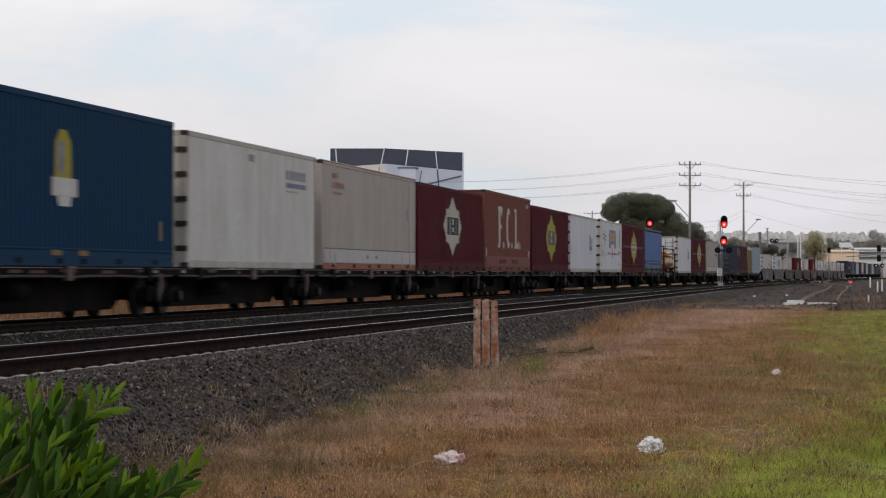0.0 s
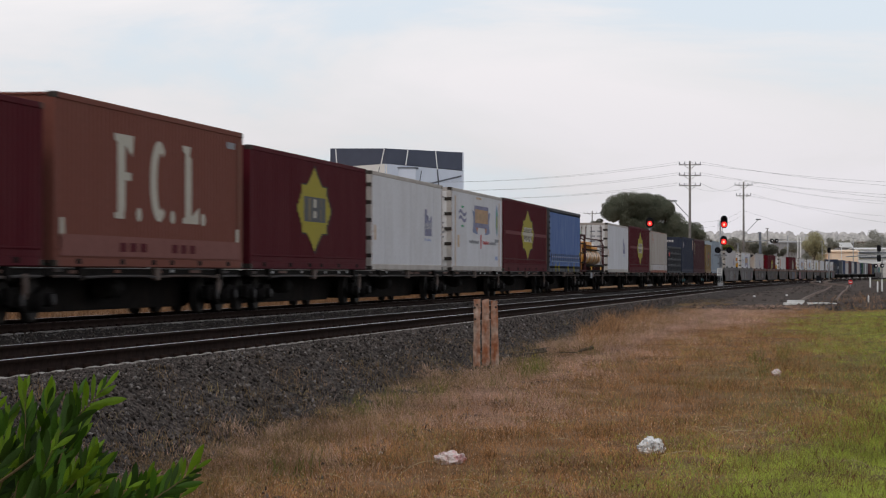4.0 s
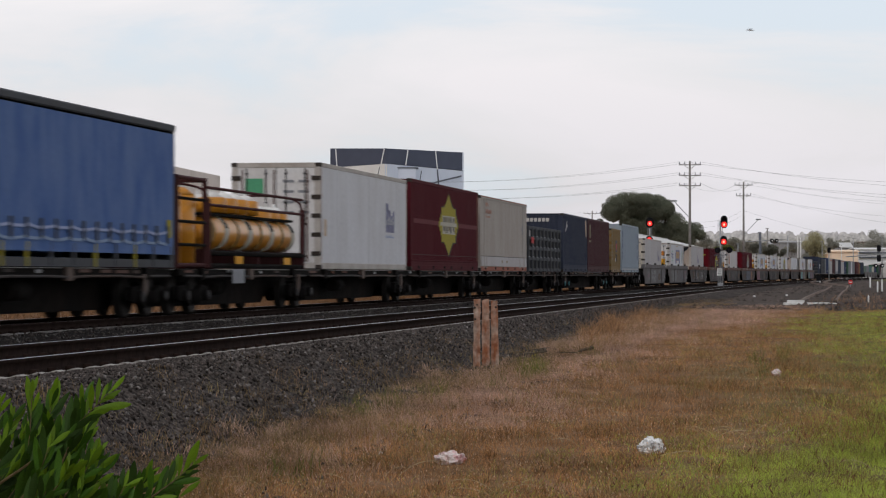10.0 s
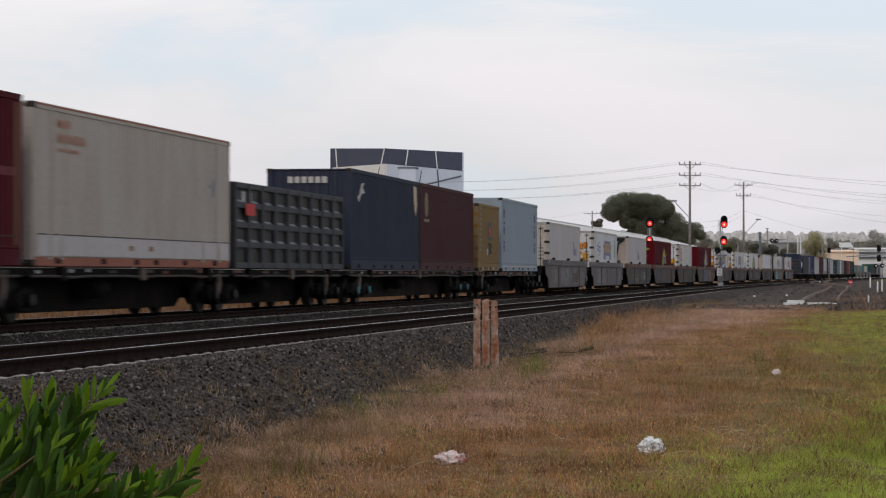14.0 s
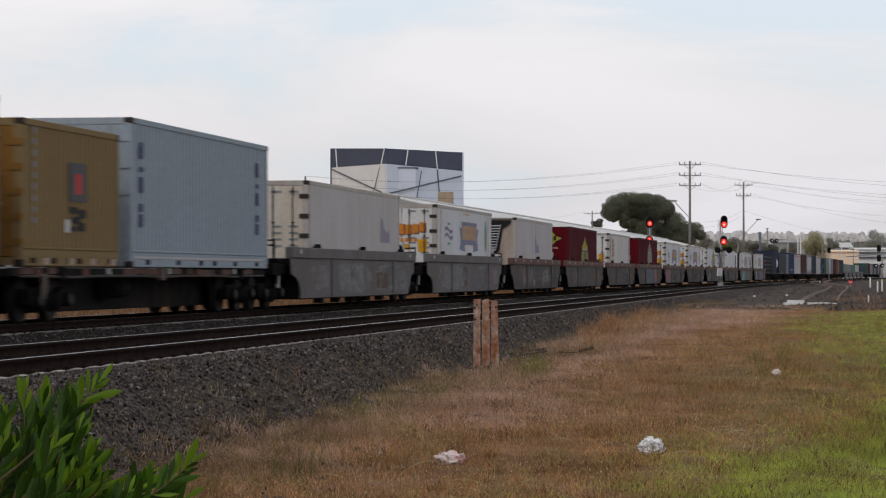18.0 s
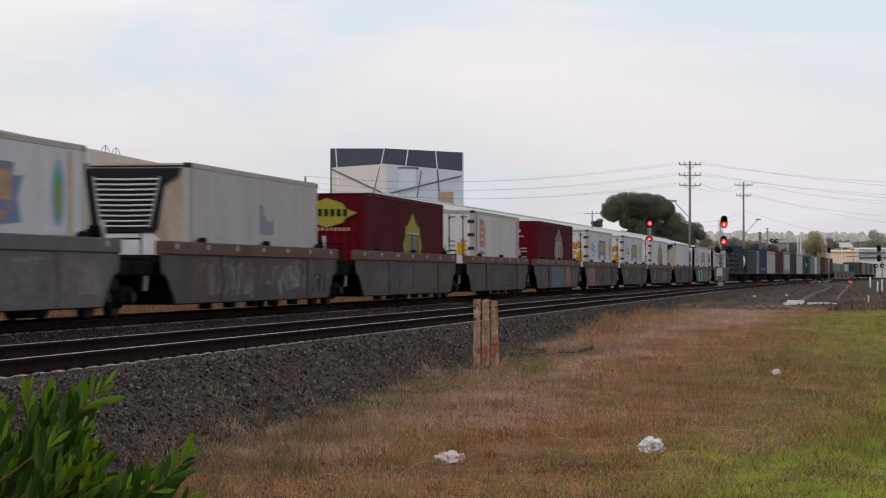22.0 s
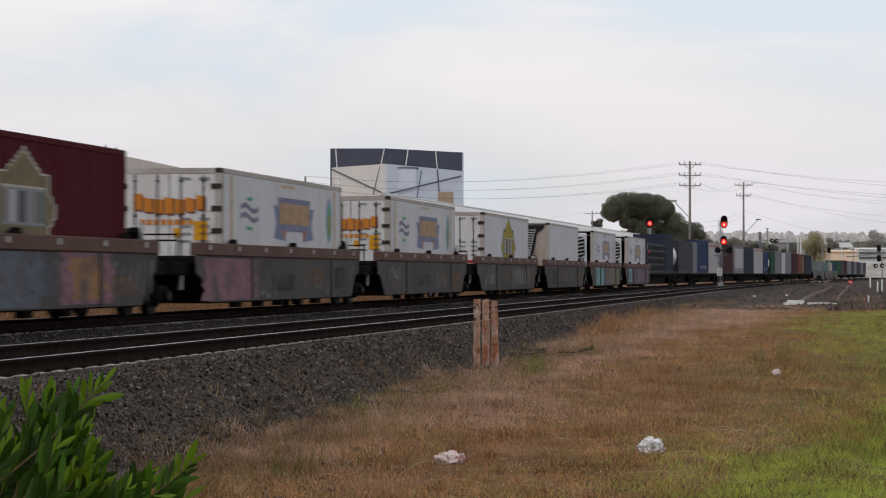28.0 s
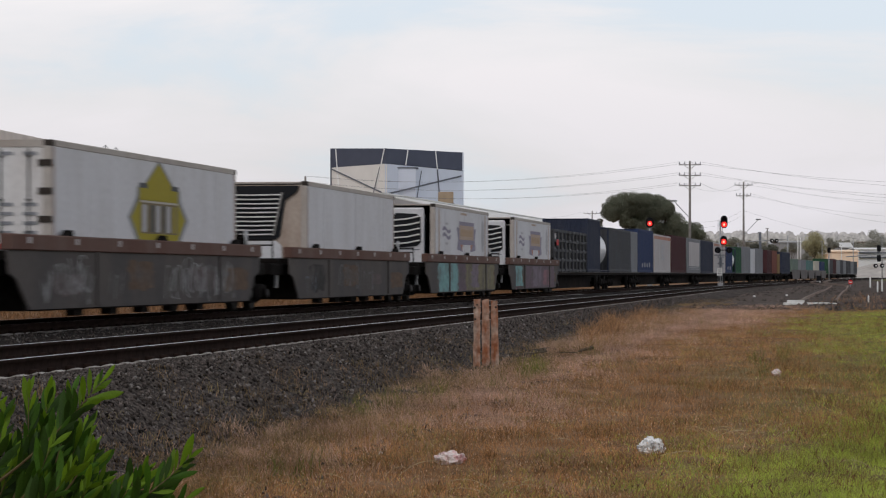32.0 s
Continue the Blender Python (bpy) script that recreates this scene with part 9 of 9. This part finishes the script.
        while len(pts) < 6500:
            q, d = -34 + 100 * rng.random() ** 1.5, 8.5 + 2.2 * rng.random()
            x, y, _h = line(q, d)
            if y > 14 and noise.noise((x * 2.0, y * 0.9, 81.0 + k)) + 0.7 * noise.noise((x * 6.0, y * 3.0, 83.0 + k)) + 0.9 * (d - toe(x, y) - 0.15) > 0.25 * rng.normal():
                pts.append((x, y, max(grass_level(x, y), ballast_level(d, grass_level(x, y))) - 0.01))
        blades(nm, pts, rng, 0.02, 0.13, 0.0019, 1.0, g(nm + "_blade", c), "thin ragged grass at the ballast's edge", 6, 0.07, tall)
    blades("stray_grass", field_points(rng, 9000, stray), rng, 0.02, 0.16, 0.0018, 1.0, g("stray_grass_blade", (0.27, 0.185, 0.09)), "sparse dry grass growing in the ballast edge", 5, 0.10)
    blades("straw_stalks", field_points(rng, 3000, lambda x, y, r: in_field(x, y) and y < 80), rng, 0.08, 0.30, 0.0011, 0.9, g("straw_stalk", (0.44, 0.34, 0.20)), "pale straw stalks among the grass", 2, 0.1)

    def specks(name, pts, r, m, label, low, high):
        """Tiny seed heads above the grass."""
        pts = np.array(pts)
        n = len(pts)
        tops = pts + np.concatenate([rng.normal(scale=0.05, size=(n, 2)), low + (high - low) * rng.random((n, 1))], 1)
        sz = r * (0.5 + rng.random((n, 1)))
        up = np.stack([rng.normal(scale=0.4, size=n), rng.normal(scale=0.4, size=n), np.ones(n)], 1) * sz * 2.0
        e1, e2 = np.array([1.0, 0, 0]) * sz, np.array([0, 1.0, 0]) * sz
        v = np.empty((n, 6, 3))
        v[:, 0], v[:, 1], v[:, 2], v[:, 3], v[:, 4], v[:, 5] = tops + e1, tops - e1, tops + e2, tops - e2, tops + up, tops - up
        tri = np.array([(0, 2, 4), (2, 1, 4), (1, 3, 4), (3, 0, 4), (2, 0, 5), (1, 2, 5), (3, 1, 5), (0, 3, 5)])
        f = (tri[None] + 6 * np.arange(n)[:, None, None]).reshape(-1, 3)
        tagged(new(name, bulk(name, v.reshape(-1, 3), f, m)), label, "grass", kind="stuff")

    near = lambda test: (lambda x, y, r: y < 62 and test(x, y, r))
    specks("pale_seeds", field_points(rng, 15000, near(lambda x, y, r: russet(x, y, r) or pink(x, y, r))), 0.0040, g("pale_seed", (0.54, 0.39, 0.27), 0.6), "pale seed heads in the dry grass", 0.03, 0.14)
    specks("dark_seeds", field_points(rng, 3000, near(lambda x, y, r: in_field(x, y) and noise.noise((x * 1.6, y * 0.8, 61.0)) > 0.22 and r.random() < (0.9 if y < 22 else 0.5 if y < 27 else 0.22))), 0.0034, g("dark_seed", (0.10, 0.05, 0.03), 0.6), "dark seed heads in the grass", 0.03, 0.14)
    def strewn(rows):
        out = []
        for x, y, w, n in rows:
            for _ in range(n):
                px, py = x + rng.normal() * w * 0.5, y + rng.normal() * 4
                dd = 1.36 * FPX / (py + 12 - HORIZON)
                q = spot(px, 0, dd)
                out.append((q.x, dd, grass_level(q.x, dd)))
        return out

    tufts = strewn(((1082, 590, 40, 120), (1130, 574, 40, 80), (1045, 598, 24, 60), (1200, 562, 60, 60), (1330, 552, 80, 110)))
    blades("russet_tufts", tufts, rng, 0.10, 0.36, 0.0022, 0.6, g("russet_tuft_blade", (0.40, 0.25, 0.13)), "taller reddish grass tufts by the ballast", 5, 0.08)
    edge = strewn(((600, 678, 90, 60), (690, 655, 80, 55), (780, 640, 70, 45), (900, 616, 50, 60), (520, 712, 90, 50), (1000, 598, 40, 30), (640, 730, 160, 60)))
    blades("olive_tufts", edge, rng, 0.05, 0.20, 0.0022, 0.8, g("olive_tuft_blade", (0.25, 0.20, 0.085)), "thin olive tufts where grass meets ballast", 5, 0.08)
    # green weeds along the foot of the ballast
    weeds = []
    for x, y, w, n in ((640, 672, 22, 34), (690, 662, 30, 30), (770, 655, 30, 24), (950, 622, 18, 130), (930, 626, 18, 50), (1045, 600, 14, 16), (1340, 612, 10, 18), (1385, 606, 12, 26),
                       (1352, 628, 12, 16), (1250, 560, 26, 30), (520, 740, 40, 24), (880, 640, 20, 14)):
        for _ in range(n):
            px, py = x + rng.normal() * w * 0.5, y + rng.normal() * 5
            dd = 1.36 * FPX / (py + 12 - HORIZON)
            q = spot(px, 0, dd)
            weeds.append((q.x, dd, grass_level(q.x, dd)))
    blades("green_weeds", weeds, rng, 0.06, 0.30, 0.0030, 0.7, g("green_weed_leaf", (0.19, 0.20, 0.06)), "thin green weeds at the foot of the ballast", 4, 0.06)
    specks("weed_flowers", [w for w in weeds[::4]], 0.006, g("yellow_flower", (0.42, 0.33, 0.09), 0.3), "small yellow weed flowers", 0.10, 0.30)
    # dark seed heads on thin stalks, in the green part
    pts = np.array(field_points(rng, 260, lambda x, y, r: green(x, y, r) and y < 40))
    blades("grass_stalks", pts, rng, 0.14, 0.30, 0.0018, 0.4, g("grass_stalk", (0.14, 0.12, 0.05)), "thin grass stalks in the green verge", 1, 0.0)
    n = len(pts)
    tops = pts + np.concatenate([rng.normal(scale=0.04, size=(n, 2)), (0.16 + 0.14 * rng.random((n, 1)))], 1)
    v = np.empty((n, 6, 3))
    up = np.stack([rng.normal(scale=0.5, size=n), rng.normal(scale=0.5, size=n), np.ones(n)], 1) * 0.028
    e1, e2 = np.array([0.006, 0, 0]), np.array([0, 0.006, 0])
    v[:, 0], v[:, 1], v[:, 2], v[:, 3], v[:, 4], v[:, 5] = tops + e1, tops - e1, tops + e2, tops - e2, tops + up, tops - up
    tri = np.array([(0, 2, 4), (2, 1, 4), (1, 3, 4), (3, 0, 4), (2, 0, 5), (1, 2, 5), (3, 1, 5), (0, 3, 5)])
    f = (tri[None] + 6 * np.arange(n)[:, None, None]).reshape(-1, 3)
    tagged(new("seed_heads", bulk("seed_heads", v.reshape(-1, 3), f, M['rail_rust'])), "brown seed heads on grass stalks", "grass", kind="stuff")
    # taller russet weeds where the ballast ends
    weeds = []
    for x, y, w, n in ((1082, 572, 20, 330), (1046, 582, 20, 170), (1070, 560, 18, 130), (1136, 556, 26, 220), (1165, 552, 40, 80), (1225, 548, 40, 60), (1105, 566, 60, 120), (1540, 530, 60, 150), (1480, 534, 60, 50)):
        for _ in range(n):
            px, py = x + rng.normal() * w * 0.5, y + rng.normal() * 6
            dd = 1.36 * FPX / (py + 12 - HORIZON)
            q = spot(px, 0, dd)
            weeds.append((q.x, dd, grass_level(q.x, dd)))
    blades("russet_weeds", weeds, rng, 0.06, 0.46, 0.0030, 0.9, g("russet_weed", (0.42, 0.235, 0.12), 0.6), "tall russet dry weeds at the ballast edge", 4, 0.10)
    # long dead stalks bent over in the grass
    def bent(px, py, reach, rise, turn):
        dd = 1.9 * FPX / (py - HORIZON)
        for _ in range(6):
            q = spot(px, py, dd)
            dd = (CAM_Z - grass_level(q.x, dd)) * FPX / (py - HORIZON)
        q = spot(px, py, dd)
        bm = bmesh.new()
        stalk(bm, [(reach * u * math.cos(turn), reach * u * math.sin(turn), rise * (2.2 * u - 1.5 * u * u)) for u in np.linspace(0, 1, 9)], 0.004, 0.0018)
        ob = new("dead_stalk", finish("dead_stalk", bm, straw))
        ob.matrix_basis = pose(q.x, dd, grass_level(q.x, dd) - 0.005)
        tagged(ob, "long pale dead grass stalk bent over", "grass", "dead grass stalks")

    straw = mat("dead_straw", (0.50, 0.40, 0.24), 0.8, grain=0.3, grain_scale=20)
    rs = random.Random(17)
    for px, py, n in ((1262, 772, 4), (1300, 776, 4), (1340, 772, 3), (1165, 815, 2), (862, 876, 3), (905, 870, 2), (455, 872, 4), (1120, 742, 2), (1395, 770, 2), (1560, 830, 2), (700, 842, 2), (1010, 800, 2), (640, 872, 2)):
        for _ in range(n):
            bent(px + rs.uniform(-22, 22), py + rs.uniform(-5, 5), rs.uniform(0.15, 0.42) * rs.choice((-1, 1)), rs.uniform(0.08, 0.20), rs.uniform(-0.6, 0.6))
    # dry grass seen under the wagons, beyond the far track
    pts = []
    for _ in range(16000):
        s, d = rng.uniform(-14, 170), -rng.uniform(3.0, 16.0)
        x, y, _h = line(s, d)
        pts.append((x, y, ground_level(s, d, x, y) - 0.02))
    blades("far_side_grass", pts, rng, 0.08, 0.32, 0.007, 0.9, g("straw_grass", (0.27, 0.15, 0.075), 0.6), "straw-coloured grass beyond the far track", 4, 0.1)


# ---- a bird ----
def gull():
    t = thing("bird", "small grey bird gliding across the sky", "bird", m=pose(120, 150, 18))
    bm = bmesh.new()
    for a, b, r0, r1 in (((0.20, 0, 0), (0.10, 0, 0.01), 0.012, 0.035), ((0.10, 0, 0.01), (-0.08, 0, 0), 0.035, 0.032), ((-0.08, 0, 0), (-0.24, 0, 0.01), 0.032, 0.008)):
        tube(bm, a, b, r0, 8, r1)
    part("body", bm, M['whitetrim'], t)
    for side in (-1, 1):
        bm = bmesh.new()
        p = [(0.08, 0.02, 0.02), (0.12, 0.20, 0.09), (0.02, 0.42, 0.05), (-0.04, 0.20, 0.08), (-0.06, 0.02, 0.02)]
        top = [bm.verts.new((x, side * y, z + 0.008)) for x, y, z in p]
        low = [bm.verts.new((x, side * y, z - 0.004)) for x, y, z in p]
        bm.faces.new(top)
        bm.faces.new(low[::-1])
        for i in range(5):
            bm.faces.new((top[i], top[(i + 1) % 5], low[(i + 1) % 5], low[i]))
        part("wing", bm, M['cool_clad'], t)
    return t


GULL = gull()


# ---- the shrub beside the camera ----
BRANCHES = []


def shrub():
    D = 9.0
    rng = random.Random(3)
    base = spot(-20, 1100, D)
    t = thing("wattle_shrub", "bright green shrub with long narrow leaves", "shrub", m=pose(base.x, D, base.z))
    lm = mat("fresh_leaf", (0.036, 0.094, 0.005), 0.55, grain=0.18, grain_scale=25, jitter=0.45, spec=0.3)
    lt = mat("young_leaf", (0.115, 0.21, 0.007), 0.55, grain=0.15, grain_scale=25, jitter=0.3, spec=0.3)
    ld = mat("old_leaf", (0.026, 0.060, 0.007), 0.6, grain=0.18, grain_scale=25, jitter=0.4, spec=0.25)
    for q in (lm, lt, ld):
        thin(q, 0.3)
    stem_m = mat("shrub_stem", (0.13, 0.10, 0.05), 0.8, grain=0.2)

    def leaf_mesh(m, bend):
        v, f = [], []
        n = 9
        for i in range(n + 1):
            u = i / n
            w = 0.016 + 0.084 * min(1.0, u / 0.5) ** 0.9 if u < 0.6 else 0.100 * max(0.0, 1.0 - ((u - 0.6) / 0.40) ** 1.7) ** 0.8
            z = bend * u * u
            v += [(u, -w, z + 0.03 * (w > 0.03)), (u, 0, z), (u, w, z + 0.03 * (w > 0.03))]
        for i in range(n):
            for j in (0, 1):
                f.append((3 * i + j, 3 * i + j + 1, 3 * i + 4 + j, 3 * i + 3 + j))
        return bulk("leaf", v, f, m, True)

    kinds = [leaf_mesh(m, bd) for m, bd in ((lm, -0.1), (lm, 0.08), (lt, -0.05), (ld, -0.12), (lm, -0.25), (ld, 0.05))]
    # start and end of each stem, seen from the camera, and how far behind or before the shrub's middle it grows
    stems = [((20, 900), (52, 700), 0.0), ((50, 900), (86, 706), 0.10), ((-40, 880), (184, 690), -0.05), ((60, 900), (134, 710), 0.08), ((-40, 880), (10, 736), 0.05),
             ((70, 910), (158, 800), -0.12), ((110, 930), (150, 820), 0.1), ((150, 940), (340, 818), -0.1), ((150, 940), (256, 846), 0.08), ((190, 960), (300, 856), 0.12),
             ((-70, 900), (4, 790), -0.12), ((0, 920), (88, 792), -0.15), ((10, 930), (120, 838), -0.2), ((60, 940), (175, 852), 0.15), ((120, 960), (222, 862), -0.05),
             ((-40, 930), (50, 830), 0.1), ((90, 940), (150, 856), -0.1), ((-60, 940), (10, 840), 0.0), ((210, 970), (322, 884), 0.02), ((-20, 900), (40, 770), 0.18),
             ((40, 920), (112, 790), 0.2), ((-30, 960), (70, 868), -0.05), ((60, 970), (140, 880), -0.15),
             ((-10, 880), (74, 750), 0.22), ((20, 900), (110, 760), 0.24), ((50, 910), (146, 764), 0.22), ((-60, 880), (-6, 720), 0.15), ((90, 930), (172, 812), 0.22), ((30, 930), (84, 828), 0.2),
             ((-50, 920), (30, 800), 0.2), ((70, 950), (120, 858), 0.2), ((130, 960), (188, 870), 0.2), ((170, 960), (246, 872), 0.18), ((-80, 950), (-10, 860), 0.1), ((10, 960), (60, 890), 0.1)]
    for si, ((x0, y0), (x1, y1), dz) in enumerate(stems):
        a, e = spot(x0, y0, D + dz), spot(x1, y1, D + dz * 1.3)
        o = Vector((base.x, D, base.z))
        A, E = a - o, e - o
        br = thing("branch", "", "", m=pose(*A))
        br.parent = t
        n = 7
        pts = []
        for i in range(n + 1):
            u = i / n
            q = (E - A) * u + Vector((0.02 * math.sin(3 * u), 0.01 * math.sin(5 * u), -0.05 * u * (1 - u)))
            pts.append(q)
        bm = bmesh.new()
        for i in range(n):
            tube(bm, pts[i], pts[i + 1], 0.0055 * (1.15 - i / n), 6, 0.0055 * (1.15 - (i + 1) / n), caps=i in (0, n - 1))
        me = finish("branch", bm, stem_m)
        bpy.data.objects.remove(br)
        br = share("branch", me, t, pose(*A))
        way = (E - A).normalized()
        L = (E - A).length
        cnt = int(L / 0.0140)
        for i in range(cnt):
            u = 0.18 + 0.82 * i / max(1, cnt - 1)
            q = pts[min(n - 1, int(u * n))].lerp(pts[min(n, int(u * n) + 1)], u * n - int(u * n)) if u < 1 else pts[n]
            if i % 2:
                d = way * 0.45 + Vector((rng.uniform(-0.3, 0.25), rng.uniform(-0.6, 0.6), 1.0))
            else:
                d = way + Vector((rng.uniform(-0.25, 0.35), rng.uniform(-0.6, 0.6), rng.uniform(-0.55, 0.2)))
            d = d.normalized()
            size = rng.uniform(0.075, 0.140) * (1.0 if u < 0.9 else 0.68)
            young = u > 0.78 and rng.random() < 0.7 or rng.random() < 0.05
            me2 = kinds[2] if young else kinds[rng.choice((0, 1, 3, 4, 5))]
            side = d.cross(Vector((rng.uniform(-0.5, 0.5), -1.0, rng.uniform(-0.4, 0.6)))).normalized()
            nz = d.cross(side)
            m4 = Matrix((d, side, nz)).transposed().to_4x4()
            m4.translation = q
            lf = share("leaf", me2, br)
            lf.matrix_basis = m4 @ Matrix.Diagonal((size, size, size, 1))
        BRANCHES.append((br, A, si))


yard()
siding()
post_and_disc()
stumps()
litter()
signal_mast(182.0, 3.75, ((5.60, 1.06, True, 0.30), (4.03, 0.80, True, 0.26)), "signal mast with two lit red lamps beside the track", 5.7, True, True, 0.29)
signal_mast(202.0, -4.1, ((5.95, 0.94, True, 0.0), (4.36, 0.72, True, -0.05)), "signal mast with red lamps behind the train", 6.0, False)
poles_and_cables()
long_shed()
near_shed()
tower()
big_tree()
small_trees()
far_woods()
road_bank()
distance()
town()
build_grass()
shrub()


# ---- what moves ----
def motions():
    for ob, s, z in MOVERS:
        walk(ob, [(t, on_line(s - SPEED * t, 0.0, z)) for t in range(33)])
    # the bird crosses the sky from right to left
    rows = []
    for q, px, py in ((0, 5000, -60), (5, 3100, 0), (9.5, 1488, 45), (10.3, 1240, 60), (11, 1048, 72), (11.5, 880, 74), (12, 680, 96), (12.5, 428, 120), (13, 184, 117), (14, -320, 110), (20, -3000, 60), (32, -8000, 0)):
        p = spot(px, py, 150.0)
        rows.append((q, pose(*p, 0, 0, 180)))
    walk(GULL, rows)
    # the shrub's branches sway a little in the wind
    for ob, a, i in BRANCHES:
        rows = []
        for q in range(33):
            k = 1.0 + 0.5 * math.sin(0.37 * q + i)
            rows.append((q, pose(*a, 1.0 * k * math.sin(0.9 * q + i), 2.6 * k * math.sin(1.27 * q + 0.5 + 0.25 * i), 1.2 * math.sin(1.7 * q + 2 * i))))
        walk(ob, rows)


motions()
